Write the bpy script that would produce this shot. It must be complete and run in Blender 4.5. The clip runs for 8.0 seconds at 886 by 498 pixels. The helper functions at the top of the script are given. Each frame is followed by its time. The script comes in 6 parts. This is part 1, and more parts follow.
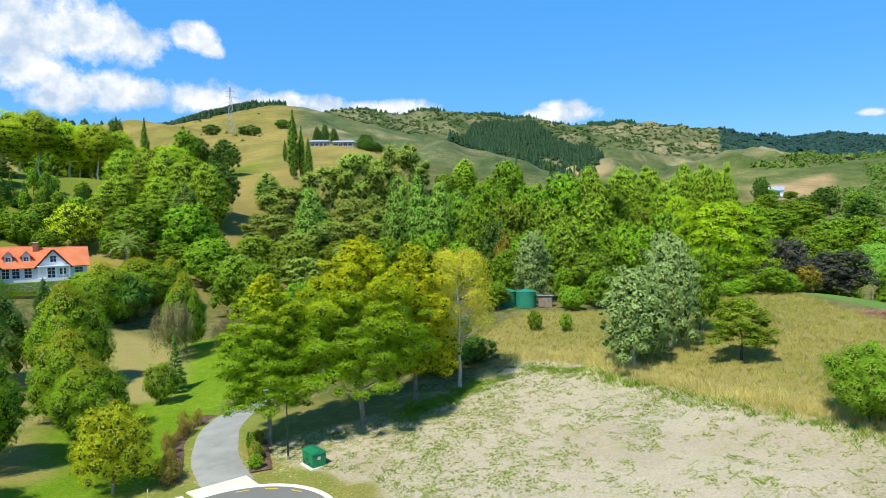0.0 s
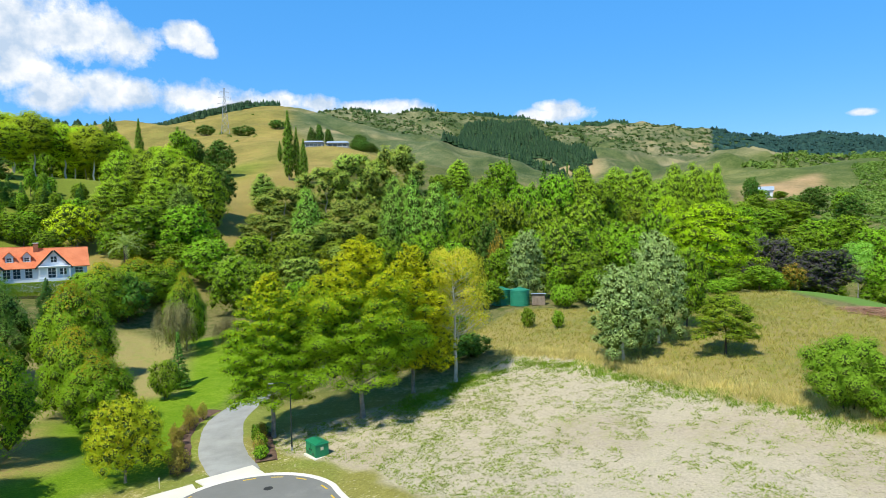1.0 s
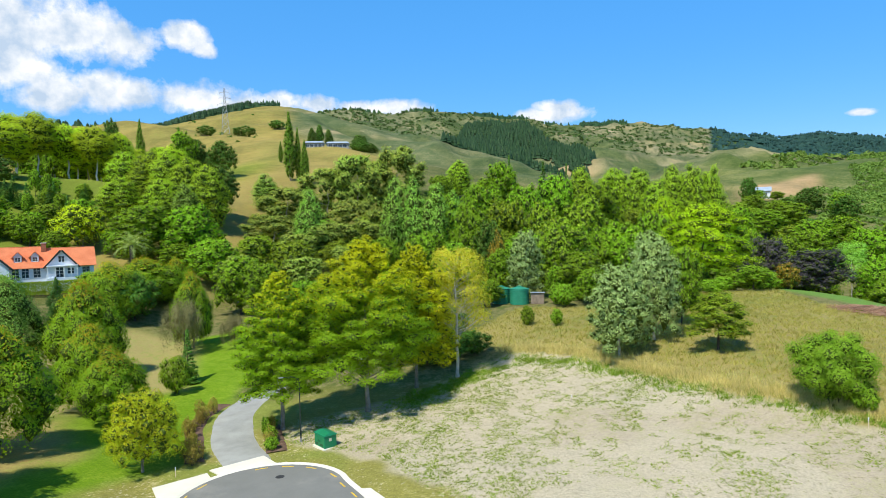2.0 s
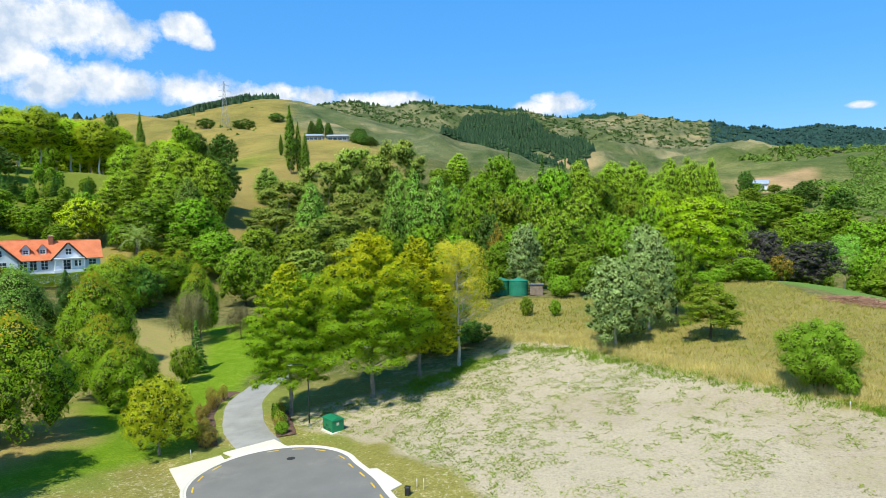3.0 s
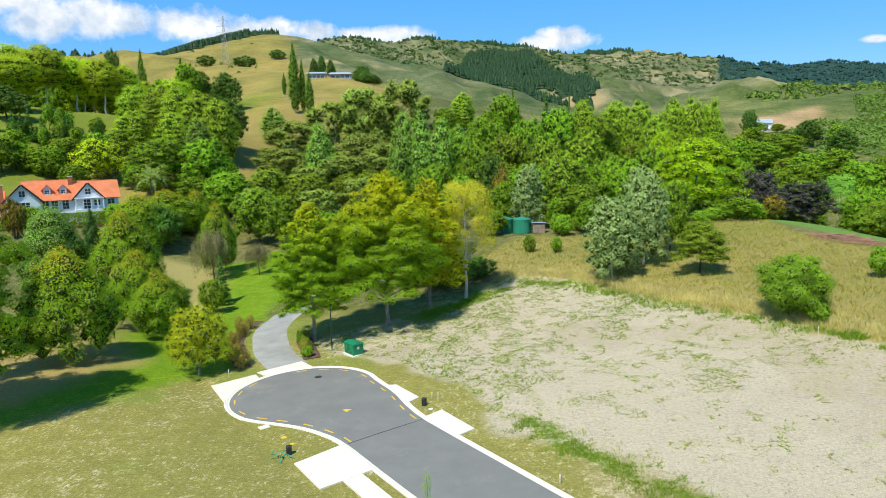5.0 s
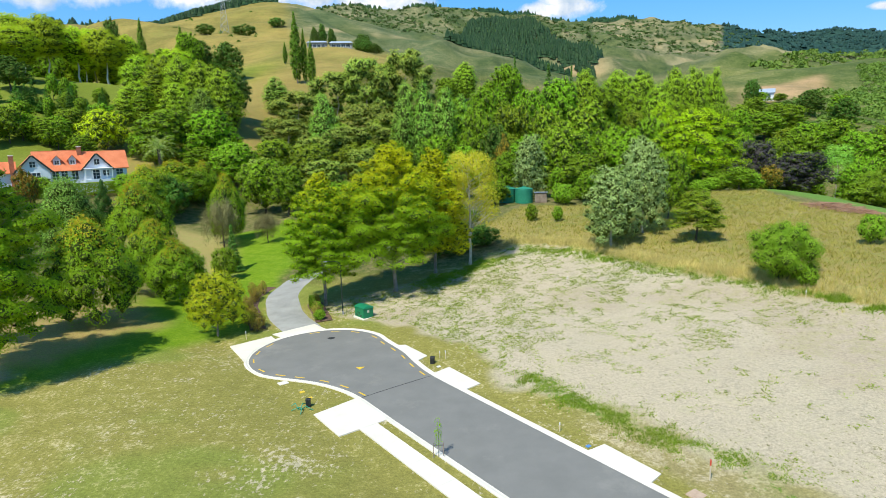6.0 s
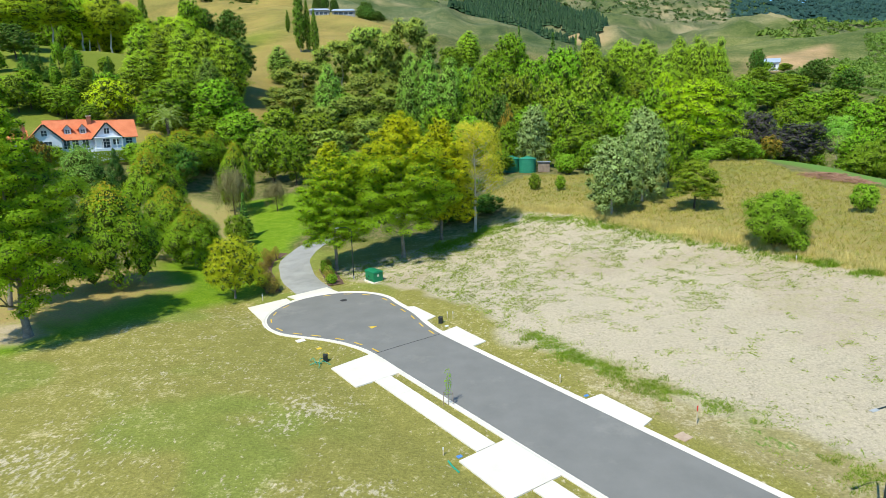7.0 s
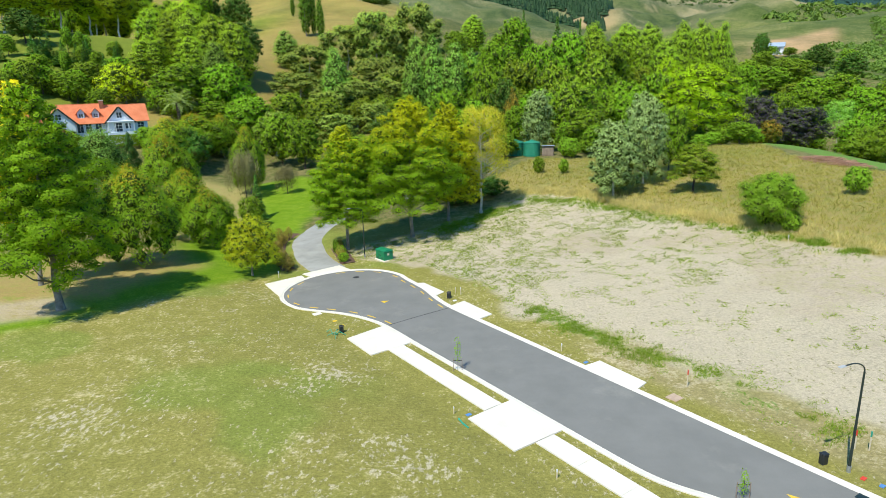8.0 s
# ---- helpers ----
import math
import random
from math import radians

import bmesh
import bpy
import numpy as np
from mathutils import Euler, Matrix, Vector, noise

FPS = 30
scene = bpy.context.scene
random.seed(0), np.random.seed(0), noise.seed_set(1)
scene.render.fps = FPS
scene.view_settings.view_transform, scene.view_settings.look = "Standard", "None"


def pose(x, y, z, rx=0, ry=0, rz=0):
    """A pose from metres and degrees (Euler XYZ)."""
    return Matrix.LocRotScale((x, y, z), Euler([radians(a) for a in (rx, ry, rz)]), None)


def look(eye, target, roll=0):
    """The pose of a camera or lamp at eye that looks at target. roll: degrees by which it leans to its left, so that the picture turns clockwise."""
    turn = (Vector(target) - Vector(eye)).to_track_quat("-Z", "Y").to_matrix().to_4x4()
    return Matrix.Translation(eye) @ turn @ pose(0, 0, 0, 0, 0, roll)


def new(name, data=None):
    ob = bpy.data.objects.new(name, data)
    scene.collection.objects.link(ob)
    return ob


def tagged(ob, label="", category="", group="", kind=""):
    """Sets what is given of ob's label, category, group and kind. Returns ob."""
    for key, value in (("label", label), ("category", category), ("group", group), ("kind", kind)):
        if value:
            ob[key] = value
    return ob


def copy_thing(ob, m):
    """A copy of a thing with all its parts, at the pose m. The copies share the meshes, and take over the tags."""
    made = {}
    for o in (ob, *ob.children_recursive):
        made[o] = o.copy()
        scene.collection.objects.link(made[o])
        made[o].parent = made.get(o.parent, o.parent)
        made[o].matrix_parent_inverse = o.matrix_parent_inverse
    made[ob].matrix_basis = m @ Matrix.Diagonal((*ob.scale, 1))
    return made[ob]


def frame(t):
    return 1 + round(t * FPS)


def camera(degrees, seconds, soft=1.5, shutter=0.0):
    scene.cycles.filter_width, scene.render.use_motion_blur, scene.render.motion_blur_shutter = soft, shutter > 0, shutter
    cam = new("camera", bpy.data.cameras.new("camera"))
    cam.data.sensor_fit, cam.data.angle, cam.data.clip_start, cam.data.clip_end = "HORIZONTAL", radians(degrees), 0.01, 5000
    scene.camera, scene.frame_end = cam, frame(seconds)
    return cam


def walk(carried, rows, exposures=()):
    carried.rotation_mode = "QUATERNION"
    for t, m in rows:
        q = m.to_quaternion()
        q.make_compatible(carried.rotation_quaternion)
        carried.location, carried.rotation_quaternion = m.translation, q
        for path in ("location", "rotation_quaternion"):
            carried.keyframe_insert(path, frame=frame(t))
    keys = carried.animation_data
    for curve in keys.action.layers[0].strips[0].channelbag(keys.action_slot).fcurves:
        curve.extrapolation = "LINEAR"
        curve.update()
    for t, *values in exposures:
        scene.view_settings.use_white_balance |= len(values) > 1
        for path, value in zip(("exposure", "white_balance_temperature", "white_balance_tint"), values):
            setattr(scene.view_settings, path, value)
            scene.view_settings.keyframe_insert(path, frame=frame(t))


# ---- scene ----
cam = camera(69.3, 8.0, 0.85)
PATH = [
    (0, (0.48, -1.862, 18.306), (-1.745, 48.044, 16.198), -1.2),
    (0.5, (0.431, -3.022, 18.318), (-1.518, 46.896, 16.221), -1.2),
    (1, (0.334, -4.238, 18.354), (-1.415, 45.687, 16.238), -1.3),
    (1.5, (0.227, -5.385, 18.384), (-1.472, 44.541, 16.27), -1.3),
    (2.8, (-0.12, -8.31, 18.497), (-1.77, 41.62, 16.3), -1.3),
    (3, (-0.155, -8.768, 18.514), (-1.782, 41.133, 15.827), -1.3),
    (3.5, (-0.258, -9.917, 18.593), (-1.919, 39.906, 14.728), -1.3),
    (4, (-0.317, -11.076, 18.703), (-2.057, 38.636, 13.637), -1.3),
    (4.5, (-0.493, -12.358, 18.826), (-2.34, 37.216, 12.579), -1.3),
    (6, (-1.131, -16.406, 19.055), (-3.154, 32.616, 9.425), -1.4),
    (6.5, (-1.31, -17.798, 19.125), (-3.417, 30.991, 8.393), -1.3),
    (7, (-1.52, -19.245, 19.228), (-3.736, 29.277, 7.365), -1.3),
    (7.5, (-1.71, -20.754, 19.321), (-4.037, 27.478, 6.35), -1.3),
    (8, (-1.837, -22.29, 19.406), (-4.337, 25.926, 6.408), -1.3),
]
walk(cam, [(t, look(e, g, roll)) for t, e, g, roll in PATH])

# ---- sky, sun ----
SUN_AZ, SUN_EL = radians(209), radians(57)
world = bpy.data.worlds.new("sky")
scene.world = world
world.use_nodes = True
wt = world.node_tree
wt.nodes.clear()
w_out = wt.nodes.new("ShaderNodeOutputWorld")
w_bg = wt.nodes.new("ShaderNodeBackground")
w_sky = wt.nodes.new("ShaderNodeTexSky")
w_sky.sky_type, w_sky.sun_disc = "NISHITA", False
w_sky.sun_elevation, w_sky.sun_rotation = SUN_EL, SUN_AZ
w_sky.air_density, w_sky.dust_density, w_sky.ozone_density = 1.0, 0.3, 2.5
w_bg.inputs["Strength"].default_value = 0.11


def wnode(kind, **kw):
    n = wt.nodes.new(kind)
    for k, v in kw.items():
        n.inputs[k].default_value = v
    return n


def wmath(op, a, b=None, clamp=False):
    n = wt.nodes.new("ShaderNodeMath")
    n.operation, n.use_clamp = op, clamp
    for slot, v in zip(n.inputs, (a, b)):
        if v is None:
            continue
        if isinstance(v, (int, float)):
            slot.default_value = v
        else:
            wt.links.new(v, slot)
    return n.outputs[0]


# cumulus banks: each a soft lobe of the sky, broken up by noise
w_co = wt.nodes.new("ShaderNodeTexCoord")
w_sep = wt.nodes.new("ShaderNodeSeparateXYZ")
wt.links.new(w_co.outputs["Generated"], w_sep.inputs[0])
w_az = wmath("ARCTAN2", w_sep.outputs[0], w_sep.outputs[1])
w_el = wmath("ARCSINE", w_sep.outputs[2])
CLOUDS = [  # azimuth, elevation, half width, half height, in degrees
    (-35.2, 14.3, 3.8, 3.2), (-31.1, 15.0, 3.3, 2.4), (-27.6, 14.5, 2.7, 1.6), (-34.6, 11.8, 3.4, 1.6), (-23.1, 15.3, 1.9, 1.2), (-21.8, 14.4, 1.1, 0.7),
    (-32.8, 10.3, 2.8, 1.5), (-29.7, 10.8, 2.4, 1.5), (-26.9, 10.7, 2.1, 1.2), (-22.2, 10.5, 3.6, 1.4), (-19.0, 10.1, 2.9, 1.1), (-15.5, 10.5, 1.7, 0.9),
    (-12.4, 10.3, 2.0, 0.9), (-9.5, 10.1, 2.0, 0.6), (-6.0, 10.0, 2.8, 0.7), (7.2, 9.0, 3.5, 0.8), (8.0, 9.6, 1.9, 0.7), (31.3, 7.4, 1.0, 0.3),
    (-44, 14, 6, 4), (-60, 14, 14, 5), (-95, 12, 12, 4), (75, 10, 12, 3), (120, 12, 16, 4), (-140, 13, 15, 5), (175, 11, 14, 4)]
lobes = None
for az, el, hw, hh in CLOUDS:
    dx = wmath("DIVIDE", wmath("SUBTRACT", w_az, radians(az)), radians(hw))
    dy = wmath("DIVIDE", wmath("SUBTRACT", w_el, radians(el)), radians(hh))
    d2 = wmath("ADD", wmath("MULTIPLY", dx, dx), wmath("MULTIPLY", dy, dy))
    lobe = wmath("SUBTRACT", 1.15, wmath("SQRT", d2))
    lobes = lobe if lobes is None else wmath("MAXIMUM", lobes, lobe)
w_n1 = wnode("ShaderNodeTexNoise", Scale=22.0, Detail=9.0, Roughness=0.62)
wt.links.new(w_co.outputs["Generated"], w_n1.inputs["Vector"])
w_cover = wmath("ADD", wmath("MULTIPLY", lobes, 1.0), wmath("MULTIPLY", wmath("SUBTRACT", w_n1.outputs[0], 0.5), 2.3))
w_mask = wmath("MULTIPLY", wmath("SUBTRACT", w_cover, 0.02), 1.7, True)
w_n2 = wnode("ShaderNodeTexNoise", Scale=26.0, Detail=6.0, Roughness=0.55)
wt.links.new(w_co.outputs["Generated"], w_n2.inputs["Vector"])
w_ramp = wt.nodes.new("ShaderNodeValToRGB")
w_ramp.color_ramp.elements[0].position, w_ramp.color_ramp.elements[0].color = 0.36, (5.0, 6.3, 8.0, 1)
w_ramp.color_ramp.elements[1].position, w_ramp.color_ramp.elements[1].color = 0.62, (9.4, 9.6, 9.8, 1)
wt.links.new(w_n2.outputs[0], w_ramp.inputs[0])
w_mix = wt.nodes.new("ShaderNodeMix")
w_mix.data_type = "RGBA"
wt.links.new(w_mask, w_mix.inputs["Factor"])
w_low = wmath("SUBTRACT", 1.0, wmath("DIVIDE", wmath("SUBTRACT", w_el, radians(18)), radians(50)), True)
w_hue = wnode("ShaderNodeHueSaturation", Saturation=1.40)
wt.links.new(wmath("ADD", 1.0, wmath("MULTIPLY", w_low, 0.6)), w_hue.inputs["Value"])
wt.links.new(w_sky.outputs[0], w_hue.inputs["Color"])
w_haze = wt.nodes.new("ShaderNodeMix")
w_haze.data_type = "RGBA"
wt.links.new(wmath("MULTIPLY", w_low, 0.6), w_haze.inputs["Factor"])
w_haze.inputs["B"].default_value = (1.0, 4.2, 9.9, 1)
wt.links.new(w_hue.outputs[0], w_haze.inputs["A"])
wt.links.new(w_haze.outputs["Result"], w_mix.inputs["A"])
wt.links.new(w_ramp.outputs[0], w_mix.inputs["B"])
wt.links.new(w_mix.outputs["Result"], w_bg.inputs["Color"])
wt.links.new(w_bg.outputs[0], w_out.inputs[0])

sun = new("sun", bpy.data.lights.new("sun", "SUN"))
sun.data.energy, sun.data.angle, sun.data.color = 4.95, radians(0.53), (0.97, 0.945, 0.82)
sun.matrix_world = look((0, 0, 0), (-math.sin(SUN_AZ) * math.cos(SUN_EL), -math.cos(SUN_AZ) * math.cos(SUN_EL), -math.sin(SUN_EL)))
scene.view_settings.exposure = 0.0


# ---- materials ----
def mat_base(name, rough=0.8, spec=0.3):
    m = bpy.data.materials.new(name)
    m.use_nodes = True
    nt = m.node_tree
    b = nt.nodes["Principled BSDF"]
    b.inputs["Roughness"].default_value = rough
    b.inputs["Specular IOR Level"].default_value = spec
    return m, nt, b


def noise_node(nt, scale, detail=4.0, rough=0.6, stretch=None):
    n = nt.nodes.new("ShaderNodeTexNoise")
    n.inputs["Scale"].default_value, n.inputs["Detail"].default_value, n.inputs["Roughness"].default_value = scale, detail, rough
    vec = nt.nodes.new("ShaderNodeTexCoord").outputs["Object"]
    if stretch:
        mp = nt.nodes.new("ShaderNodeMapping")
        mp.inputs["Scale"].default_value = stretch
        nt.links.new(vec, mp.inputs["Vector"])
        vec = mp.outputs["Vector"]
    nt.links.new(vec, n.inputs["Vector"])
    return n


def ramp_node(nt, fac, stops):
    r = nt.nodes.new("ShaderNodeValToRGB")
    els = r.color_ramp.elements
    while len(els) < len(stops):
        els.new(0.5)
    for e, (p, c) in zip(els, stops):
        e.position, e.color = p, (*c, 1)
    nt.links.new(fac, r.inputs[0])
    return r


def mixc(nt, fac, a, b, kind="MIX"):
    n = nt.nodes.new("ShaderNodeMix")
    n.data_type, n.blend_type = "RGBA", kind
    for slot, v in (("Factor", fac), ("A", a), ("B", b)):
        if isinstance(v, (int, float)):
            n.inputs[slot].default_value = v
        elif isinstance(v, tuple):
            n.inputs[slot].default_value = (*v, 1)
        else:
            nt.links.new(v, n.inputs[slot])
    return n.outputs["Result"]


def mathn(nt, op, a, b=None, clamp=False):
    n = nt.nodes.new("ShaderNodeMath")
    n.operation, n.use_clamp = op, clamp
    for slot, v in zip(n.inputs, (a, b)):
        if v is None:
            continue
        if isinstance(v, (int, float)):
            slot.default_value = v
        else:
            nt.links.new(v, slot)
    return n.outputs[0]


def bump(nt, b, height, strength, dist):
    n = nt.nodes.new("ShaderNodeBump")
    n.inputs["Strength"].default_value, n.inputs["Distance"].default_value = strength, dist
    nt.links.new(height, n.inputs["Height"])
    nt.links.new(n.outputs[0], b.inputs["Normal"])


def surface(name, c1, c2, scale=3.0, fine=40.0, rough=0.8, spec=0.3, relief=0.01, metal=0.0):
    """A plain material whose colour wanders between two tones at two scales."""
    m, nt, b = mat_base(name, rough, spec)
    n1, n2 = noise_node(nt, scale, 5), noise_node(nt, fine, 4)
    f = mathn(nt, "ADD", mathn(nt, "MULTIPLY", n1.outputs[0], 0.65), mathn(nt, "MULTIPLY", n2.outputs[0], 0.35))
    r = ramp_node(nt, f, [(0.36, c1), (0.64, c2)])
    nt.links.new(r.outputs[0], b.inputs["Base Color"])
    b.inputs["Metallic"].default_value = metal
    if relief:
        bump(nt, b, n2.outputs[0], 0.5, relief)
    return m


def leaf_mat(name, c1, c2, c3=None, glow=0.34, rough=0.62, alike=False):
    """Leaves: each its own tone, partly let through by light."""
    m, nt, b = mat_base(name, rough, 0.16)
    c1 = tuple(0.6 * p + 0.4 * q for p, q in zip(c1, c2))
    c1, c2, c3 = (c and (c[0] * 1.6, c[1] * 1.92, c[2] * 0.75) for c in (c1, c2, c3))
    g = nt.nodes.new("ShaderNodeNewGeometry")
    stops = [(0.0, c1), (0.7, c2)] + ([(0.97, c3)] if c3 else [])
    r = ramp_node(nt, g.outputs["Random Per Island"], stops)
    chance = 0.62 if alike else nt.nodes.new("ShaderNodeObjectInfo").outputs["Random"]
    n = noise_node(nt, 0.45, 2)
    hue = nt.nodes.new("ShaderNodeHueSaturation")
    nt.links.new(mathn(nt, "ADD", 0.496, mathn(nt, "MULTIPLY", chance, 0.022)), hue.inputs["Hue"])
    nt.links.new(mathn(nt, "ADD", 0.44, mathn(nt, "ADD", mathn(nt, "MULTIPLY", n.outputs[0], 0.75), mathn(nt, "MULTIPLY", chance, 0.46))), hue.inputs["Value"])
    nt.links.new(r.outputs[0], hue.inputs["Color"])
    nt.links.new(hue.outputs[0], b.inputs["Base Color"])
    t = nt.nodes.new("ShaderNodeBsdfTranslucent")
    nt.links.new(mixc(nt, 1.0, hue.outputs[0], (1.5, 1.45, 0.6), "MULTIPLY"), t.inputs["Color"])
    mx = nt.nodes.new("ShaderNodeMixShader")
    mx.inputs[0].default_value = glow
    nt.links.new(b.outputs[0], mx.inputs[1])
    nt.links.new(t.outputs[0], mx.inputs[2])
    nt.links.new(mx.outputs[0], nt.nodes["Material Output"].inputs["Surface"])
    return m


def land_mat():
    """The land: two cover colours from the plan, mixed by noise, with grain."""
    m, nt, b = mat_base("land_cover", 0.95, 0.1)
    ca, cb, cw, cc, cf = (nt.nodes.new("ShaderNodeAttribute") for _ in range(5))
    ca.attribute_name, cb.attribute_name, cw.attribute_name = "cover_a", "cover_b", "cover_mix"
    cc.attribute_name, cf.attribute_name = "cover_fleck", "cover_flecked"
    big, mid, fine = noise_node(nt, 0.028, 8, 0.74), noise_node(nt, 0.75, 9, 0.76), noise_node(nt, 5.0, 5, 0.7)
    f = mathn(nt, "ADD", mathn(nt, "MULTIPLY", big.outputs[0], 0.3), mathn(nt, "MULTIPLY", mid.outputs[0], 0.7))
    f = mathn(nt, "ADD", mathn(nt, "MULTIPLY", f, 0.72), mathn(nt, "MULTIPLY", fine.outputs[0], 0.28))
    f = mathn(nt, "MULTIPLY", mathn(nt, "ADD", mathn(nt, "SUBTRACT", f, 1.0), cw.outputs["Fac"]), 15.0)
    f = mathn(nt, "ADD", f, 0.5, True)
    col = mixc(nt, f, ca.outputs["Color"], cb.outputs["Color"])
    # flecks of a third colour: tufts on bare earth, straw in the lawn
    tuft = noise_node(nt, 3.4, 7, 0.70, (1.0, 0.6, 1.0))
    f = mathn(nt, "MULTIPLY", mathn(nt, "ADD", mathn(nt, "SUBTRACT", tuft.outputs[0], 1.0), cf.outputs["Fac"]), 14.0, True)
    col = mixc(nt, f, col, cc.outputs["Color"])
    r1 = ramp_node(nt, fine.outputs[0], [(0.3, (0.72, 0.72, 0.72)), (0.7, (1.25, 1.25, 1.25))])
    r2 = ramp_node(nt, mid.outputs[0], [(0.3, (0.84, 0.85, 0.82)), (0.7, (1.13, 1.12, 1.1))])
    r3 = ramp_node(nt, big.outputs[0], [(0.40, (0.72, 0.78, 0.70)), (0.60, (1.18, 1.14, 1.12))])
    vast = noise_node(nt, 0.010, 9, 0.68)
    r4 = ramp_node(nt, vast.outputs[0], [(0.41, (0.80, 0.87, 0.80)), (0.59, (1.15, 1.10, 1.08))])
    # broad patches belong to the hills; the near ground has hardly any
    span = nt.nodes.new("ShaderNodeVectorMath")
    span.operation = "LENGTH"
    nt.links.new(nt.nodes.new("ShaderNodeTexCoord").outputs["Object"], span.inputs[0])
    away = mathn(nt, "DIVIDE", mathn(nt, "SUBTRACT", span.outputs["Value"], 120.0), 250.0, True)
    broad = mathn(nt, "ADD", 0.25, mathn(nt, "MULTIPLY", away, 0.75))
    grit = noise_node(nt, 13.0, 3, 0.6)
    r5 = ramp_node(nt, grit.outputs[0], [(0.36, (0.88, 0.885, 0.87)), (0.64, (1.10, 1.10, 1.10))])
    for r, amount in ((r5, 1.0), (r1, 1.0), (r2, 1.0), (r3, broad), (r4, away)):
        col = mixc(nt, amount, col, r.outputs[0], "MULTIPLY")
    nt.links.new(col, b.inputs["Base Color"])
    h = mathn(nt, "ADD", mathn(nt, "MULTIPLY", mid.outputs[0], 0.5), mathn(nt, "MULTIPLY", fine.outputs[0], 0.12))
    bump(nt, b, h, 0.6, 0.5)
    return m


LAND = land_mat()
ASPHALT = surface("asphalt", (0.195, 0.192, 0.172), (0.232, 0.227, 0.204), 0.5, 60, 0.85, 0.3, 0.004)
_nt = ASPHALT.node_tree
_dust = ramp_node(_nt, noise_node(_nt, 0.22, 8, 0.72).outputs[0], [(0.56, (1.0, 1.0, 1.0)), (0.74, (1.3, 1.28, 1.24))])
_base = _nt.nodes["Principled BSDF"].inputs["Base Color"]
_nt.links.new(mixc(_nt, 1.0, _base.links[0].from_socket, _dust.outputs[0], "MULTIPLY"), _base)
CONCRETE = surface("new_concrete", (0.71, 0.66, 0.55), (0.80, 0.75, 0.635), 0.8, 40, 0.85, 0.2, 0.003)
GRAVEL = surface("compacted_gravel", (0.29, 0.29, 0.265), (0.41, 0.405, 0.37), 0.5, 30, 0.95, 0.1, 0.01)
YELLOW = surface("yellow_road_paint", (0.72, 0.46, 0.03), (0.85, 0.60, 0.07), 2, 40, 0.6, 0.3, 0)
TAR = surface("bitumen_seam", (0.03, 0.03, 0.03), (0.06, 0.06, 0.06), 2, 40, 0.7, 0.3, 0)
BARK = surface("grey_bark", (0.16, 0.14, 0.11), (0.34, 0.31, 0.26), 2.0, 18, 0.95, 0.1, 0.03)
PALE_BARK = surface("pale_birch_bark", (0.40, 0.37, 0.31), (0.66, 0.62, 0.54), 2.0, 14, 0.9, 0.1, 0.02)
DARK_BARK = surface("dark_bark", (0.05, 0.04, 0.03), (0.13, 0.10, 0.08), 2.0, 18, 0.95, 0.1, 0.03)


# ---- mesh helpers ----
def mesh_np(name, verts, faces, mat, smooth=False):
    """A mesh from arrays of corners and of faces that all have as many corners."""
    verts, faces = np.asarray(verts, np.float32), np.asarray(faces, np.int32)
    k = faces.shape[1]
    me = bpy.data.meshes.new(name)
    me.vertices.add(len(verts))
    me.vertices.foreach_set("co", verts.ravel())
    me.loops.add(faces.size)
    me.loops.foreach_set("vertex_index", faces.ravel())
    me.polygons.add(len(faces))
    me.polygons.foreach_set("loop_start", np.arange(0, faces.size, k, dtype=np.int32))
    me.polygons.foreach_set("use_smooth", np.full(len(faces), smooth))
    me.update(calc_edges=True)
    me.validate()
    if mat:
        me.materials.append(mat)
    return me


def part(name, bm, mat, parent=None, label="", smooth=False):
    """Links a bmesh as one object, under a thing or a part."""
    if isinstance(bm, bpy.types.Mesh):
        me = bm
    else:
        me = bpy.data.meshes.new(name)
        bm.to_mesh(me)
        bm.free()
        me.materials.append(mat)
        if smooth:
            me.polygons.foreach_set("use_smooth", [True] * len(me.polygons))
    ob = new(name, me)
    ob.parent = parent
    if label:
        ob["label"] = label
    return ob


def thing(name, x, y, z=None, turn=0.0, label="", category="", group="", kind="", scale=(1, 1, 1)):
    e = new(name)
    e.matrix_basis = pose(x, y, float(ground(x, y)) if z is None else z, 0, 0, turn) @ Matrix.Diagonal((*scale, 1))
    return tagged(e, label, category, group, kind)


def box(bm, x0, x1, y0, y1, z0, z1, bevel=0.0):
    m = Matrix.Translation(((x0 + x1) / 2, (y0 + y1) / 2, (z0 + z1) / 2)) @ Matrix.Diagonal((x1 - x0, y1 - y0, z1 - z0, 1))
    vs = bmesh.ops.create_cube(bm, size=1, matrix=m)["verts"]
    if bevel:
        es = {e for v in vs for e in v.link_edges}
        bmesh.ops.bevel(bm, geom=list(es), offset=bevel, segments=1, affect="EDGES")
    return bm


def boxed(*a, **k):
    return box(bmesh.new(), *a, **k)


def rod(bm, p, q, r0, r1=None, sides=8):
    """A tapered round bar from p to q."""
    p, q = Vector(p), Vector(q)
    d = q - p
    m = Matrix.Translation((p + q) / 2) @ d.to_track_quat("Z", "Y").to_matrix().to_4x4()
    bmesh.ops.create_cone(bm, cap_ends=True, segments=sides, radius1=r0, radius2=r0 if r1 is None else r1, depth=d.length, matrix=m)
    return bm


def rods(path, r, sides=8):
    bm = bmesh.new()
    for p, q in zip(path, path[1:]):
        rod(bm, p, q, r, None, sides)
    return bm


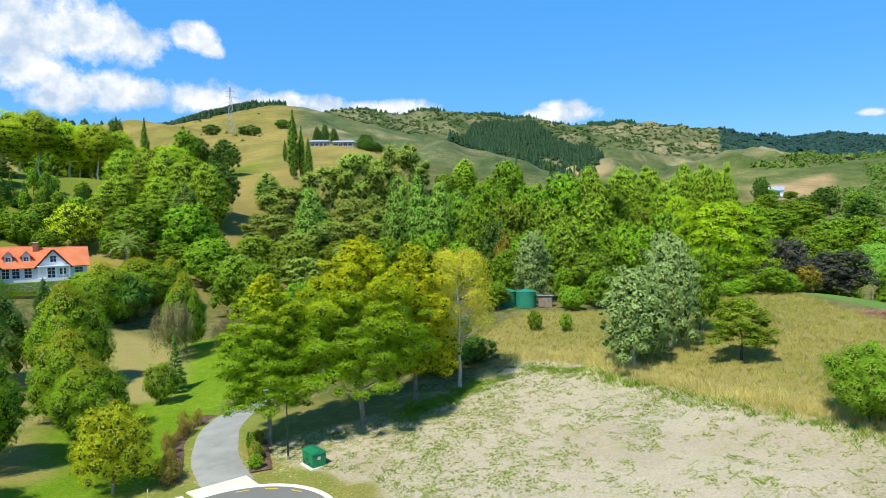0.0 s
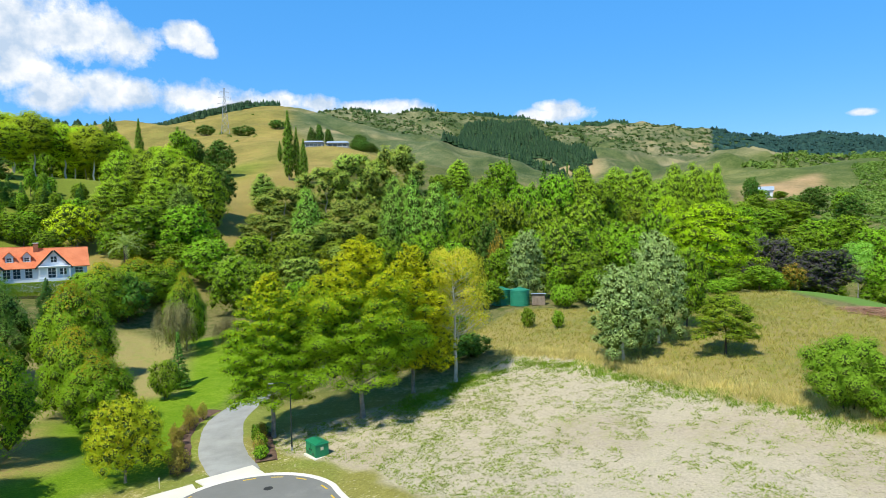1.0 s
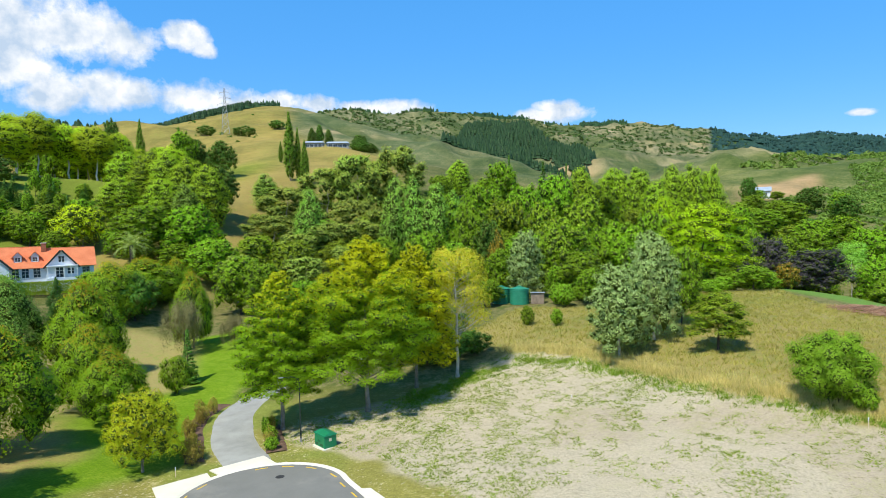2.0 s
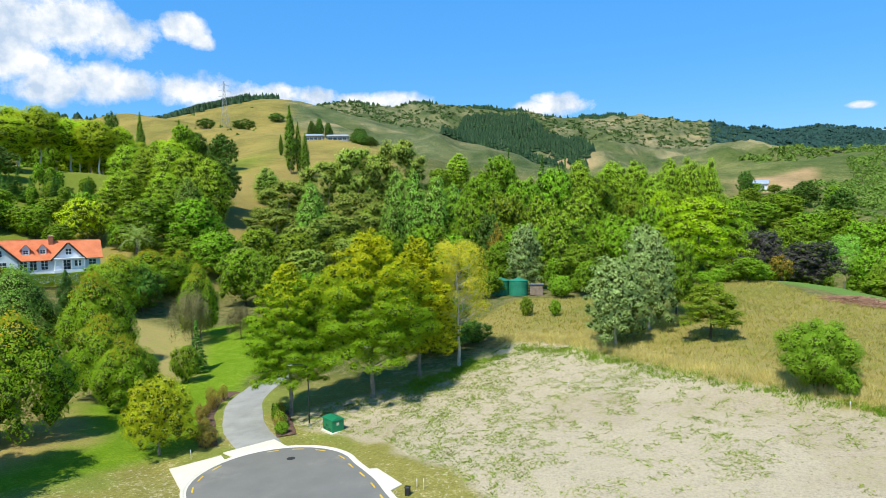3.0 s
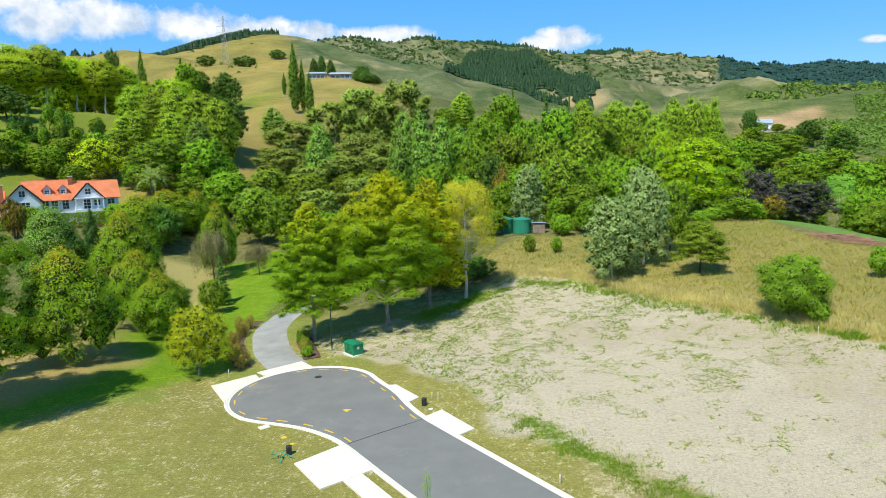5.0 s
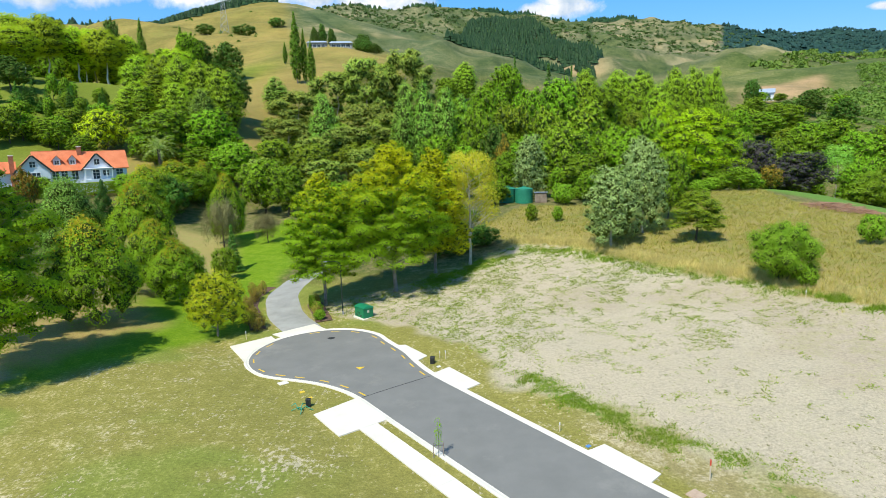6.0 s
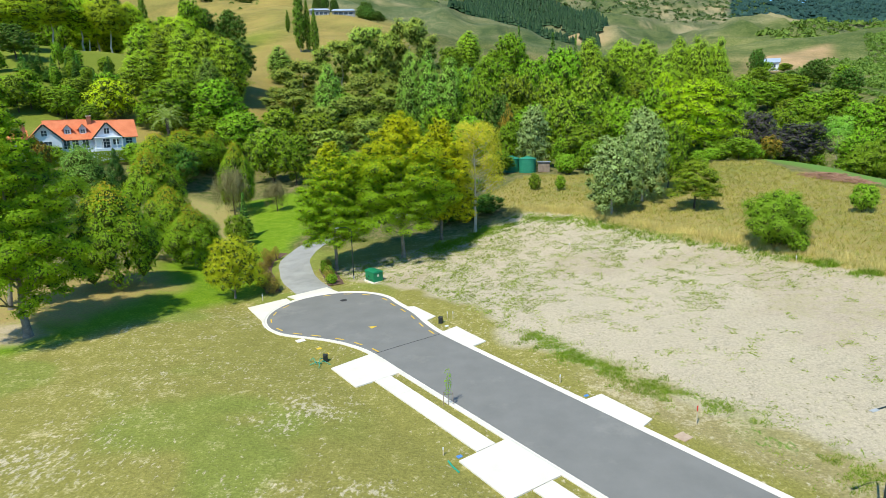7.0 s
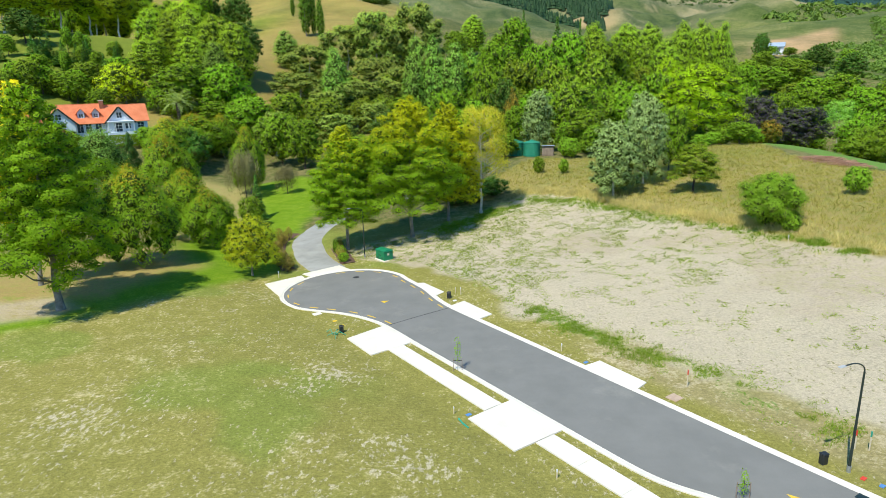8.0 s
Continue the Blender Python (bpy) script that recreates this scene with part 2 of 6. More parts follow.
def prism(outline, z0, z1):
    """A slab over an outline in x and y."""
    bm = bmesh.new()
    top = [bm.verts.new((x, y, z1)) for x, y in outline]
    low = [bm.verts.new((x, y, z0)) for x, y in outline]
    bm.faces.new(top)
    for i in range(len(outline)):
        j = (i + 1) % len(outline)
        bm.faces.new((top[i], low[i], low[j], top[j]))
    bm.normal_update()
    return bm


def vnoise(x, y, size, seed=0):
    """Smooth value noise, -1 to 1."""
    x, y = np.asarray(x, float) / size, np.asarray(y, float) / size
    xi, yi = np.floor(x), np.floor(y)
    fx, fy = x - xi, y - yi
    fx, fy = fx * fx * (3 - 2 * fx), fy * fy * (3 - 2 * fy)

    def h(a, b):
        v = np.sin(a * 127.1 + b * 311.7 + seed * 74.7) * 43758.5453
        return (v - np.floor(v)) * 2 - 1
    return (h(xi, yi) * (1 - fx) + h(xi + 1, yi) * fx) * (1 - fy) + (h(xi, yi + 1) * (1 - fx) + h(xi + 1, yi + 1) * fx) * fy


def inside(x, y, poly, soft):
    """1 inside an outline, 0 outside, over a soft margin."""
    inn = np.zeros(x.shape, bool)
    dist = np.full(x.shape, 1e9)
    for (ax, ay), (bx, by) in zip(poly, poly[1:] + poly[:1]):
        cross = ((ay > y) != (by > y)) & (x < (bx - ax) * (y - ay) / ((by - ay) or 1e-9) + ax)
        inn ^= cross
        dx, dy = bx - ax, by - ay
        t = np.clip(((x - ax) * dx + (y - ay) * dy) / (dx * dx + dy * dy), 0, 1)
        dist = np.minimum(dist, np.hypot(x - ax - t * dx, y - ay - t * dy))
    return sstep(-soft, soft, np.where(inn, dist, -dist))


# ---- lie of the land ----
U = (0.598, -0.8015)      # along the road
N = (0.8015, 0.598)       # across the road


def road_xy(s, q):
    return (s * U[0] + q * N[0], s * U[1] + q * N[1])


def sstep(a, b, v):
    t = np.clip((v - a) / (b - a), 0, 1)
    return t * t * (3 - 2 * t)


# crests of the hills: x, y, z of each turn, and how far the flank reaches
RIDGES = [
    ([(-900, 640, 150), (-560, 640, 140), (-347, 721, 124), (-313, 736, 125), (-267, 775, 151), (-238, 816, 170), (-180, 860, 120)], 560),
    ([(-320, 1208, 222), (-228, 1229, 234), (-147, 1292, 231), (-47, 1349, 246), (49, 1399, 240), (157, 1492, 248),
      (305, 1569, 243), (427, 1594, 238), (514, 1620, 226), (643, 1682, 224), (745, 1662, 165)], 820),
    ([(36, 1250, 198), (85, 1046, 160), (150, 925, 108)], 260),
    ([(840, 2248, 302), (960, 2199, 279), (1079, 2255, 272), (1149, 2107, 276), (1325, 2120, 268), (1610, 1920, 260), (2300, 1100, 240)], 1000),
    ([(300, 700, 66), (338, 830, 100), (372, 846, 104), (415, 850, 92), (500, 860, 84), (640, 850, 80)], 240),
    ([(150, 385, 41), (212, 428, 50), (276, 441, 57), (360, 430, 76), (600, 300, 90)], 260),
    ([(-420, 380, 92), (-260, 290, 52), (-150, 222, 30)], 125),
    ([(-340, 640, 126), (-214, 566, 99), (-130, 472, 79), (-94, 425, 68), (-66, 396, 57), (-20, 350, 26)], 235),
]


def hills(x, y):
    out = np.zeros_like(x)
    for crest, reach in RIDGES:
        best = np.zeros_like(x)
        for (ax, ay, az), (bx, by, bz) in zip(crest, crest[1:]):
            dx, dy = bx - ax, by - ay
            t = np.clip(((x - ax) * dx + (y - ay) * dy) / (dx * dx + dy * dy), 0, 1)
            d = np.hypot(x - ax - t * dx, y - ay - t * dy)
            z = az + t * (bz - az)
            k = np.clip(1 - np.sqrt(d * d + 900) / reach + 30 / reach, 0, None)
            best = np.maximum(best, z * k ** 1.2)
        out = np.maximum(out, best)
    return out


def ground(x, y):
    """Height of the land."""
    x, y = np.asarray(x, float), np.asarray(y, float)
    q = N[0] * x + N[1] * y
    z = 0.0367 * np.clip(x, -60, 60)
    z = z + 0.055 * np.clip(q - 16, 0, 46) + 1.2 * sstep(26, 40, q - 16)
    z = z + 2.1 * (1 - np.exp(-np.clip(4.4 - q, 0, None) / 11))
    z = z + 0.02 * np.clip(y - 48, 0, 150)
    z = z + 6.5 * sstep(46, 78, -x) * sstep(60, 120, y) * (1 - sstep(140, 260, np.hypot(x + 76, y - 124)))
    z = z - 7.0 * sstep(94, 140, y) * sstep(-30, 40, x) - 5.0 * sstep(48, 80, x) * sstep(45, 90, y)
    r = np.hypot(x, y)
    return z * (1 - 0.8 * sstep(150, 600, r)) + hills(x, y) * sstep(90, 260, r)


# ---- the land, one sheet to the horizon ----
EARTH_LOT = [(-13, 46.5), (-17.5, 49.5), (-15, 53), (-8, 57), (-2, 61.5), (5.5, 70), (12, 64), (18, 55), (26, 45.5), (34, 33), (45, 15), (42, -20),
             (30, -20), (17.5, 11), (10, 20), (2.5, 28), (-3, 37), (-7, 43)]
SHORT_FIELD = [(5, 71), (12, 64.5), (18, 55.5), (26, 46), (34, 33.5), (60, 20), (58, 56), (51, 68), (48, 82), (50, 97), (36, 99), (24, 88), (8, 92), (0, 80)]
GREEN_LAWN = [(-23, 44), (-27, 40), (-36, 26), (-60, 8), (-75, 20), (-50, 45), (-37, 62), (-47, 98), (-36, 104), (-27, 96), (-26, 64), (-26, 54)]
TAN_SLOPE = [(-37, 66), (-33.5, 68), (-42, 92), (-47, 99), (-58, 104), (-66, 92), (-60, 60), (-48, 52)]
TAN_PATCH = [(150, 345), (205, 374), (186, 332), (158, 301), (124, 280), (132, 310)]
BREAK_AZ = 20.75
SIDE_LAWN = [(53.5, 69), (60, 55), (90, 40), (90, 62), (65, 83), (61, 104), (56, 106), (50, 98), (52, 86)]


def relief(x, y):
    """Small unevenness of the land, none beside the road."""
    s, q = x * U[0] + y * U[1], x * N[0] + y * N[1]
    r = np.hypot(x, y)
    clear = 1 - sstep(3.0, 5.0, q) * (1 - sstep(16.5, 19, q)) * sstep(-56, -50, s)
    near = (0.10 * vnoise(x, y, 5, 1) + 0.05 * vnoise(x, y, 1.7, 2)) * clear * (1 - sstep(110, 160, r))
    far = sstep(350, 900, r) * (0.25 + 0.75 * sstep(-9, -1, np.degrees(np.arctan2(x, y)))) * (10 * vnoise(x, y, 170, 3) + -18 * np.abs(vnoise(x, y, 120, 4)) + 8 - 13 * np.abs(vnoise(x, y, 48, 5)) + 4 + 3 * vnoise(x, y, 22, 8))
    return near + far + sstep(130, 300, r) * (1.5 * vnoise(x, y, 40, 6) + 0.6 * vnoise(x, y, 14, 7))


def land_z(x, y):
    x, y = np.asarray(x, float), np.asarray(y, float)
    return ground(x, y) + relief(x, y)


def build_land():
    fine = np.radians(np.arange(-44, 44.01, 0.32))
    rest = np.radians(np.arange(48, 313, 4.0))
    az = np.concatenate([fine, rest])
    rad = np.concatenate([[0.5, 3, 6], np.arange(9, 140, 0.75), 140 * 1.0165 ** np.arange(0, 78), 500 * 1.0095 ** np.arange(0, 147), 2010 * 1.03 ** np.arange(0, 31)])
    A, R = np.meshgrid(az, rad)
    x, y = R * np.sin(A), R * np.cos(A) - 30
    z = land_z(x, y)
    nr, na = A.shape
    i = np.arange(nr - 1)[:, None] * na
    j = np.arange(na)[None, :]
    jn = (j + 1) % na
    quads = np.stack([i + j, i + jn, i + na + jn, i + na + j], -1).reshape(-1, 4)[:, ::-1]
    me = mesh_np("ground", np.stack([x, y, z], -1).reshape(-1, 3), quads, LAND, True)
    x, y, z = x.ravel(), y.ravel(), z.ravel()
    s, q = x * U[0] + y * U[1], x * N[0] + y * N[1]
    r = np.hypot(x, y)

    def lay(a, b, w, ca, cb, cw):
        w = w[:, None]
        return a * (1 - w) + np.array(ca) * w, b * (1 - w) + np.array(cb) * w, cw_mix(w[:, 0], cw)

    mixv = np.full(len(x), 0.5)

    def cw_mix(w, cw):
        return mixv * (1 - w) + cw * w
    wob = 1.2 * vnoise(x, y, 4, 11) + 0.6 * vnoise(x, y, 1.6, 12)
    one = np.ones_like(x)
    fleck, flecked = np.zeros((len(x), 3)), np.full(len(x), 0.0)

    def dot(w, colour, amount):
        nonlocal fleck, flecked
        w = np.clip(w, 0, 1)
        fleck = fleck * (1 - w[:, None]) + np.array(colour) * w[:, None]
        flecked = flecked * (1 - w) + amount * w
    # mown lawn, pale and patchy
    a, b, mixv = lay(np.zeros((len(x), 3)), np.zeros((len(x), 3)), one, (0.295, 0.268, 0.07), (0.45, 0.385, 0.19), 0.43)
    fresh = sstep(0.15, 0.6, vnoise(x, y, 7, 71) + 0.4 * vnoise(x, y, 2.5, 72)) * sstep(6, 12, -x)
    a, b, mixv = lay(a, b, 0.7 * fresh, (0.215, 0.265, 0.05), (0.33, 0.325, 0.11), 0.42)
    dot(one, (0.56, 0.485, 0.31), 0.425 + 0.045 * vnoise(x, y, 6, 73) + 0.025 * vnoise(x, y, 1.8, 74) - 0.03 * fresh)
    for px, py, size in ((-11.4, 16.6, 2.0), (-12.8, 14.3, 1.5), (-4.8, 5.7, 2.2), (-6.8, 8.0, 1.6), (-25.5, 9.8, 1.8), (-23.4, 29.6, 1.4)):
        bald = np.exp(-((x - px) ** 2 + (1.6 * (y - py)) ** 2) / size ** 2)
        dot(0.9 * bald, (0.57, 0.49, 0.33), 0.53)
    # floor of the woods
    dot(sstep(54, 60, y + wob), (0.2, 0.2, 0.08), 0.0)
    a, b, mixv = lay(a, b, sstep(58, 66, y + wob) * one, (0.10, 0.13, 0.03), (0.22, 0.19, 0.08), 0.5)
    # golden hill pasture on the flank to the left and ahead
    az = np.degrees(np.arctan2(x, y))
    gold = sstep(125, 165, r) * (1 - sstep(-7, -3, az))
    a, b, mixv = lay(a, b, gold, (0.36, 0.265, 0.085), (0.25, 0.235, 0.06), 0.48)
    lush = gold * (1 - sstep(330, 420, r)) * sstep(85, 115, -x)
    a, b, mixv = lay(a, b, lush, (0.19, 0.23, 0.03), (0.36, 0.31, 0.09), 0.40)
    # back ridge: scrub and cut-over ground
    back = sstep(560, 640, y + 40 * vnoise(x, y, 60, 20)) * sstep(-16, -14, az + 1.0 * vnoise(x, y, 50, 22)) * (1 - sstep(900, 1000, x))
    a, b, mixv = lay(a, b, back, (0.105, 0.145, 0.065), (0.19, 0.185, 0.095), 0.47)
    a, b, mixv = lay(a, b, back * sstep(0.1, 0.5, vnoise(x, y, 160, 21) + 0.5 * vnoise(x, y, 60, 23) + 0.7 * sstep(0, 500, x)), (0.155, 0.175, 0.085), (0.28, 0.245, 0.145), 0.48)
    a, b, mixv = lay(a, b, sstep(800, 900, y) * (1 - sstep(1500, 1600, y)) * sstep(60, 130, x + 30 * vnoise(x, y, 60, 25)) * sstep(-0.2, 0.5, vnoise(x, y, 90, 26)), (0.155, 0.17, 0.085), (0.30, 0.25, 0.16), 0.48)
    a, b, mixv = lay(a, b, inside(x, y, [(50, 780), (60, 850), (110, 862), (182, 850), (170, 780)], 12), (0.42, 0.31, 0.18), (0.34, 0.27, 0.15), 0.5)
    # farm tracks and slips cut along the slopes
    for step, wide, seed in ((38.0, 0.045, 51), (61.0, 0.035, 52)):
        lev = (z + 9 * vnoise(x, y, 140, seed) + 0.03 * x) / step
        cut = (1 - sstep(wide, wide * 2.2, np.abs(lev - np.round(lev)))) * back * sstep(0.0, 0.25, vnoise(x, y, 210, seed + 3) + 0.25)
        a, b, mixv = lay(a, b, cut, (0.40, 0.32, 0.19), (0.34, 0.28, 0.15), 0.5)
    slip = back * sstep(0.35, 0.6, vnoise(x, y, 75, 57) + 0.5 * vnoise(x, y, 24, 58)) * sstep(100, 350, x)
    a, b, mixv = lay(a, b, slip, (0.40, 0.325, 0.215), (0.28, 0.25, 0.15), 0.5)
    gully = back * sstep(0.08, 0.4, vnoise(x, y, 70, 61) + 0.6 * vnoise(x, y, 24, 62) - 0.25 * sstep(250, 420, x))
    a, b, mixv = lay(a, b, gully, (0.07, 0.11, 0.045), (0.13, 0.15, 0.06), 0.5)
    mott = back * sstep(0.0, 0.4, vnoise(x, y, 15, 63) + 0.7 * vnoise(x, y, 34, 64))
    a, b, mixv = lay(a, b, 0.65 * mott, (0.10, 0.135, 0.055), (0.17, 0.175, 0.075), 0.5)
    cutting = np.exp(-(((x - 352) * 0.5) / 34) ** 2) * np.exp(-((y - 838 - 0.2 * (x - 350)) / 30) ** 2) * sstep(-0.5, 0.1, vnoise(x, y, 20, 66))
    a, b, mixv = lay(a, b, np.clip(cutting * 1.3, 0, 1), (0.46, 0.37, 0.23), (0.34, 0.29, 0.15), 0.5)
    # forest beyond, the haze of distance put into its teal colour
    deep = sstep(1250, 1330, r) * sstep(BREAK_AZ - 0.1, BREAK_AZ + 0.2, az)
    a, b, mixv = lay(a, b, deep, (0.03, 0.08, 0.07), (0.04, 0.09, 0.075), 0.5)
    # scrub hill to the right
    scrub = sstep(110, 170, x) * (1 - sstep(700, 850, y))
    a, b, mixv = lay(a, b, scrub, (0.11, 0.15, 0.04), (0.20, 0.20, 0.08), 0.48)
    tan = inside(x, y, TAN_PATCH, 5)
    a, b, mixv = lay(a, b, tan, (0.40, 0.28, 0.15), (0.30, 0.25, 0.12), 0.42)
    # tall dry grass
    a, b, mixv = lay(a, b, inside(x + wob, y + wob, SHORT_FIELD, 1.2), (0.35, 0.285, 0.10), (0.20, 0.22, 0.05), 0.46 + 0.05 * vnoise(x, y, 11, 79))
    # side lawn, green lawn and the tan slope over it
    a, b, mixv = lay(a, b, inside(x, y, SIDE_LAWN, 1.5), (0.18, 0.30, 0.06), (0.14, 0.26, 0.05), 0.5)
    a, b, mixv = lay(a, b, inside(x + wob, y + wob, GREEN_LAWN, 1.6), (0.165, 0.285, 0.012), (0.205, 0.30, 0.022), 0.47)
    a, b, mixv = lay(a, b, inside(x, y, TAN_SLOPE, 2.0), (0.385, 0.315, 0.12), (0.26, 0.28, 0.075), 0.46)
    dry = inside(x + wob, y, [(-44, 30), (-36, 33), (-33, 45), (-40, 56), (-52, 50), (-58, 36)], 2.0)
    a, b, mixv = lay(a, b, dry, (0.40, 0.30, 0.11), (0.25, 0.27, 0.06), 0.46)
    dot(np.maximum(inside(x, y, SHORT_FIELD, 1.2), inside(x + wob, y + wob, GREEN_LAWN, 1.6)), (0.3, 0.3, 0.1), 0.3)
    worn = inside(x + 0.5 * wob, y + 0.5 * wob, [(-46, 32), (-41, 33), (-37.5, 30), (-38, 27.5), (-42, 26), (-47, 28)], 1.2)
    a, b, mixv = lay(a, b, worn, (0.50, 0.41, 0.27), (0.34, 0.29, 0.12), 0.45)
    # bare earth of the empty section, with weeds
    lot = inside(x + 0.8 * wob, y + 0.8 * wob, EARTH_LOT, 0.7)
    a, b, mixv = lay(a, b, lot, (0.55, 0.466, 0.34), (0.455, 0.398, 0.27), 0.46)
    edge = lot * sstep(0.25, 0.6, vnoise(x, y, 9, 31) + 0.3 * vnoise(x, y, 3, 32))
    a, b, mixv = lay(a, b, edge, (0.53, 0.435, 0.32), (0.42, 0.365, 0.225), 0.485)
    dot(lot, (0.24, 0.23, 0.09), 0.41 + 0.045 * vnoise(x, y, 9, 75) + 0.03 * vnoise(x, y, 3, 76) + 0.03 * sstep(40, 62, y) * one)
    stony = sstep(16.2, 17.2, q) * (1 - sstep(19.5, 21, q + wob)) * sstep(-16, -10, s) * (1 - sstep(12, 16, s))
    a, b, mixv = lay(a, b, stony, (0.36, 0.30, 0.13), (0.46, 0.385, 0.235), 0.48)
    dot(stony, (0.54, 0.47, 0.34), 0.40 + 0.03 * vnoise(x, y, 2, 77))
    # strip of fresh weeds along the verge and at the back of the section
    weeds = np.exp(-((q - 19.3 - 0.8 * wob) / 0.7) ** 2) * sstep(-24, -20, s) * (1 - sstep(-3, 3, s))
    weeds = np.maximum(weeds, inside(x + wob, y, [(-6, 54), (4.5, 66), (3, 68), (-8, 57)], 0.8))
    a, b, mixv = lay(a, b, np.clip(weeds * 0.7, 0, 1), (0.33, 0.31, 0.13), (0.42, 0.37, 0.2), 0.46)
    dot(sstep(0.15, 0.5, weeds), (0.17, 0.26, 0.04), 0.50 + 0.10 * vnoise(x, y, 2.2, 78))
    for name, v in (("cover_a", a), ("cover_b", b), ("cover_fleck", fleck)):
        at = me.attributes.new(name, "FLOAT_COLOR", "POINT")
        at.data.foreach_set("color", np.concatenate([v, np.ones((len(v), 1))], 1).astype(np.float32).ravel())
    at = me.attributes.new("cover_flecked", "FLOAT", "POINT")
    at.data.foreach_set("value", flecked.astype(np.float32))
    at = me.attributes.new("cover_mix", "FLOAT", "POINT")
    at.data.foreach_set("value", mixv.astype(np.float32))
    ob = new("ground", me)
    return tagged(ob, "rolling land of lawn, bare earth, dry pasture and far hills", "ground", kind="structure")


build_land()


# ---- road, kerb and crossings ----
def plane_z(x, y):
    return 0.0367 * x


def smooth_line(pts, step=0.5):
    """A flowing line through the points."""
    out = []
    p = [pts[0]] + list(pts) + [pts[-1]]
    for a, b, c, d in zip(p, p[1:], p[2:], p[3:]):
        n = max(1, int(math.dist(b, c) / step))
        for i in range(n):
            t = i / n
            out.append(tuple(0.5 * (2 * b[k] + (c[k] - a[k]) * t + (2 * a[k] - 5 * b[k] + 4 * c[k] - d[k]) * t * t + (3 * b[k] - a[k] - 3 * c[k] + d[k]) * t ** 3) for k in (0, 1)))
    out.append(tuple(pts[-1]))
    return out


BULB = (-38.4, 10.5, 6.0)
turn = [(BULB[0] + BULB[2] * math.cos(a), BULB[1] + BULB[2] * math.sin(a)) for a in np.radians(np.arange(-62, -288, -14.0))]
edge_sq = smooth_line([(40, 10.1), (12, 10.1), (5, 10.1), (2.6, 9.75), (0.8, 9.1), (-1.2, 8.75), (-6, 8.7), (-14, 8.7), (-22, 8.7), (-27, 8.72), (-29.6, 8.3), (-32.2, 7.3)]
                      + turn + [(-33.0, 15.95), (-30.2, 15.35), (-27.6, 14.95), (-24, 14.85), (-12, 14.85), (0, 14.85), (20, 14.85), (40, 14.85)])


def slab(name, outline_sq, lo, hi, mat, parent=None, label="", structure=True):
    bm = prism([road_xy(*p) for p in outline_sq], 0, 0)
    n = len(outline_sq)
    for k, v in enumerate(bm.verts):
        v.co.z = plane_z(v.co.x, v.co.y) + (hi if k < n else lo)
    bm.normal_update()
    bmesh.ops.recalc_face_normals(bm, faces=bm.faces)
    ob = part(name, bm, mat, parent)
    if label:
        tagged(ob, label, kind="structure")
    return ob


road = slab("road", edge_sq, -0.15, 0.03, ASPHALT, None, "dark new asphalt lane ending in a turning bulb")
road["category"] = "road"


def offset_line(line, d):
    out = []
    for i, p in enumerate(line):
        a, b = line[max(i - 1, 0)], line[min(i + 1, len(line) - 1)]
        tx, ty = b[0] - a[0], b[1] - a[1]
        k = math.hypot(tx, ty) or 1
        out.append((p[0] - ty / k * d, p[1] + tx / k * d))
    return out


def sweep_sq(line, profile):
    """A profile of (outwards, up) swept along a line of the road plan."""
    rows = [offset_line(line, o) for o, _ in profile]
    verts = []
    for row, (_, h) in zip(rows, profile):
        for s, q in row:
            x, y = road_xy(s, q)
            verts.append((x, y, plane_z(x, y) + h))
    n = len(line)
    faces = [(k * n + i, k * n + i + 1, (k + 1) * n + i + 1, (k + 1) * n + i) for k in range(len(profile) - 1) for i in range(n - 1)]
    return verts, faces


mid = edge_sq[3]
outward_sign = 1 if offset_line(edge_sq, 0.3)[3][1] < mid[1] else -1
kv, kf = sweep_sq(edge_sq, [(outward_sign * o, h) for o, h in ((-0.02, 0.0), (-0.02, 0.036), (0.13, 0.040), (0.20, 0.072), (0.38, 0.078), (0.40, 0.07), (0.40, -0.1))])
kerb = new("kerb", mesh_np("kerb", kv, kf, CONCRETE))
tagged(kerb, "pale new concrete kerb and channel along the lane", "kerb", kind="structure")


def crossing(name, outline, label):
    ob = slab(name, outline, -0.12, 0.084, CONCRETE, None, label)
    ob["category"] = "paving"
    return ob


arc_w = [(BULB[0] + 6.36 * math.cos(a), BULB[1] + 6.36 * math.sin(a)) for a in np.radians(np.arange(-108, -170, -8.0))]
crossing("pavement", [(-40.2, 4.5), (-45.6, 4.8), (-45.7, 8.8)] + arc_w[::-1], "pale concrete vehicle crossing at the turning bulb")
arc_g = [(BULB[0] + 6.36 * math.cos(a), BULB[1] + 6.36 * math.sin(a)) for a in np.radians(np.arange(-170, -214, -8.0))]
crossing("pavement", [(-46.2, 9.1), (-46.3, 13.5), (-44.9, 13.6)] + arc_g[::-1], "pale concrete crossing at the head of the gravel drive")
crossing("pavement", [(-34.9, 16.2), (-34.3, 17.0), (-30.6, 16.9), (-30.3, 15.72), (-33.0, 16.34)], "pale concrete vehicle crossing beside the bulb")
crossing("pavement", [(-27.1, 15.25), (-27.3, 16.8), (-23.0, 16.6), (-22.9, 15.22)], "pale concrete vehicle crossing by the verge")
crossing("pavement", [(-11.1, 15.22), (-11.0, 16.5), (-6.9, 16.3), (-6.7, 15.22)], "pale concrete vehicle crossing by the verge")
crossing("pavement", [(-27.0, 8.36), (-26.6, 4.9), (-22.5, 4.85), (-22.5, 8.34)], "pale concrete vehicle crossing joined to the footpath")
crossing("pavement", [(-10.7, 8.34), (-10.6, 5.0), (-6.3, 4.9), (-6.2, 8.34)], "pale concrete vehicle crossing joined to the footpath")
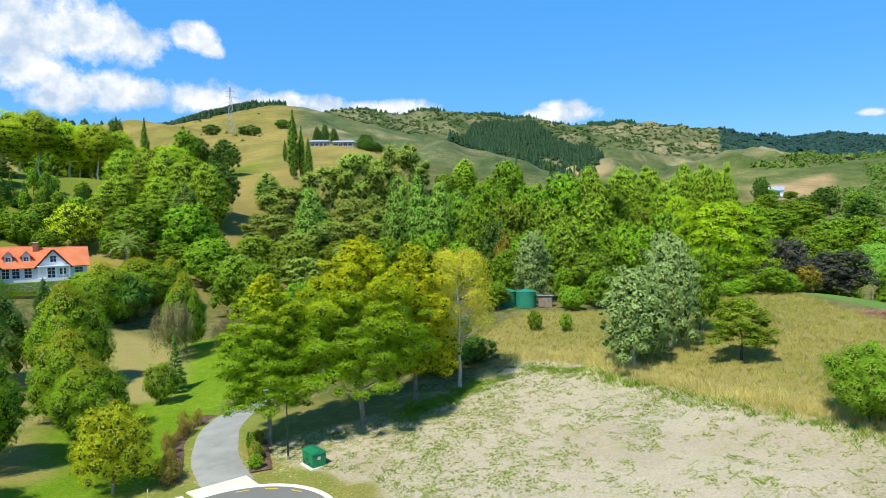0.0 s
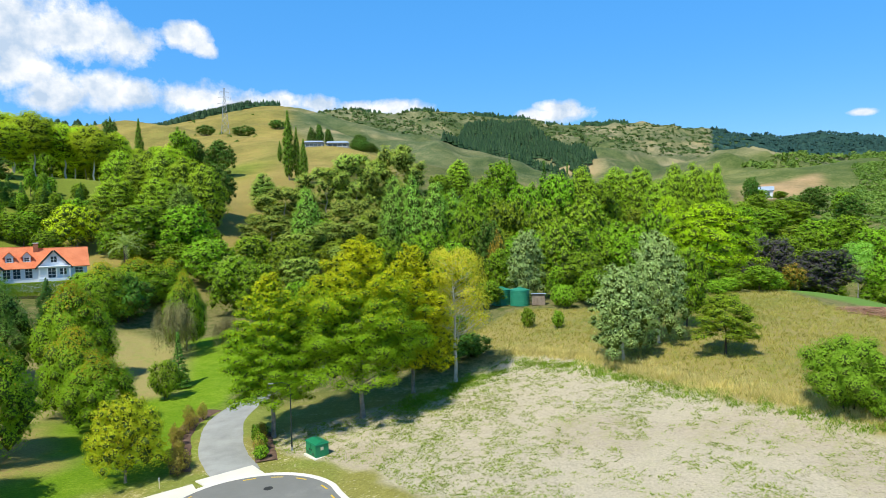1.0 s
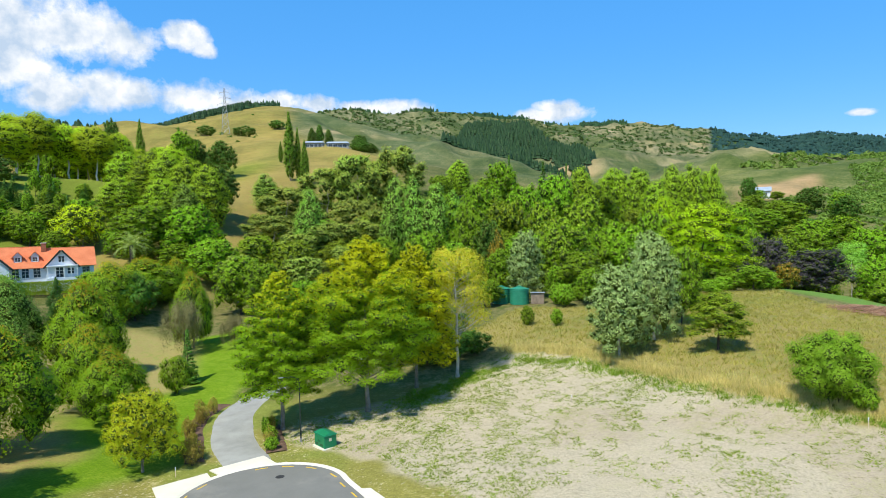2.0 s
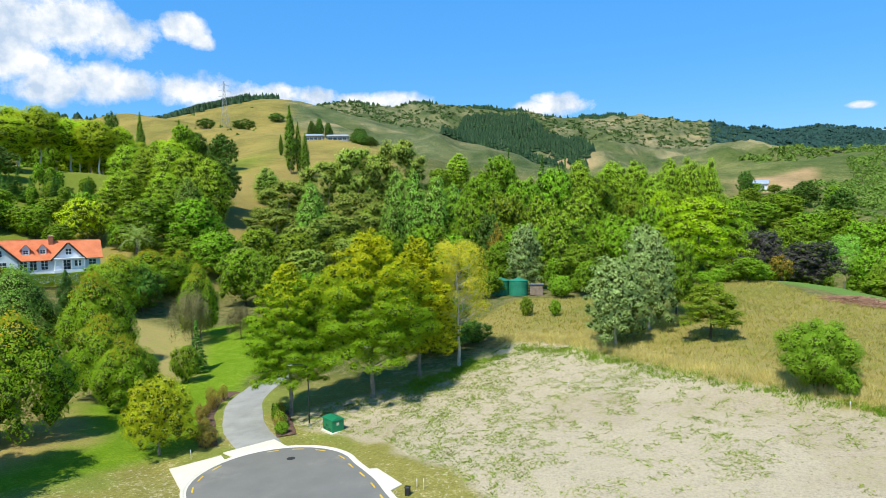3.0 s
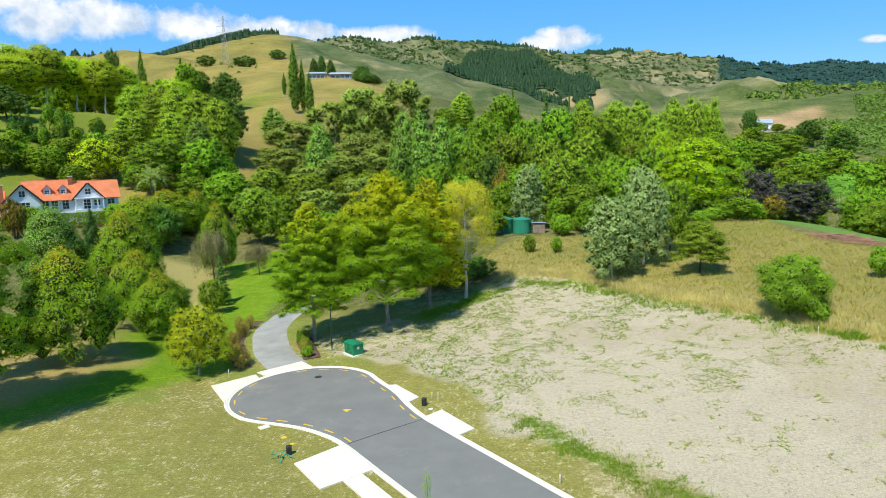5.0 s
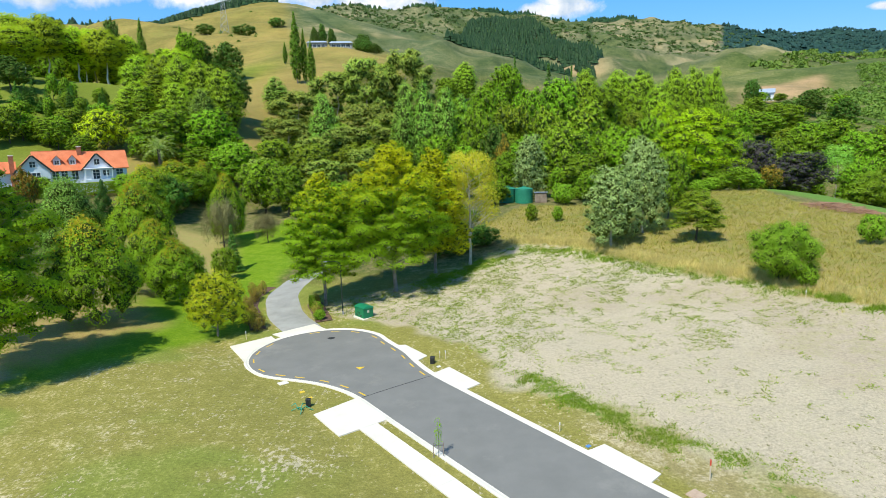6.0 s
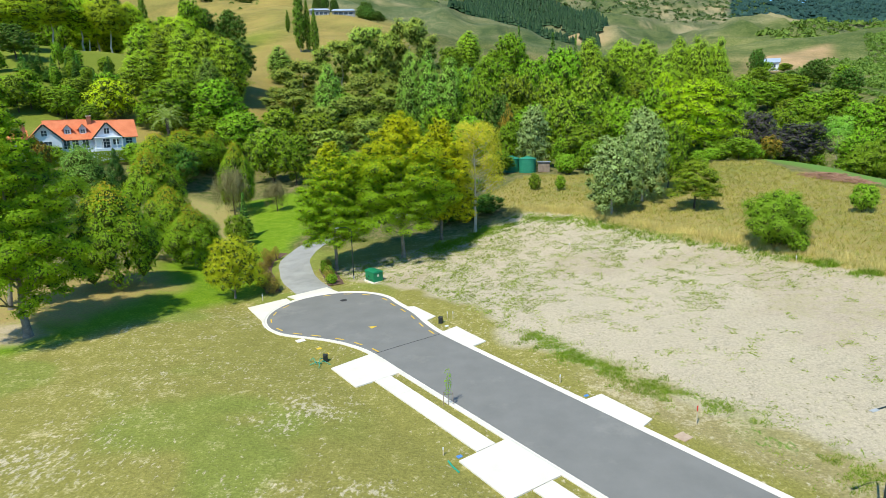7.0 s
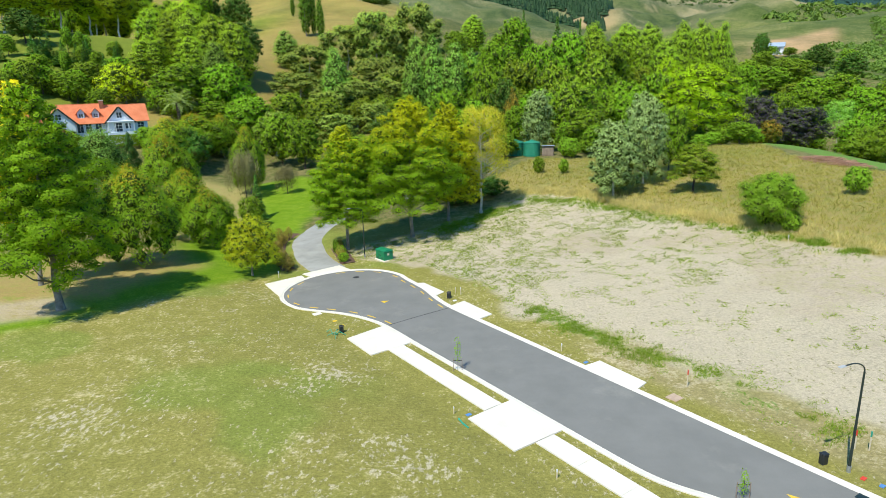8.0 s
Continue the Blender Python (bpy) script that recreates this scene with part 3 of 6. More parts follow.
# footpath slabs between the crossings
for s0, s1 in ((-22.49, -10.71), (-6.19, 38.0)):
    n = max(1, round((s1 - s0) / 3.0))
    walkway = tagged(new("footpath"), "pale new concrete footpath beside a mown verge", "footpath", kind="structure")
    for i in range(n):
        a, c = s0 + (s1 - s0) * i / n + 0.006, s0 + (s1 - s0) * (i + 1) / n - 0.006
        slab("slab", [(a, 6.32), (c, 6.32), (c, 7.62), (a, 7.62)], -0.1, 0.080, CONCRETE, walkway)


# gravel drive into the trees
def strip(name, line, width, mat, lift, label, category):
    line = smooth_line(line, 1.0)
    cols = 7
    verts, faces = [], []
    rows = [offset_line(line, width * (k / (cols - 1) - 0.5)) for k in range(cols)]
    for k, row in enumerate(rows):
        for i, (x, y) in enumerate(row):
            wobble = 0.25 * vnoise(np.array(x), np.array(y), 1.5, 3) if k in (0, cols - 1) else 0
            x += float(wobble)
            z = float(land_z(x, y)) + lift + 0.05 * (1 - (2 * k / (cols - 1) - 1) ** 2) - (0.2 if k in (0, cols - 1) else 0)
            verts.append((x, y, z))
    n = len(line)
    faces = [(k * n + i, k * n + i + 1, (k + 1) * n + i + 1, (k + 1) * n + i) for k in range(cols - 1) for i in range(n - 1)]
    me = mesh_np(name, verts, np.array(faces)[:, ::-1], mat, True)
    return tagged(new(name, me), label, category, kind="structure")


strip("driveway", [(-17.6, 43.6), (-20.3, 48.0), (-22.0, 52), (-23.4, 57), (-23.0, 63), (-20.5, 69), (-15, 75), (-6, 80)], 5.0, GRAVEL, 0.02,
      "grey gravel drive curving under the trees", "driveway")

# yellow dashes round the bulb, a bitumen seam, arrow mark
inner = offset_line(edge_sq, -outward_sign * 0.42)
run = 0.0
lay_dash = None
pts = [p for p in inner if p[0] < -26.3]
for a, c in zip(pts, pts[1:]):
    seg = math.dist(a, c)
    phase = run % 2.25
    if phase < 0.62 and run > 0.3:
        tx, ty = (c[0] - a[0]) / seg, (c[1] - a[1]) / seg
        e = (a[0] + tx * 0.95, a[1] + ty * 0.95)
        w = 0.06
        if lay_dash is None or run - lay_dash > 1.5:
            lay_dash = run
            slab("lane_dash", [(a[0] - ty * w, a[1] + tx * w), (a[0] + ty * w, a[1] - tx * w), (e[0] + ty * w, e[1] - tx * w), (e[0] - ty * w, e[1] + tx * w)], 0.02, 0.036, YELLOW, road, "")
    run += seg
slab("seam", [(-26.95, 8.8), (-26.88, 8.8), (-26.9, 11.5), (-26.83, 14.75), (-26.9, 14.75), (-26.98, 11.5)], 0.02, 0.035, TAR, road)
slab("arrow_mark", [(-32.6, 11.2), (-32.2, 11.85), (-31.95, 11.2)], 0.02, 0.036, YELLOW, road)
slab("manhole_cover", [(-41.0 + 0.35 * math.cos(k), 12.9 + 0.35 * math.sin(k)) for k in np.arange(0, 6.28, 0.52)], 0.02, 0.037, TAR, road)


# ---- trees ----
def lobes_for(form, h, r, rng, low=0.19, bow=1.5, tiers=0):
    """Clumps of a crown: centre and half axes of each."""
    out = []
    if form in ("round", "shrub"):
        lo = {"round": 0.07, "shrub": 0.0}[form] * h
        zc, hz = (h + lo) / 2, (h - lo) / 2
        n = {"round": 90, "shrub": 46}[form]
        for i in range(n):
            c = 1 - 2 * (i + 0.5) / n
            a = i * 2.4 + rng.uniform(-0.4, 0.4)
            k = math.sqrt(max(0, 1 - c * c))
            f = rng.uniform(0.62, 0.90)
            if form == "round":
                u = (1 + c) / 2
                k = (1 - ((u - 0.27) / 0.73) ** 1.7) ** 0.75 if u > 0.27 else 0.72 + 0.28 * u / 0.27
                f = rng.uniform(0.74, 0.92)
            s = r * rng.uniform(0.13, 0.25)
            out.append((k * f * r * math.cos(a), k * f * r * math.sin(a), zc + c * hz * f * rng.uniform(0.9, 1.08), s, s, s * rng.uniform(0.85, 1.25) * max(0.8, min(1.5, hz / r))))
        out.append((0, 0, zc, r * 0.5, r * 0.5, hz * 0.6))
    elif form in ("wood", "silver"):
        # a dome of uneven boughs, each with its own clumps
        lo, subs, per = {"wood": (0.12, 14, 10), "silver": (0.0, 20, 9)}[form]
        tall = max(0.8, min(1.5, 0.5 * h / r))
        for i in range(subs):
            u = (i + 0.5) / subs
            sr = r * rng.uniform(0.32, 0.50) * (1.1 - 0.3 * u)
            a = i * 2.4 + rng.uniform(-0.5, 0.5)
            d = (r - sr) * math.sqrt(max(0.0, 1 - u ** 1.7)) * rng.uniform(0.72, 1.08)
            cz = min(h * (lo + (1 - lo) * (0.18 + 0.74 * u)) * rng.uniform(0.92, 1.06), h - sr * tall * 1.05)
            cx, cy = d * math.cos(a), d * math.sin(a)
            out.append((cx, cy, cz, sr * 0.66, sr * 0.66, sr * 0.66 * tall))
            for q in range(per):
                c = 1 - 1.55 * (q + 0.5) / per
                b = q * 2.4 + a
                k = math.sqrt(max(0, 1 - c * c))
                s = sr * rng.uniform(0.26, 0.44)
                f = rng.uniform(0.72, 0.98)
                out.append((cx + sr * f * k * math.cos(b), cy + sr * f * k * math.sin(b), cz + sr * tall * f * c, s, s, s * rng.uniform(0.7, 1.1)))
    elif form in ("poplar", "column", "tall"):
        # upright plumes, the middle ones the highest
        lo, stems, steps, wid = {"poplar": (0.06, 14, 8, 0.33), "column": (0.05, 8, 7, 0.40), "tall": (0.36, 16, 4, 0.32)}[form]
        for i in range(stems):
            u = math.sqrt((i + 0.3) / stems)
            a = i * 2.4 + rng.uniform(-0.3, 0.3)
            d = r * 0.74 * u
            tip = h * (1 - {"poplar": 0.26, "column": 0.34, "tall": 0.18}[form] * u ** 1.8) * rng.uniform(0.9, 1.0)
            z0 = h * (lo + 0.05 * rng.random())
            for j in range(steps):
                f = (j + 0.5) / steps
                s = r * wid * math.sin(math.pi * (0.16 + 0.68 * f)) ** 0.7 * rng.uniform(0.75, 1.2)
                e = d * ((0.72 + 0.36 * math.sin(math.pi * f)) if form != "tall" else 0.35 + 0.75 * f)
                out.append((e * math.cos(a) + rng.uniform(-0.1, 0.1) * r, e * math.sin(a) + rng.uniform(-0.1, 0.1) * r, z0 + (tip - z0) * f * 0.95, s, s, (tip - z0) / steps * rng.uniform(0.62, 0.9) * (0.8 if j == steps - 1 else 1.0)))
    elif form == "oak":
        # boughs that rise at the top and hang at the foot, each with flat sprays
        n = 100
        for i in range(n):
            f = low + (0.97 - low) * ((i + 0.5) / n) ** 0.92
            if tiers:
                f = 0.45 * f + 0.55 * min(0.97, (round(f * tiers) + 0.2 * math.sin(i * 2.4)) / tiers)
            reach = r * (1.0 - ((f - 0.30) / 0.72) ** bow if f > 0.30 else 0.84 + 0.6 * (f - low)) * rng.uniform(0.70, 1.12)
            reach = max(reach, 0.10 * r)
            el = radians(40) * (f - 0.34) / 0.63 if f > 0.34 else radians(-16) * (0.34 - f) / 0.2
            a = i * 2.4 + rng.uniform(-0.3, 0.3)
            z0 = h * f - reach * math.sin(el) * 0.75
            for t in (0.38, 0.62, 0.84, 1.0):
                s = max(0.05 * r, reach * rng.uniform(0.11, 0.20) * (1.25 - 0.5 * t))
                d = reach * t * math.cos(el) - (s * 0.8 if t == 1.0 else 0)
                b = a + rng.uniform(-0.3, 0.3)
                out.append((d * math.cos(b), d * math.sin(b), z0 + reach * t * math.sin(el) - 0.07 * reach * t * t + rng.uniform(-0.015, 0.015) * h, s * 1.15, s * 1.15, max(0.016 * h, s * rng.uniform(0.45, 0.8))))
    elif form in ("lombardy", "cypress"):
        n = {"lombardy": 46, "cypress": 20}[form]
        for i in range(n):
            f = (i + 0.5) / n
            wide = r * min(1, 0.5 + 2.2 * f) * (1 - max(0, (f - 0.40) / 0.62) ** 1.7)
            a = i * 2.4 + rng.uniform(-0.4, 0.4)
            s = max(0.16 * r, wide * rng.uniform(0.34, 0.5))
            d = max(0, wide - s) * rng.uniform(0.75, 1.1)
            tall = max({"lombardy": 0.05, "cypress": 0.09}[form] * h, s * 0.9)
            out.append((d * math.cos(a), d * math.sin(a), h * (0.06 + 0.89 * f), s, s, tall * rng.uniform(0.8, 1.3)))
    elif form == "conifer":
        n = 70
        for i in range(n):
            f = ((i + 0.5) / n) ** 1.15
            reach = r * (1.02 - f) * rng.uniform(0.75, 1.1)
            a = i * 2.4 + rng.uniform(-0.3, 0.3)
            s = max(0.1 * r, reach * 0.36)
            d = max(0, reach - s)
            out.append((d * math.cos(a), d * math.sin(a), h * (0.06 + 0.92 * f) - 0.12 * d, s, s, max(0.02 * h, s * 0.34)))
    elif form == "layered":
        # arching boughs in flat layers under a domed top
        n = 46
        for i in range(n):
            f = 0.30 + 0.66 * ((i + 0.5) / n)
            reach = r * math.sqrt(max(0.05, 1 - ((f - 0.46) / 0.53) ** 2)) * rng.uniform(0.62, 1.06)
            a = i * 2.4 + rng.uniform(-0.4, 0.4)
            for t in (0.45, 0.74, 1.0):
                s = r * rng.uniform(0.12, 0.21)
                d = max(0, reach * t - (s * 0.8 if t == 1.0 else 0))
                b = a + rng.uniform(-0.25, 0.25)
                out.append((d * math.cos(b), d * math.sin(b), h * f - 0.05 * h * t * t + 0.02 * h, s, s, s * rng.uniform(0.3, 0.5)))
    elif form == "gum":
        # rounded billows held out on limbs, with gaps between
        n = 26
        for i in range(n):
            f = 0.28 + 0.68 * ((i + 0.5) / n)
            reach = r * (0.55 + 0.52 * math.sin(math.pi * min(1, f * 0.92))) * rng.uniform(0.55, 1.05) * (1 if f < 0.75 else 1 - 1.6 * (f - 0.75))
            a = i * 2.4 + rng.uniform(-0.5, 0.5)
            sr = r * rng.uniform(0.18, 0.30)
            d = max(0, reach - sr)
            cx, cy, cz = d * math.cos(a), d * math.sin(a), min(h * f, h - sr)
            out.append((cx, cy, cz, sr * 0.75, sr * 0.75, sr * 0.7))
            for q in range(6):
                b = a + q * 1.05 + rng.uniform(-0.3, 0.3)
                s = sr * rng.uniform(0.42, 0.62)
                out.append((cx + sr * 0.7 * math.cos(b), cy + sr * 0.7 * math.sin(b), cz + sr * rng.uniform(-0.35, 0.65), s, s, s * rng.uniform(0.75, 1.05)))
    elif form == "birch":
        n = 54
        for i in range(n):
            f = 0.34 + 0.64 * ((i + 0.5) / n) ** 0.75
            reach = r * math.sin(math.pi * min(0.98, 0.22 + 0.92 * (f - 0.25))) ** 0.6 * rng.uniform(0.5, 1.0)
            a = i * 2.4 + rng.uniform(-0.5, 0.5)
            s = r * rng.uniform(0.15, 0.25)
            d = max(0, reach - s)
            out.append((d * math.cos(a), d * math.sin(a), min(h * f, h - s), s, s, s * rng.uniform(0.7, 1.0)))
    elif form == "weeping":
        n = 20
        for i in range(n):
            a = i * 2.4
            d = r * rng.uniform(0.25, 0.8)
            top = h * (0.98 - 0.35 * (d / r) ** 2)
            tall = top * rng.uniform(0.30, 0.46)
            out.append((d * math.cos(a), d * math.sin(a), top - tall, r * 0.2, r * 0.2, tall))
    return np.array(out)


# a rough kernel for the inside of a clump: corners and faces
BALL_V = 1.1 * np.array([(1, 0, 0), (0, 1, 0), (-1, 0, 0), (0, -1, 0), (0, 0, 1), (0, 0, -1)], float)
BALL_F = np.array([t for k in range(4) for t in ((k, (k + 1) % 4, 4), ((k + 1) % 4, k, 5))])


def leaf_cloud(lobes, n, size, seed, slim=0.74, inner=0.06, droop=0.25, upright=0.0, spread=0.19, core=0.7, rough=0.36):
    """Corners, faces and normals of 2n leaves on the clumps, over a dark kernel in each clump."""
    n, size = int(n * 2.4), size * 0.66
    g = np.random.default_rng(seed)
    area = (lobes[:, 3] * lobes[:, 5] + 0.5 * lobes[:, 3] ** 2)
    pick = g.choice(len(lobes), int(n * 1.9), p=area / area.sum())
    d = g.normal(size=(len(pick), 3))
    d[:, 2] = np.where(d[:, 2] < -0.25, -d[:, 2] * g.choice([1, -1], len(pick), p=[0.5, 0.5]), d[:, 2])
    d /= np.linalg.norm(d, axis=1, keepdims=True)
    k = np.where(g.random(len(pick)) < inner, g.uniform(0.3, 0.85, len(pick)), 1.0 + spread * g.normal(size=len(pick)))
    p = lobes[pick, :3] + lobes[pick, 3:] * d * k[:, None]
    keep = np.ones(len(p), bool)
    for c in lobes:
        keep &= (((p - c[:3]) / c[3:]) ** 2).sum(1) > 0.60
    keep |= g.random(len(p)) < inner * 0.5
    p, d, pick = p[keep][:n], d[keep][:n], pick[keep][:n]
    m = len(p)
    out = d / lobes[pick, 3:]
    out /= np.linalg.norm(out, axis=1, keepdims=True)
    mid = np.array([0, 0, lobes[:, 2].mean()])
    half = np.abs(lobes[:, :3] - mid).max(0) + 0.3
    body = (p - mid) / half ** 2
    body /= np.linalg.norm(body, axis=1, keepdims=True) + 1e-9
    nrm = out * 0.8 + body * 0.25 + g.normal(size=(m, 3)) * rough + np.array([0, 0, 0.15])
    nrm /= np.linalg.norm(nrm, axis=1, keepdims=True)
    shade = out * 0.46 + body * 0.5 + nrm * 0.42
    shade /= np.linalg.norm(shade, axis=1, keepdims=True)
    ax = np.cross(nrm, g.normal(size=(m, 3)))
    ax[:, 2] += upright - droop
    ax -= nrm * (ax * nrm).sum(1, keepdims=True)
    ax /= np.linalg.norm(ax, axis=1, keepdims=True) + 1e-9
    sd = np.cross(nrm, ax)
    ln = size * g.uniform(0.55, 1.3, (m, 1))
    w = ln * slim
    v = np.stack([p + ax * ln * 0.55, p - ax * ln * 0.4 + sd * w * 0.5, p - ax * ln * 0.4 - sd * w * 0.5], 1).reshape(-1, 3)
    f = np.arange(m * 3).reshape(-1, 3)
    ns = np.repeat(shade, 3, 0)
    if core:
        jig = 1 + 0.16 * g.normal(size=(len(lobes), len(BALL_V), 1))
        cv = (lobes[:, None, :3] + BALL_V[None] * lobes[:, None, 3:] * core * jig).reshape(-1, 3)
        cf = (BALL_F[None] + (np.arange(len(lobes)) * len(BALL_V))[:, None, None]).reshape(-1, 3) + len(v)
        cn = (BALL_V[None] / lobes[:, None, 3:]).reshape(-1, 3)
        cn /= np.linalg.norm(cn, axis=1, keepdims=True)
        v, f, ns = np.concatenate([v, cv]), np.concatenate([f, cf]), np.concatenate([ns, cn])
    v[:, 2] = np.maximum(v[:, 2], 0.03)
    return v, f, ns


# dark green of the clump kernels, standing in for shade between the leaves
SHADED_CORE = surface("shaded_core", (0.062, 0.092, 0.018), (0.11, 0.15, 0.03), 3.0, 9, 0.95, 0.05, 0.05)


def crown_mesh(v, f, ns, mat, cores=0):
    """A crown: its leaves, and the dark kernels that paint shade into its gaps."""
    me = mesh_np("crown", v, f, mat, True)
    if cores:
        me.materials.append(SHADED_CORE)
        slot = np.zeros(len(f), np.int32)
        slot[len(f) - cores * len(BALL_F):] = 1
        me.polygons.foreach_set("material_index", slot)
    if len(me.vertices) == len(ns):
        me.normals_split_custom_set_from_vertices(ns.tolist())
    return me


def tube_net(paths):
    """Tapered limbs: each path a list of (x, y, z, radius)."""
    verts, faces = [], []
    for path in paths:
        base = len(verts)
        sides = 7 if path[0][3] > 0.08 else 5
        for i, (x, y, z, r) in enumerate(path):
            a, c = path[max(i - 1, 0)], path[min(i + 1, len(path) - 1)]
            t = Vector((c[0] - a[0], c[1] - a[1], c[2] - a[2])).normalized()
            e1 = t.orthogonal().normalized()
            e2 = t.cross(e1)
            for k in range(sides):
                w = 6.2832 * k / sides
                o = e1 * math.cos(w) * r + e2 * math.sin(w) * r
                verts.append((x + o.x, y + o.y, z + o.z))
        for i in range(len(path) - 1):
            for k in range(sides):
                k2 = (k + 1) % sides
                faces.append((base + i * sides + k, base + i * sides + k2, base + (i + 1) * sides + k2, base + (i + 1) * sides + k))
    return verts, faces


def limbs_for(lobes, h, r, rng, girth, top=0.8, count=14, lean=0.0, stems=1, stray=0):
    """Trunk, a limb to each of the larger clumps, and bare twigs."""
    paths = []
    for k in range(stems):
        a = 6.28 * k / max(1, stems)
        off = 0.0 if stems == 1 else r * 0.12
        tx = [(off * math.cos(a) + lean * h * f * f + rng.uniform(-1, 1) * 0.012 * h * (f > 0.1), off * math.sin(a) * (1 + 2 * f) + rng.uniform(-1, 1) * 0.012 * h * (f > 0.1),
               h * f - (0.25 if f == 0 else 0), girth * (1.45 if f == 0 else 1.0) * (1 - 0.9 * f / max(top, 0.1)) + 0.012) for f in np.linspace(0, top, 8)]
        tx.insert(1, (tx[0][0], tx[0][1], 0.03 * h, girth * 1.05))
        paths.append(tx)
    order = sorted(range(len(lobes)), key=lambda i: -lobes[i][3] * lobes[i][5])[:count]
    for i in order:
        c = lobes[i]
        st = paths[i % stems]
        z0 = max(0.12 * h, min(top * h * 0.92, c[2] - 0.55 * math.hypot(c[0], c[1])))
        f = z0 / (top * h)
        j = min(len(st) - 1, 1 + int(f * (len(st) - 2)))
        x0, y0 = st[j][0], st[j][1]
        g = girth * 0.38 * (1 - 0.7 * f)
        mid = ((x0 + c[0]) / 2, (y0 + c[1]) / 2, z0 + 0.35 * (c[2] - z0))
        paths.append([(x0, y0, z0, g), (*mid, g * 0.6), (c[0] * 0.97, c[1] * 0.97, c[2], g * 0.25)])
        for _ in range(stray):
            e = Vector((rng.uniform(-1, 1), rng.uniform(-1, 1), rng.uniform(0, 1.2))) * float(c[3]) * 1.1
            paths.append([(*mid, g * 0.35), (c[0] + e.x, c[1] + e.y, c[2] + e.z, g * 0.12)])
    return paths


GREEN_OAK = leaf_mat("oak_leaf", (0.105, 0.147, 0.008), (0.16, 0.203, 0.012), (0.20, 0.23, 0.018), alike=True)
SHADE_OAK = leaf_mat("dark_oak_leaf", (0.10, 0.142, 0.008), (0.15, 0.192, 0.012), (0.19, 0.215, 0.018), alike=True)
GOLD_OAK = leaf_mat("turning_oak_leaf", (0.25, 0.225, 0.008), (0.32, 0.26, 0.010), (0.37, 0.265, 0.015), alike=True)
BIRCH_LEAF = leaf_mat("yellowing_birch_leaf", (0.23, 0.20, 0.035), (0.34, 0.26, 0.05), (0.40, 0.25, 0.07), alike=True)
MAPLE_LEAF = leaf_mat("yellow_maple_leaf", (0.20, 0.21, 0.02), (0.30, 0.265, 0.025), (0.37, 0.24, 0.03), alike=True)
GARDEN_LEAF = leaf_mat("garden_tree_leaf", (0.115, 0.165, 0.016), (0.16, 0.205, 0.022), (0.20, 0.215, 0.026), alike=True)
WOOD_LEAF = leaf_mat("woodland_leaf", (0.10, 0.15, 0.014), (0.165, 0.225, 0.024), (0.22, 0.26, 0.04))
OLIVE_LEAF = leaf_mat("olive_woodland_leaf", (0.12, 0.155, 0.016), (0.185, 0.21, 0.028), (0.23, 0.215, 0.045))
DARK_LEAF = leaf_mat("dark_evergreen_leaf", (0.028, 0.062, 0.018), (0.06, 0.11, 0.03), (0.11, 0.16, 0.05), 0.2)
GREY_LEAF = leaf_mat("grey_green_leaf", (0.065, 0.11, 0.04), (0.12, 0.165, 0.055), (0.20, 0.23, 0.10), 0.2)
POPLAR_LEAF = leaf_mat("poplar_leaf", (0.175, 0.21, 0.022), (0.25, 0.285, 0.036), (0.31, 0.34, 0.06))
LOMBARDY_LEAF = leaf_mat("dark_poplar_leaf", (0.06, 0.10, 0.02), (0.10, 0.15, 0.03), (0.15, 0.19, 0.05))
SPRING_LEAF = leaf_mat("spring_green_leaf", (0.225, 0.25, 0.03), (0.285, 0.295, 0.038), (0.34, 0.33, 0.05), 0.42)
PALE_POPLAR = leaf_mat("pale_poplar_leaf", (0.13, 0.19, 0.06), (0.20, 0.265, 0.095), (0.28, 0.33, 0.15))
LIME_LEAF = leaf_mat("lime_green_leaf", (0.22, 0.27, 0.010), (0.30, 0.34, 0.014), (0.36, 0.37, 0.02), alike=True)
GOLD_LEAF = leaf_mat("golden_leaf", (0.30, 0.32, 0.012), (0.43, 0.42, 0.02), (0.50, 0.43, 0.03), alike=True)
AMBER_LEAF = leaf_mat("amber_leaf", (0.36, 0.29, 0.02), (0.55, 0.36, 0.03), (0.55, 0.28, 0.03))
GUM_LEAF = leaf_mat("gum_leaf", (0.15, 0.178, 0.06), (0.215, 0.232, 0.10), (0.33, 0.25, 0.12), 0.28)
SILVER_LEAF = leaf_mat("silver_poplar_leaf", (0.15, 0.175, 0.13), (0.23, 0.245, 0.21), (0.37, 0.36, 0.42), 0.25)
COPPER_LEAF = leaf_mat("copper_beech_leaf", (0.022, 0.018, 0.05), (0.042, 0.032, 0.09), (0.07, 0.05, 0.13), 0.15)
RED_LEAF = leaf_mat("rusty_leaf", (0.10, 0.05, 0.02), (0.20, 0.10, 0.03), (0.28, 0.17, 0.04), 0.25)
TWIG_LEAF = leaf_mat("bare_brown_twig", (0.07, 0.055, 0.06), (0.11, 0.082, 0.09), (0.14, 0.10, 0.11), 0.1)
BED_LEAF = leaf_mat("reddish_twig_leaf", (0.12, 0.075, 0.05), (0.21, 0.125, 0.07), (0.24, 0.20, 0.05), 0.2)
NEEDLE = leaf_mat("conifer_needle", (0.03, 0.075, 0.025), (0.075, 0.14, 0.04), (0.12, 0.19, 0.06), 0.15)
BUSH_LEAF = leaf_mat("bright_bush_leaf", (0.115, 0.16, 0.02), (0.165, 0.21, 0.034), (0.20, 0.235, 0.05), alike=True)
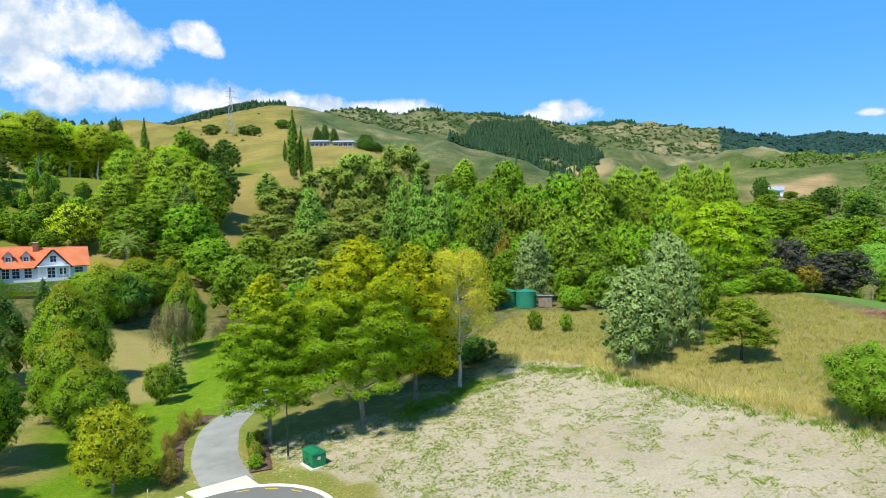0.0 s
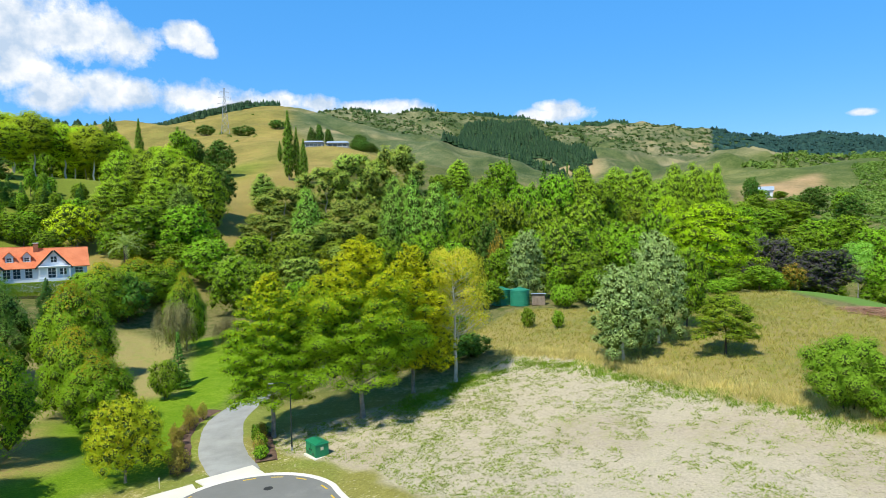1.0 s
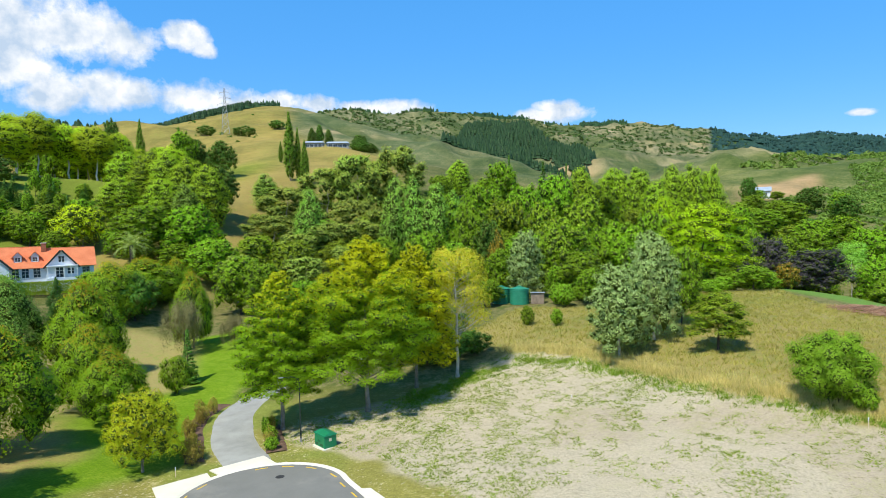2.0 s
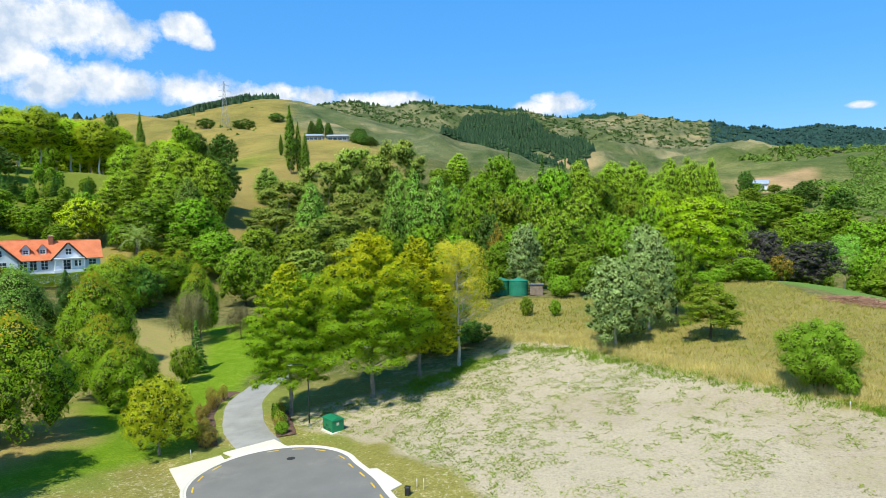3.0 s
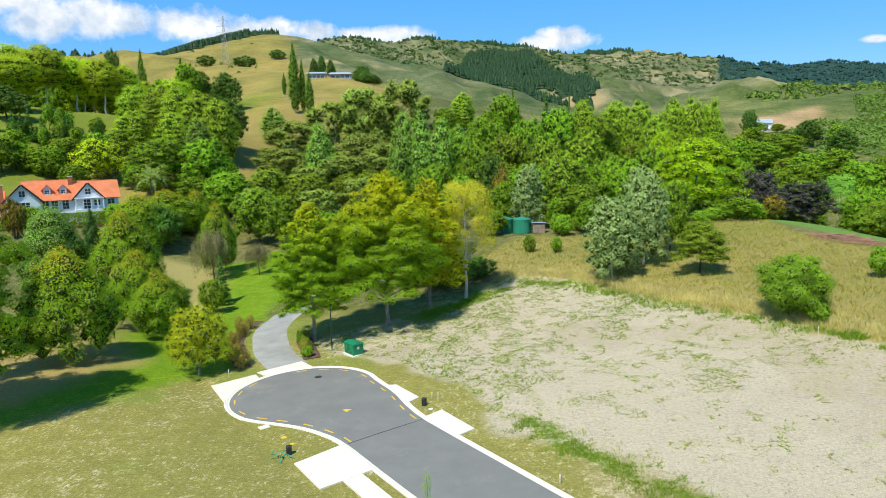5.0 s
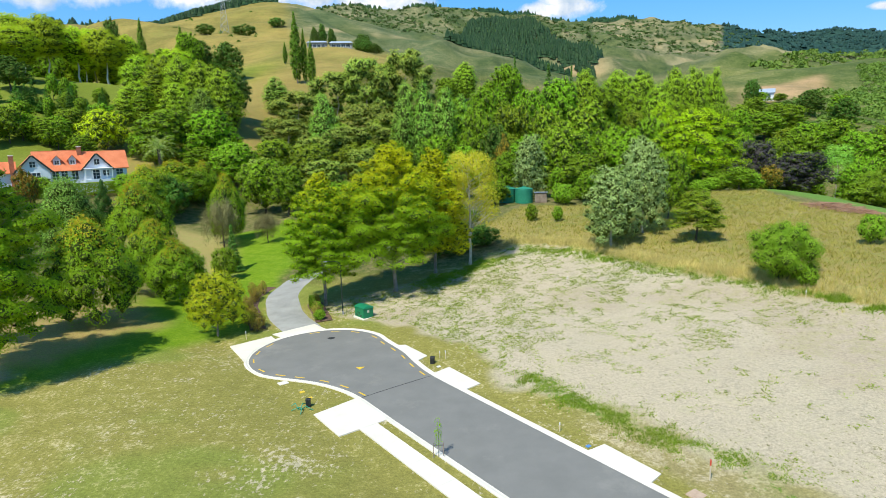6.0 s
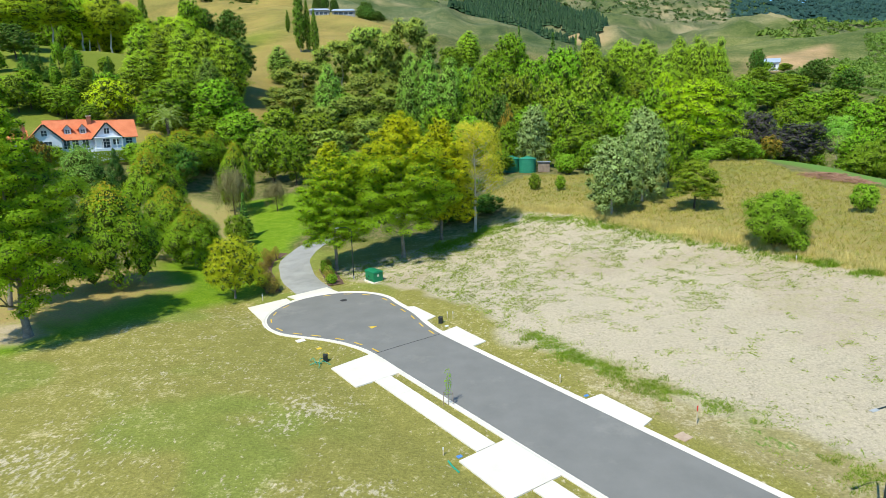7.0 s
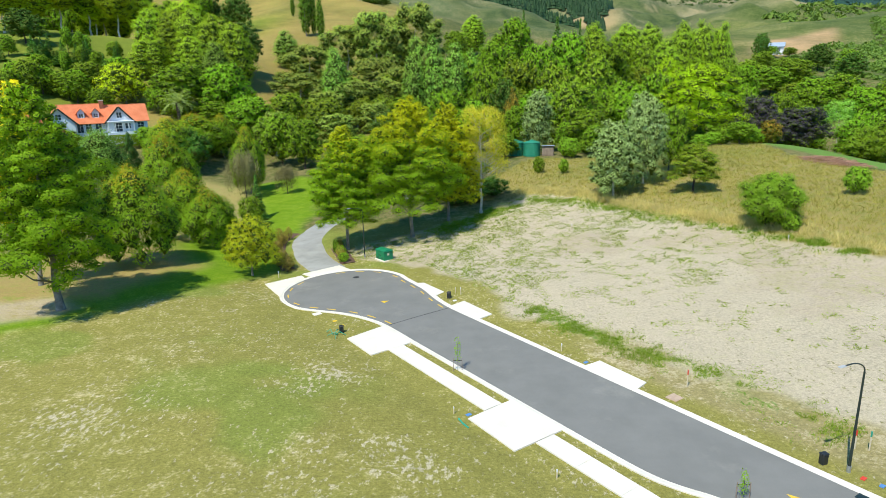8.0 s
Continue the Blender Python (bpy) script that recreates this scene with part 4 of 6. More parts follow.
CYPRESS_LEAF = leaf_mat("cypress_leaf", (0.02, 0.042, 0.014), (0.035, 0.065, 0.02), (0.055, 0.085, 0.03), 0.1, alike=True)
RUST_TOP = leaf_mat("rust_tinged_leaf", (0.22, 0.165, 0.02), (0.30, 0.185, 0.025), (0.34, 0.17, 0.03))
SHRUB_LEAF = leaf_mat("shrub_leaf", (0.12, 0.165, 0.018), (0.175, 0.22, 0.032), (0.21, 0.25, 0.05))

# kind: form, leaf material, bark, leaves, leaf size, height, radius, girth, variants, label
KINDS = {
    "wood": ("wood", WOOD_LEAF, DARK_BARK, 3100, 0.60, 13, 6, 0.22, 4, "green broadleaf tree in the mixed woodland"),
    "olivewood": ("wood", OLIVE_LEAF, DARK_BARK, 2500, 0.70, 14, 7, 0.24, 2, "olive-green broadleaf tree with a full crown"),
    "darkwood": ("wood", DARK_LEAF, DARK_BARK, 1700, 0.72, 14, 6, 0.22, 2, "dark evergreen tree with a dense crown"),
    "round": ("round", GARDEN_LEAF, BARK, 9000, 0.27, 9, 4.2, 0.16, 3, "rounded garden tree tinged with rust on the lawn"),
    "greybush": ("round", GREY_LEAF, BARK, 7500, 0.33, 12, 5, 0.16, 1, "grey-green rounded garden tree"),
    "rhodo": ("shrub", DARK_LEAF, DARK_BARK, 2600, 0.54, 9, 5.5, 0.15, 2, "dark glossy evergreen shrub mass"),
    "shrub": ("shrub", SHRUB_LEAF, DARK_BARK, 2000, 0.34, 4.5, 2.8, 0.08, 3, "bushy bright green shrub in dry grass"),
    "poplar": ("poplar", POPLAR_LEAF, BARK, 6600, 0.58, 22, 7, 0.3, 3, "tall bright green poplar in full leaf"),
    "column": ("column", PALE_POPLAR, BARK, 3000, 0.6, 24, 5, 0.26, 2, "tall pale green columnar poplar"),
    "lombardy": ("lombardy", LOMBARDY_LEAF, BARK, 2200, 0.65, 24, 2.6, 0.22, 2, "narrow dark green poplar on the hillside"),
    "cypress": ("cypress", CYPRESS_LEAF, DARK_BARK, 3000, 0.26, 9.5, 1.2, 0.12, 1, "slim dark pencil cypress in the garden"),
    "euc": ("gum", GUM_LEAF, PALE_BARK, 4600, 0.60, 20, 9, 0.3, 4, "grey-olive gum tree with pale limbs"),
    "tallwood": ("tall", SPRING_LEAF, PALE_BARK, 6000, 0.95, 34, 10, 0.36, 3, "tall spring-green tree with a clear pale trunk"),
    "conifer": ("conifer", NEEDLE, DARK_BARK, 1700, 0.52, 17, 3.2, 0.16, 2, "dark green conifer with drooping tiers"),
    "silver": ("silver", SILVER_LEAF, PALE_BARK, 8000, 0.27, 11, 3.7, 0.16, 2, "silvery white-leaved poplar in dry grass"),
    "robinia": ("layered", LIME_LEAF, DARK_BARK, 9000, 0.38, 14, 9, 0.26, 2, "lime-green spreading tree with layered boughs"),
    "flat": ("layered", OLIVE_LEAF, DARK_BARK, 6000, 0.22, 6.1, 3.6, 0.13, 1, "low spreading olive-green tree in the dry paddock"),
    "copper": ("wood", COPPER_LEAF, DARK_BARK, 3000, 0.56, 13, 6, 0.2, 1, "dark purple copper beech"),
    "red": ("shrub", RED_LEAF, DARK_BARK, 1100, 0.36, 6, 2.4, 0.1, 1, "rust-coloured shrub among green trees"),
    "bed": ("shrub", BED_LEAF, DARK_BARK, 420, 0.16, 1.6, 0.7, 0.03, 2, "thin young shrub with reddish twigs in mulch"),
    "golden": ("wood", GOLD_LEAF, BARK, 3500, 0.42, 11.5, 7, 0.2, 1, "golden yellow-leaved garden tree"),
    "weeping": ("weeping", TWIG_LEAF, DARK_BARK, 4500, 0.5, 8.5, 3.4, 0.12, 1, "weeping tree with grey-brown trailing twigs"),
    "birchwood": ("birch", PALE_POPLAR, PALE_BARK, 2200, 0.4, 17, 5.5, 0.16, 1, "thin-leaved birch with pale stems"),
}
made_kinds = {}


def tree_at(kind, x, y, z, h, r, turn, form, mat, bark, n, size, girth, label, seed, name="tree", crown_mats=None, **more):
    """One tree with its own trunk and crown."""
    rng = random.Random(seed)
    lobes = lobes_for(form, h, r, rng, more.pop("low", 0.19), more.pop("bow", 1.5), more.pop("tiers", 0))
    e = thing(name, x, y, z, turn, label, name)
    limb_kw = {k: more.pop(k) for k in ("top", "count", "lean", "stems", "stray") if k in more}
    tv, tf = tube_net(limbs_for(lobes, h, r, rng, girth, **limb_kw))
    part("trunk", mesh_np("trunk", tv, tf, bark, True), None, e)
    if form == "weeping":
        more.update(slim=0.2, droop=2.5, inner=0.4, core=0)
    if form == "birch":
        more["core"] = 0
    v, f, ns = leaf_cloud(lobes, n, size, seed, **more)
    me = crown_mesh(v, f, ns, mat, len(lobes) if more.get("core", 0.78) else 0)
    if crown_mats:
        other, low, high = crown_mats
        me.materials.append(other)
        zc = v[f, 2].mean(1) / h + np.random.default_rng(seed).normal(size=len(f)) * 0.06
        slot = 2 * (zc > low + (high - low) * np.random.default_rng(seed + 1).random(len(f))).astype(np.int32)
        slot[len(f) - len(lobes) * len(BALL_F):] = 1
        me.polygons.foreach_set("material_index", slot)
    part("crown", me, None, e)
    return e


def plant(kind, x, y, h, r, turn=None, label="", group="", z=None):
    """A tree of a kind, grown to its height and spread; kinds are built once and then copied."""
    form, mat, bark, n, size, h0, r0, girth, variants, words = KINDS[kind]
    k = int(abs(x * 7.3 + y * 3.1)) % variants
    name = "shrub" if form == "shrub" or kind == "red" else "tree"
    turn = (x * 37 + y * 61) % 360 if turn is None else turn
    z = float(land_z(x, y)) - 0.05 if z is None else z
    m = pose(x, y, z, 0, 0, turn) @ Matrix.Diagonal((r / r0, r / r0, h / h0, 1))
    if (kind, k) not in made_kinds:
        seed = sorted(KINDS).index(kind) * 10 + k + 5
        top = {"shrub": 0.5, "tall": 0.9, "gum": 0.75}.get(form, 0.8)
        e = tree_at(kind, x, y, z, h0, r0, 0, form, mat, bark, n, size, girth, words, seed, name, crown_mats=(RUST_TOP, 0.72, 1.25) if kind == "round" else None, top=top, count=12 if form in ("gum", "tall", "birch") else 4,
                    stems=3 if form == "shrub" else 1, core=0 if kind == "bed" else 0.66, stray=3 if kind == "bed" else 0, upright=0.8 if form in ("column", "lombardy", "poplar", "cypress") else 0.0)
        made_kinds[kind, k] = e
        e.matrix_basis = m
        base = e
    else:
        proto = made_kinds[kind, k]
        keep = proto.scale.copy()
        proto.scale = (1, 1, 1)
        base = copy_thing(proto, m)
        proto.scale = keep
    return tagged(base, label or words, name, group)


# the grove by the turning bulb, each tree grown by itself
tree_at("oak", -17.1, 51.6, None, 14.9, 4.6, 20, "oak", GREEN_OAK, BARK, 31000, 0.215, 0.20, "green oak just turning yellow at the top, lower boughs bare", 101,
        crown_mats=(GOLD_OAK, 0.62, 1.05), stray=2, count=24, inner=0.08, core=0.58, low=0.24, bow=2.4)
tree_at("oak", -9.6, 54.8, None, 17.0, 6.7, 130, "oak", GREEN_OAK, BARK, 52000, 0.23, 0.24, "large green oak with a yellow-tinged crown and clear grey trunk", 102,
        crown_mats=(GOLD_OAK, 0.56, 0.84), stray=2, count=26, inner=0.08, core=0.58, low=0.25, bow=2.9)
tree_at("oak", -5.3, 60.5, None, 15.4, 4.6, 250, "oak", GOLD_OAK, BARK, 20000, 0.24, 0.2, "yellow-green oak standing behind the larger one", 103, inner=0.08, core=0.58, count=20, bow=3.0)
tree_at("birch", -1.0, 63.3, None, 14.2, 5.0, 60, "birch", BIRCH_LEAF, PALE_BARK, 7000, 0.26, 0.19, "birch with pale trunk and thin yellow leaves", 104,
        stray=4, count=40, inner=0.3, lean=-0.02, top=0.9, spread=0.2)
tree_at("maple", -25.9, 42.9, None, 6.5, 3.3, 10, "wood", MAPLE_LEAF, BARK, 8000, 0.19, 0.11, "small yellow maple at the edge of the green lawn", 105, stray=3, count=16, core=0.5)
tree_at("oak", -38.6, 29.6, None, 19.6, 6.1, 300, "oak", SHADE_OAK, BARK, 40000, 0.27, 0.32, "tall green oak with layered boughs and a leaning grey trunk", 106,
        crown_mats=(GREEN_OAK, 0.3, 1.3), stray=2, count=30, inner=0.08, core=0.58, lean=-0.03, low=0.19, bow=2.8)
tree_at("amber", -45.4, 37, None, 20.2, 3.8, 40, "wood", AMBER_LEAF, BARK, 9000, 0.30, 0.22, "amber-yellow tree behind the tall oak", 107)

# garden, wood and hillside
plant("round", -39.4, 45.3, 10.7, 4.6)
plant("round", -40.2, 60.0, 9.2, 3.7)
plant("round", -35.5, 56.0, 7.5, 3.5)
plant("round", -49.1, 74.0, 12.6, 5.0)
plant("greybush", -58.1, 72.0, 12.5, 5.1)
plant("rhodo", -61, 108, 8.5, 5.2)
plant("cypress", -64.3, 92.0, 9.9, 1.7)
plant("round", -42.7, 92.0, 11.6, 3.2)
plant("weeping", -41.4, 86.0, 8.5, 3.4)
plant("weeping", -34.7, 88.0, 5.2, 2.3)
plant("conifer", -34.4, 71.0, 6.9, 1.7)
plant("shrub", -33.7, 66.0, 4.7, 1.8)
plant("shrub", -86.6, 108.0, 4.2, 3.8)
plant("round", -63.3, 118.0, 8.9, 7.6)
plant("round", -63.4, 106.0, 10.1, 5.4)
plant("round", -58.8, 122.0, 9.4, 3.6)
plant("golden", -94.9, 150.0, 11.4, 7.6)
plant("red", -83.4, 100.0, 7.6, 2.3)
plant("wood", -79.0, 150.0, 13.0, 8.7)
plant("wood", -67.3, 150.0, 15.3, 8.0)
plant("wood", -58.2, 140.0, 11.2, 7.5)
plant("wood", -44.2, 118.0, 11.5, 5.9)
plant("wood", -37.7, 112.0, 10.5, 4.5)
plant("wood", -27.2, 100.0, 7.9, 3.5)
plant("poplar", -104.5, 190.0, 19.5, 6.6)
plant("poplar", -96.5, 189.0, 21.0, 6.8)
plant("poplar", -89.5, 186.0, 22.8, 7.0)
plant("poplar", -81.5, 182.0, 22.4, 7.0)
plant("poplar", -73.8, 177.0, 21.4, 6.4)
plant("poplar", -99.0, 176.0, 14.5, 6.0)
plant("poplar", -85.0, 172.0, 17.0, 6.2)
plant("column", -76.5, 168.0, 18.0, 4.6)
plant("darkwood", -74.6, 190.0, 17.0, 6.3)
plant("wood", -80.1, 170.0, 12.3, 6.5)
plant("column", -68.6, 215.0, 15.2, 5.0)
plant("column", -37.8, 150.0, 24.6, 4.3)
plant("column", -16.2, 147.0, 27.4, 3.9)
plant("column", -11.8, 146.0, 25.6, 3.8)
plant("column", -6.4, 146.0, 26.4, 4.6)
plant("column", -2.6, 149.0, 22.5, 4.2)
plant("euc", -54.5, 190.0, 17.4, 10.8)
plant("euc", -52.8, 170.0, 12.2, 8.9)
plant("euc", -42.7, 195.0, 23.4, 11.0)
plant("euc", -34.2, 200.0, 26.9, 12.2)
plant("euc", -21.2, 200.0, 29.1, 12.1)
plant("euc", -29.1, 165.0, 17.2, 10.2)
plant("euc", -32.7, 150.0, 12.9, 7.9)
plant("euc", -22.3, 160.0, 14.6, 8.4)
plant("euc", -25.0, 130.0, 9.4, 5.1)
plant("euc", -38.8, 145.0, 11.3, 6.3)
plant("lombardy", -74.7, 270.0, 30.2, 3.0)
plant("lombardy", -71.7, 272.0, 23.4, 1.9)
plant("lombardy", -67.8, 268.0, 19.1, 2.2)
plant("lombardy", -100.0, 345.0, 12, 1.6)
plant("tallwood", -161.1, 215.0, 20.3, 11.1)
plant("tallwood", -159.0, 230.0, 25.8, 9.7)
plant("tallwood", -153.7, 240.0, 22.5, 11.2)
plant("tallwood", -139.6, 235.0, 22.3, 9.8)
plant("tallwood", -139.9, 250.0, 23.2, 8.1)
plant("tallwood", -167.8, 210.0, 17.8, 10.9)
plant("tallwood", -191.9, 290.0, 32.8, 12.1)
plant("tallwood", -217.4, 300.0, 36.4, 13.9)
plant("tallwood", -176.0, 290.0, 31.8, 12.1)
plant("darkwood", -147.1, 190.0, 10.8, 7.2)
plant("darkwood", -236.1, 420.0, 38.7, 7.6)
plant("lombardy", -216.3, 420.0, 38.0, 3.4)
plant("lombardy", -180.9, 400.0, 28.0, 3.6)
plant("darkwood", -129.2, 300.0, 19.7, 8.2)
plant("darkwood", -111.8, 290.0, 17.4, 8.0)
plant("conifer", -127.7, 175.0, 4.6, 2.9)
plant("conifer", -132.7, 175.0, 5.0, 3.2)
plant("conifer", -124.8, 180.0, 5.7, 3.0)
plant("conifer", -111.5, 178.0, 7.5, 2.9)
plant("wood", -117.5, 150.0, 7.6, 5.1)
plant("wood", -110.5, 150.0, 7.6, 5.1)
plant("wood", -128.8, 190.0, 6, 3.6)
plant("wood", -3.8, 150.0, 20.6, 6.5)
plant("wood", 1.7, 140.0, 18.9, 6.1)
plant("poplar", -2.1, 260.0, 18.0, 5.9)
plant("wood", 4.3, 190.0, 21.2, 7.1)
plant("darkwood", 5.5, 135.0, 15.5, 4.6)
plant("wood", 14.3, 240.0, 21.7, 7.7)
plant("wood", 17.4, 180.0, 22.6, 7.6)
plant("wood", 27.9, 190.0, 25.6, 8.0)
plant("conifer", 19.1, 260.0, 23.1, 3.6)
plant("conifer", 30.6, 240.0, 25.2, 4.9)
plant("conifer", 40.9, 250.0, 23.7, 3.4)
plant("poplar", 44.7, 240.0, 25.6, 6.0)
plant("wood", 41.0, 190.0, 22.9, 8.0)
plant("olivewood", 30.4, 160.0, 21.7, 8.3)
plant("olivewood", 10.7, 155.0, 19.5, 7.4)
plant("olivewood", 19.5, 150.0, 19.8, 7.2)
plant("wood", 31.3, 125.0, 16.1, 6.6)
plant("wood", 21.0, 120.0, 13.0, 5.8)
plant("wood", 15.2, 120.0, 11.8, 4.7)
plant("wood", 7.0, 118.0, 9.7, 3.5)
plant("red", 6.7, 125.0, 12.9, 2.2)
plant("silver", 10.5, 104.0, 12.2, 3.5)
plant("wood", 15.7, 103.0, 5.7, 2.3)
plant("wood", 19.5, 100.0, 8.0, 4.5)
plant("wood", 19.2, 92.0, 5.6, 2.6)
plant("silver", 16.4, 62.0, 10.1, 3.8)
plant("silver", 21.2, 66.0, 12.4, 3.6)
plant("wood", 26.3, 72.0, 9.6, 2.8)
plant("robinia", 42.1, 108.0, 15.5, 9.1)
plant("robinia", 40.7, 125.0, 20.4, 5.4)
plant("wood", 36.4, 118.0, 16.4, 5.2)
plant("poplar", 63.6, 230.0, 25.9, 6.3)
plant("poplar", 57.6, 240.0, 23.6, 7.7)
plant("poplar", 66.4, 200.0, 30.1, 5.5)
plant("poplar", 72.7, 200.0, 31.6, 5.5)
plant("poplar", 78.6, 200.0, 30.7, 5.1)
plant("poplar", 58.2, 190.0, 25.0, 5.3)
plant("wood", 77.2, 190.0, 18.6, 5.3)
plant("flat", 25.9, 59.7, 6.1, 3.6)
plant("shrub", 29.9, 42.0, 2.0, 1.0)
plant("copper", 56.6, 115.0, 10.8, 5.3)
plant("copper", 62.1, 108.0, 8.7, 5.8)
plant("copper", 58.0, 108.0, 6.3, 4.2)
plant("red", 52.8, 100.0, 4.3, 2.2)
plant("wood", 57.2, 125.0, 14.6, 4.8)
plant("wood", 46, 97, 4.2, 3)
plant("wood", 86.6, 200.0, 13.9, 6.4)
plant("wood", 100.2, 210.0, 10.1, 7.7)
plant("wood", 110.1, 215.0, 10.6, 8.8)
plant("wood", 99.7, 180.0, 12.4, 7.5)
plant("wood", 107.8, 180.0, 13.1, 7.5)
plant("wood", 103.9, 160.0, 13.5, 7.5)
plant("wood", 112.5, 160.0, 15.4, 8.2)
plant("wood", 82.1, 160.0, 13.6, 6.0)
plant("wood", 79.1, 140.0, 13.6, 5.3)
plant("birchwood", 83.9, 135.0, 15.2, 5.8)
plant("wood", 87.8, 130.0, 12.5, 5.6)
plant("wood", 81.2, 110.0, 9.8, 5.3)
plant("wood", 71.0, 105.0, 7.9, 4.1)
plant("shrub", 67, 95, 4.4, 4)
plant("shrub", 48, 98, 3.4, 2.6)
plant("shrub", 70, 90, 4, 2.8)
plant("shrub", 44, 101, 3.2, 2.6)
plant("shrub", 39.5, 97, 2.3, 2.1)
plant("shrub", 42, 99, 2.4, 1.8)
plant("shrub", 41.8, 52.4, 3.3, 1.5)
plant("wood", -20.1, 85.0, 9.4, 3.9)
plant("rhodo", -3.5, 78.0, 5.4, 4.5)
plant("rhodo", 1.2, 72.0, 3.0, 2.3)
plant("rhodo", -2.2, 70.0, 3.0, 2.6)
plant("rhodo", -5.0, 69.5, 3.2, 2.6)
plant("shrub", -73.0, 116.0, 4.6, 3.2)
plant("shrub", -70.0, 119.5, 4.6, 3.0)
plant("wood", -23.7, 78.0, 8.3, 3.3)
plant("wood", 3.8, 96.0, 4.3, 2.9)
plant("shrub", 8.4, 80.0, 2.8, 1.0)
plant("shrub", 12.0, 78.0, 2.4, 0.9)
plant("rhodo", -227.3, 560.0, 9.4, 9.0)
plant("rhodo", -193.8, 560.0, 11.4, 10.9)
plant("rhodo", -186.8, 640.0, 8.9, 8.5)
plant("darkwood", -76.0, 470.0, 15.6, 8.4)
tree_at("shrub", 28.8, 44.3, None, 5.6, 3.3, 70, "shrub", BUSH_LEAF, DARK_BARK, 11000, 0.2, 0.07, "large fluffy bright green bush in dry grass", 211, "shrub", stems=3, top=0.5, stray=1, spread=0.24)

# fill of the woodland: trees scattered between the larger ones
wood_rng = random.Random(7)


def scatter(region, spacing, kinds, hs, rs, group, bare=()):
    """Trees over a region on a loose grid; bare: the spots of it, in order, that stay empty."""
    spot = 0
    xs, ys = [p[0] for p in region], [p[1] for p in region]
    y = min(ys)
    while y < max(ys):
        x = min(xs)
        while x < max(xs):
            px, py = x + wood_rng.uniform(-0.45, 0.45) * spacing, y + wood_rng.uniform(-0.45, 0.45) * spacing
            if inside(np.array([px]), np.array([py]), region, 0.01)[0] > 0.5:
                wood_rng.random()
                grown = wood_rng.choice(kinds), round(px, 1), round(py, 1), wood_rng.uniform(*hs), wood_rng.uniform(*rs)
                if spot not in bare:
                    plant(*grown, group=group)
                spot += 1
            x += spacing
        y += spacing


scatter([(-62, 118), (-24, 104), (-4, 104), (0, 118), (10, 126), (-8, 175), (-60, 175)], 14, ["wood", "wood", "olivewood", "euc", "darkwood"], (9, 13), (4.5, 6.5), "woodland by the stream", bare=(11, 12, 13, 15, 18))
scatter([(0, 112), (60, 118), (70, 150), (60, 240), (-10, 250), (-10, 130)], 17, ["wood", "wood", "wood", "olivewood", "poplar"], (11, 15), (5.5, 7.5), "woodland by the stream", bare=(6, 9, 12, 14, 15, 16, 17, 18, 19, 20, 21, 25, 26, 29, 30))
scatter([(60, 118), (95, 105), (130, 130), (140, 250), (70, 260)], 18, ["wood", "wood", "olivewood", "darkwood"], (8, 10.5), (5, 6.5), "woodland by the stream", bare=(1, 2, 3, 5, 6, 7, 8, 10, 14, 18, 19, 23, 27, 28))
scatter([(-120, 140), (-62, 135), (-66, 165), (-100, 168), (-135, 165)], 10, ["wood", "wood", "olivewood"], (6, 10), (3.5, 5), "trees on the slope", bare=(9, 18, 19))
scatter([(-68, 8), (-60, 12), (-82, 55), (-110, 95), (-130, 80), (-118, 10)], 14, ["wood", "wood", "olivewood"], (10, 15), (5, 7), "trees beyond the lawn")
scatter([(-235, 275), (-170, 265), (-125, 270), (-135, 330), (-215, 345)], 17, ["tallwood", "tallwood", "tallwood", "wood"], (18, 27), (7, 10), "trees on the grassy slope", bare=(3, 14, 17, 19, 20, 21))
scatter([(-138, 178), (-122, 168), (-98, 160), (-101, 178), (-122, 192), (-136, 194)], 6.5, ["conifer", "conifer", "conifer", "wood"], (5.5, 9.5), (2.0, 3.0), "trees on the grassy slope", bare=(0, 2, 7, 13))
scatter([(-150, 160), (-104, 172), (-106, 182), (-160, 182)], 10, ["wood", "conifer", "wood", "olivewood"], (4, 7), (2, 3.2), "trees on the grassy slope", bare=(0, 4))
scatter([(30, 101), (40, 104), (54, 104), (62, 108), (60, 114), (32, 112)], 5.0, ["shrub", "shrub", "rhodo", "red"], (2.2, 4.6), (1.5, 2.6), "shrub border of the paddock", bare=(0, 2, 5))
scatter([(63, 105), (66, 92), (71, 81), (88, 78), (90, 108)], 6.5, ["shrub", "shrub", "wood"], (4, 6.5), (2.6, 3.6), "shrub border of the paddock", bare=(0, 1, 2, 4, 5, 6, 9, 10, 12, 13, 14))
scatter([(14, 90), (24, 88), (30, 84), (34, 98), (15, 104)], 5.0, ["shrub", "wood", "shrub"], (2.0, 4.5), (1.0, 2.0), "shrub border of the paddock", bare=(2, 3, 6, 7, 8, 10))


# ---- buildings and fixtures ----
TERRACOTTA = surface("terracotta_roof", (0.62, 0.175, 0.075), (0.78, 0.26, 0.12), 0.6, 9, 0.8, 0.2, 0.02)
BLUE_WALL = surface("pale_blue_boards", (0.66, 0.72, 0.78), (0.76, 0.81, 0.85), 0.6, 12, 0.6, 0.3, 0.004)
WHITE = surface("white_paint", (0.74, 0.76, 0.78), (0.84, 0.85, 0.86), 1.5, 20, 0.5, 0.4, 0.002)
GLASS = surface("window_glass", (0.03, 0.045, 0.06), (0.05, 0.07, 0.09), 0.8, 3, 0.08, 0.6, 0)
BRICK = surface("chimney_brick", (0.28, 0.11, 0.06), (0.42, 0.19, 0.11), 2, 12, 0.9, 0.1, 0.01)
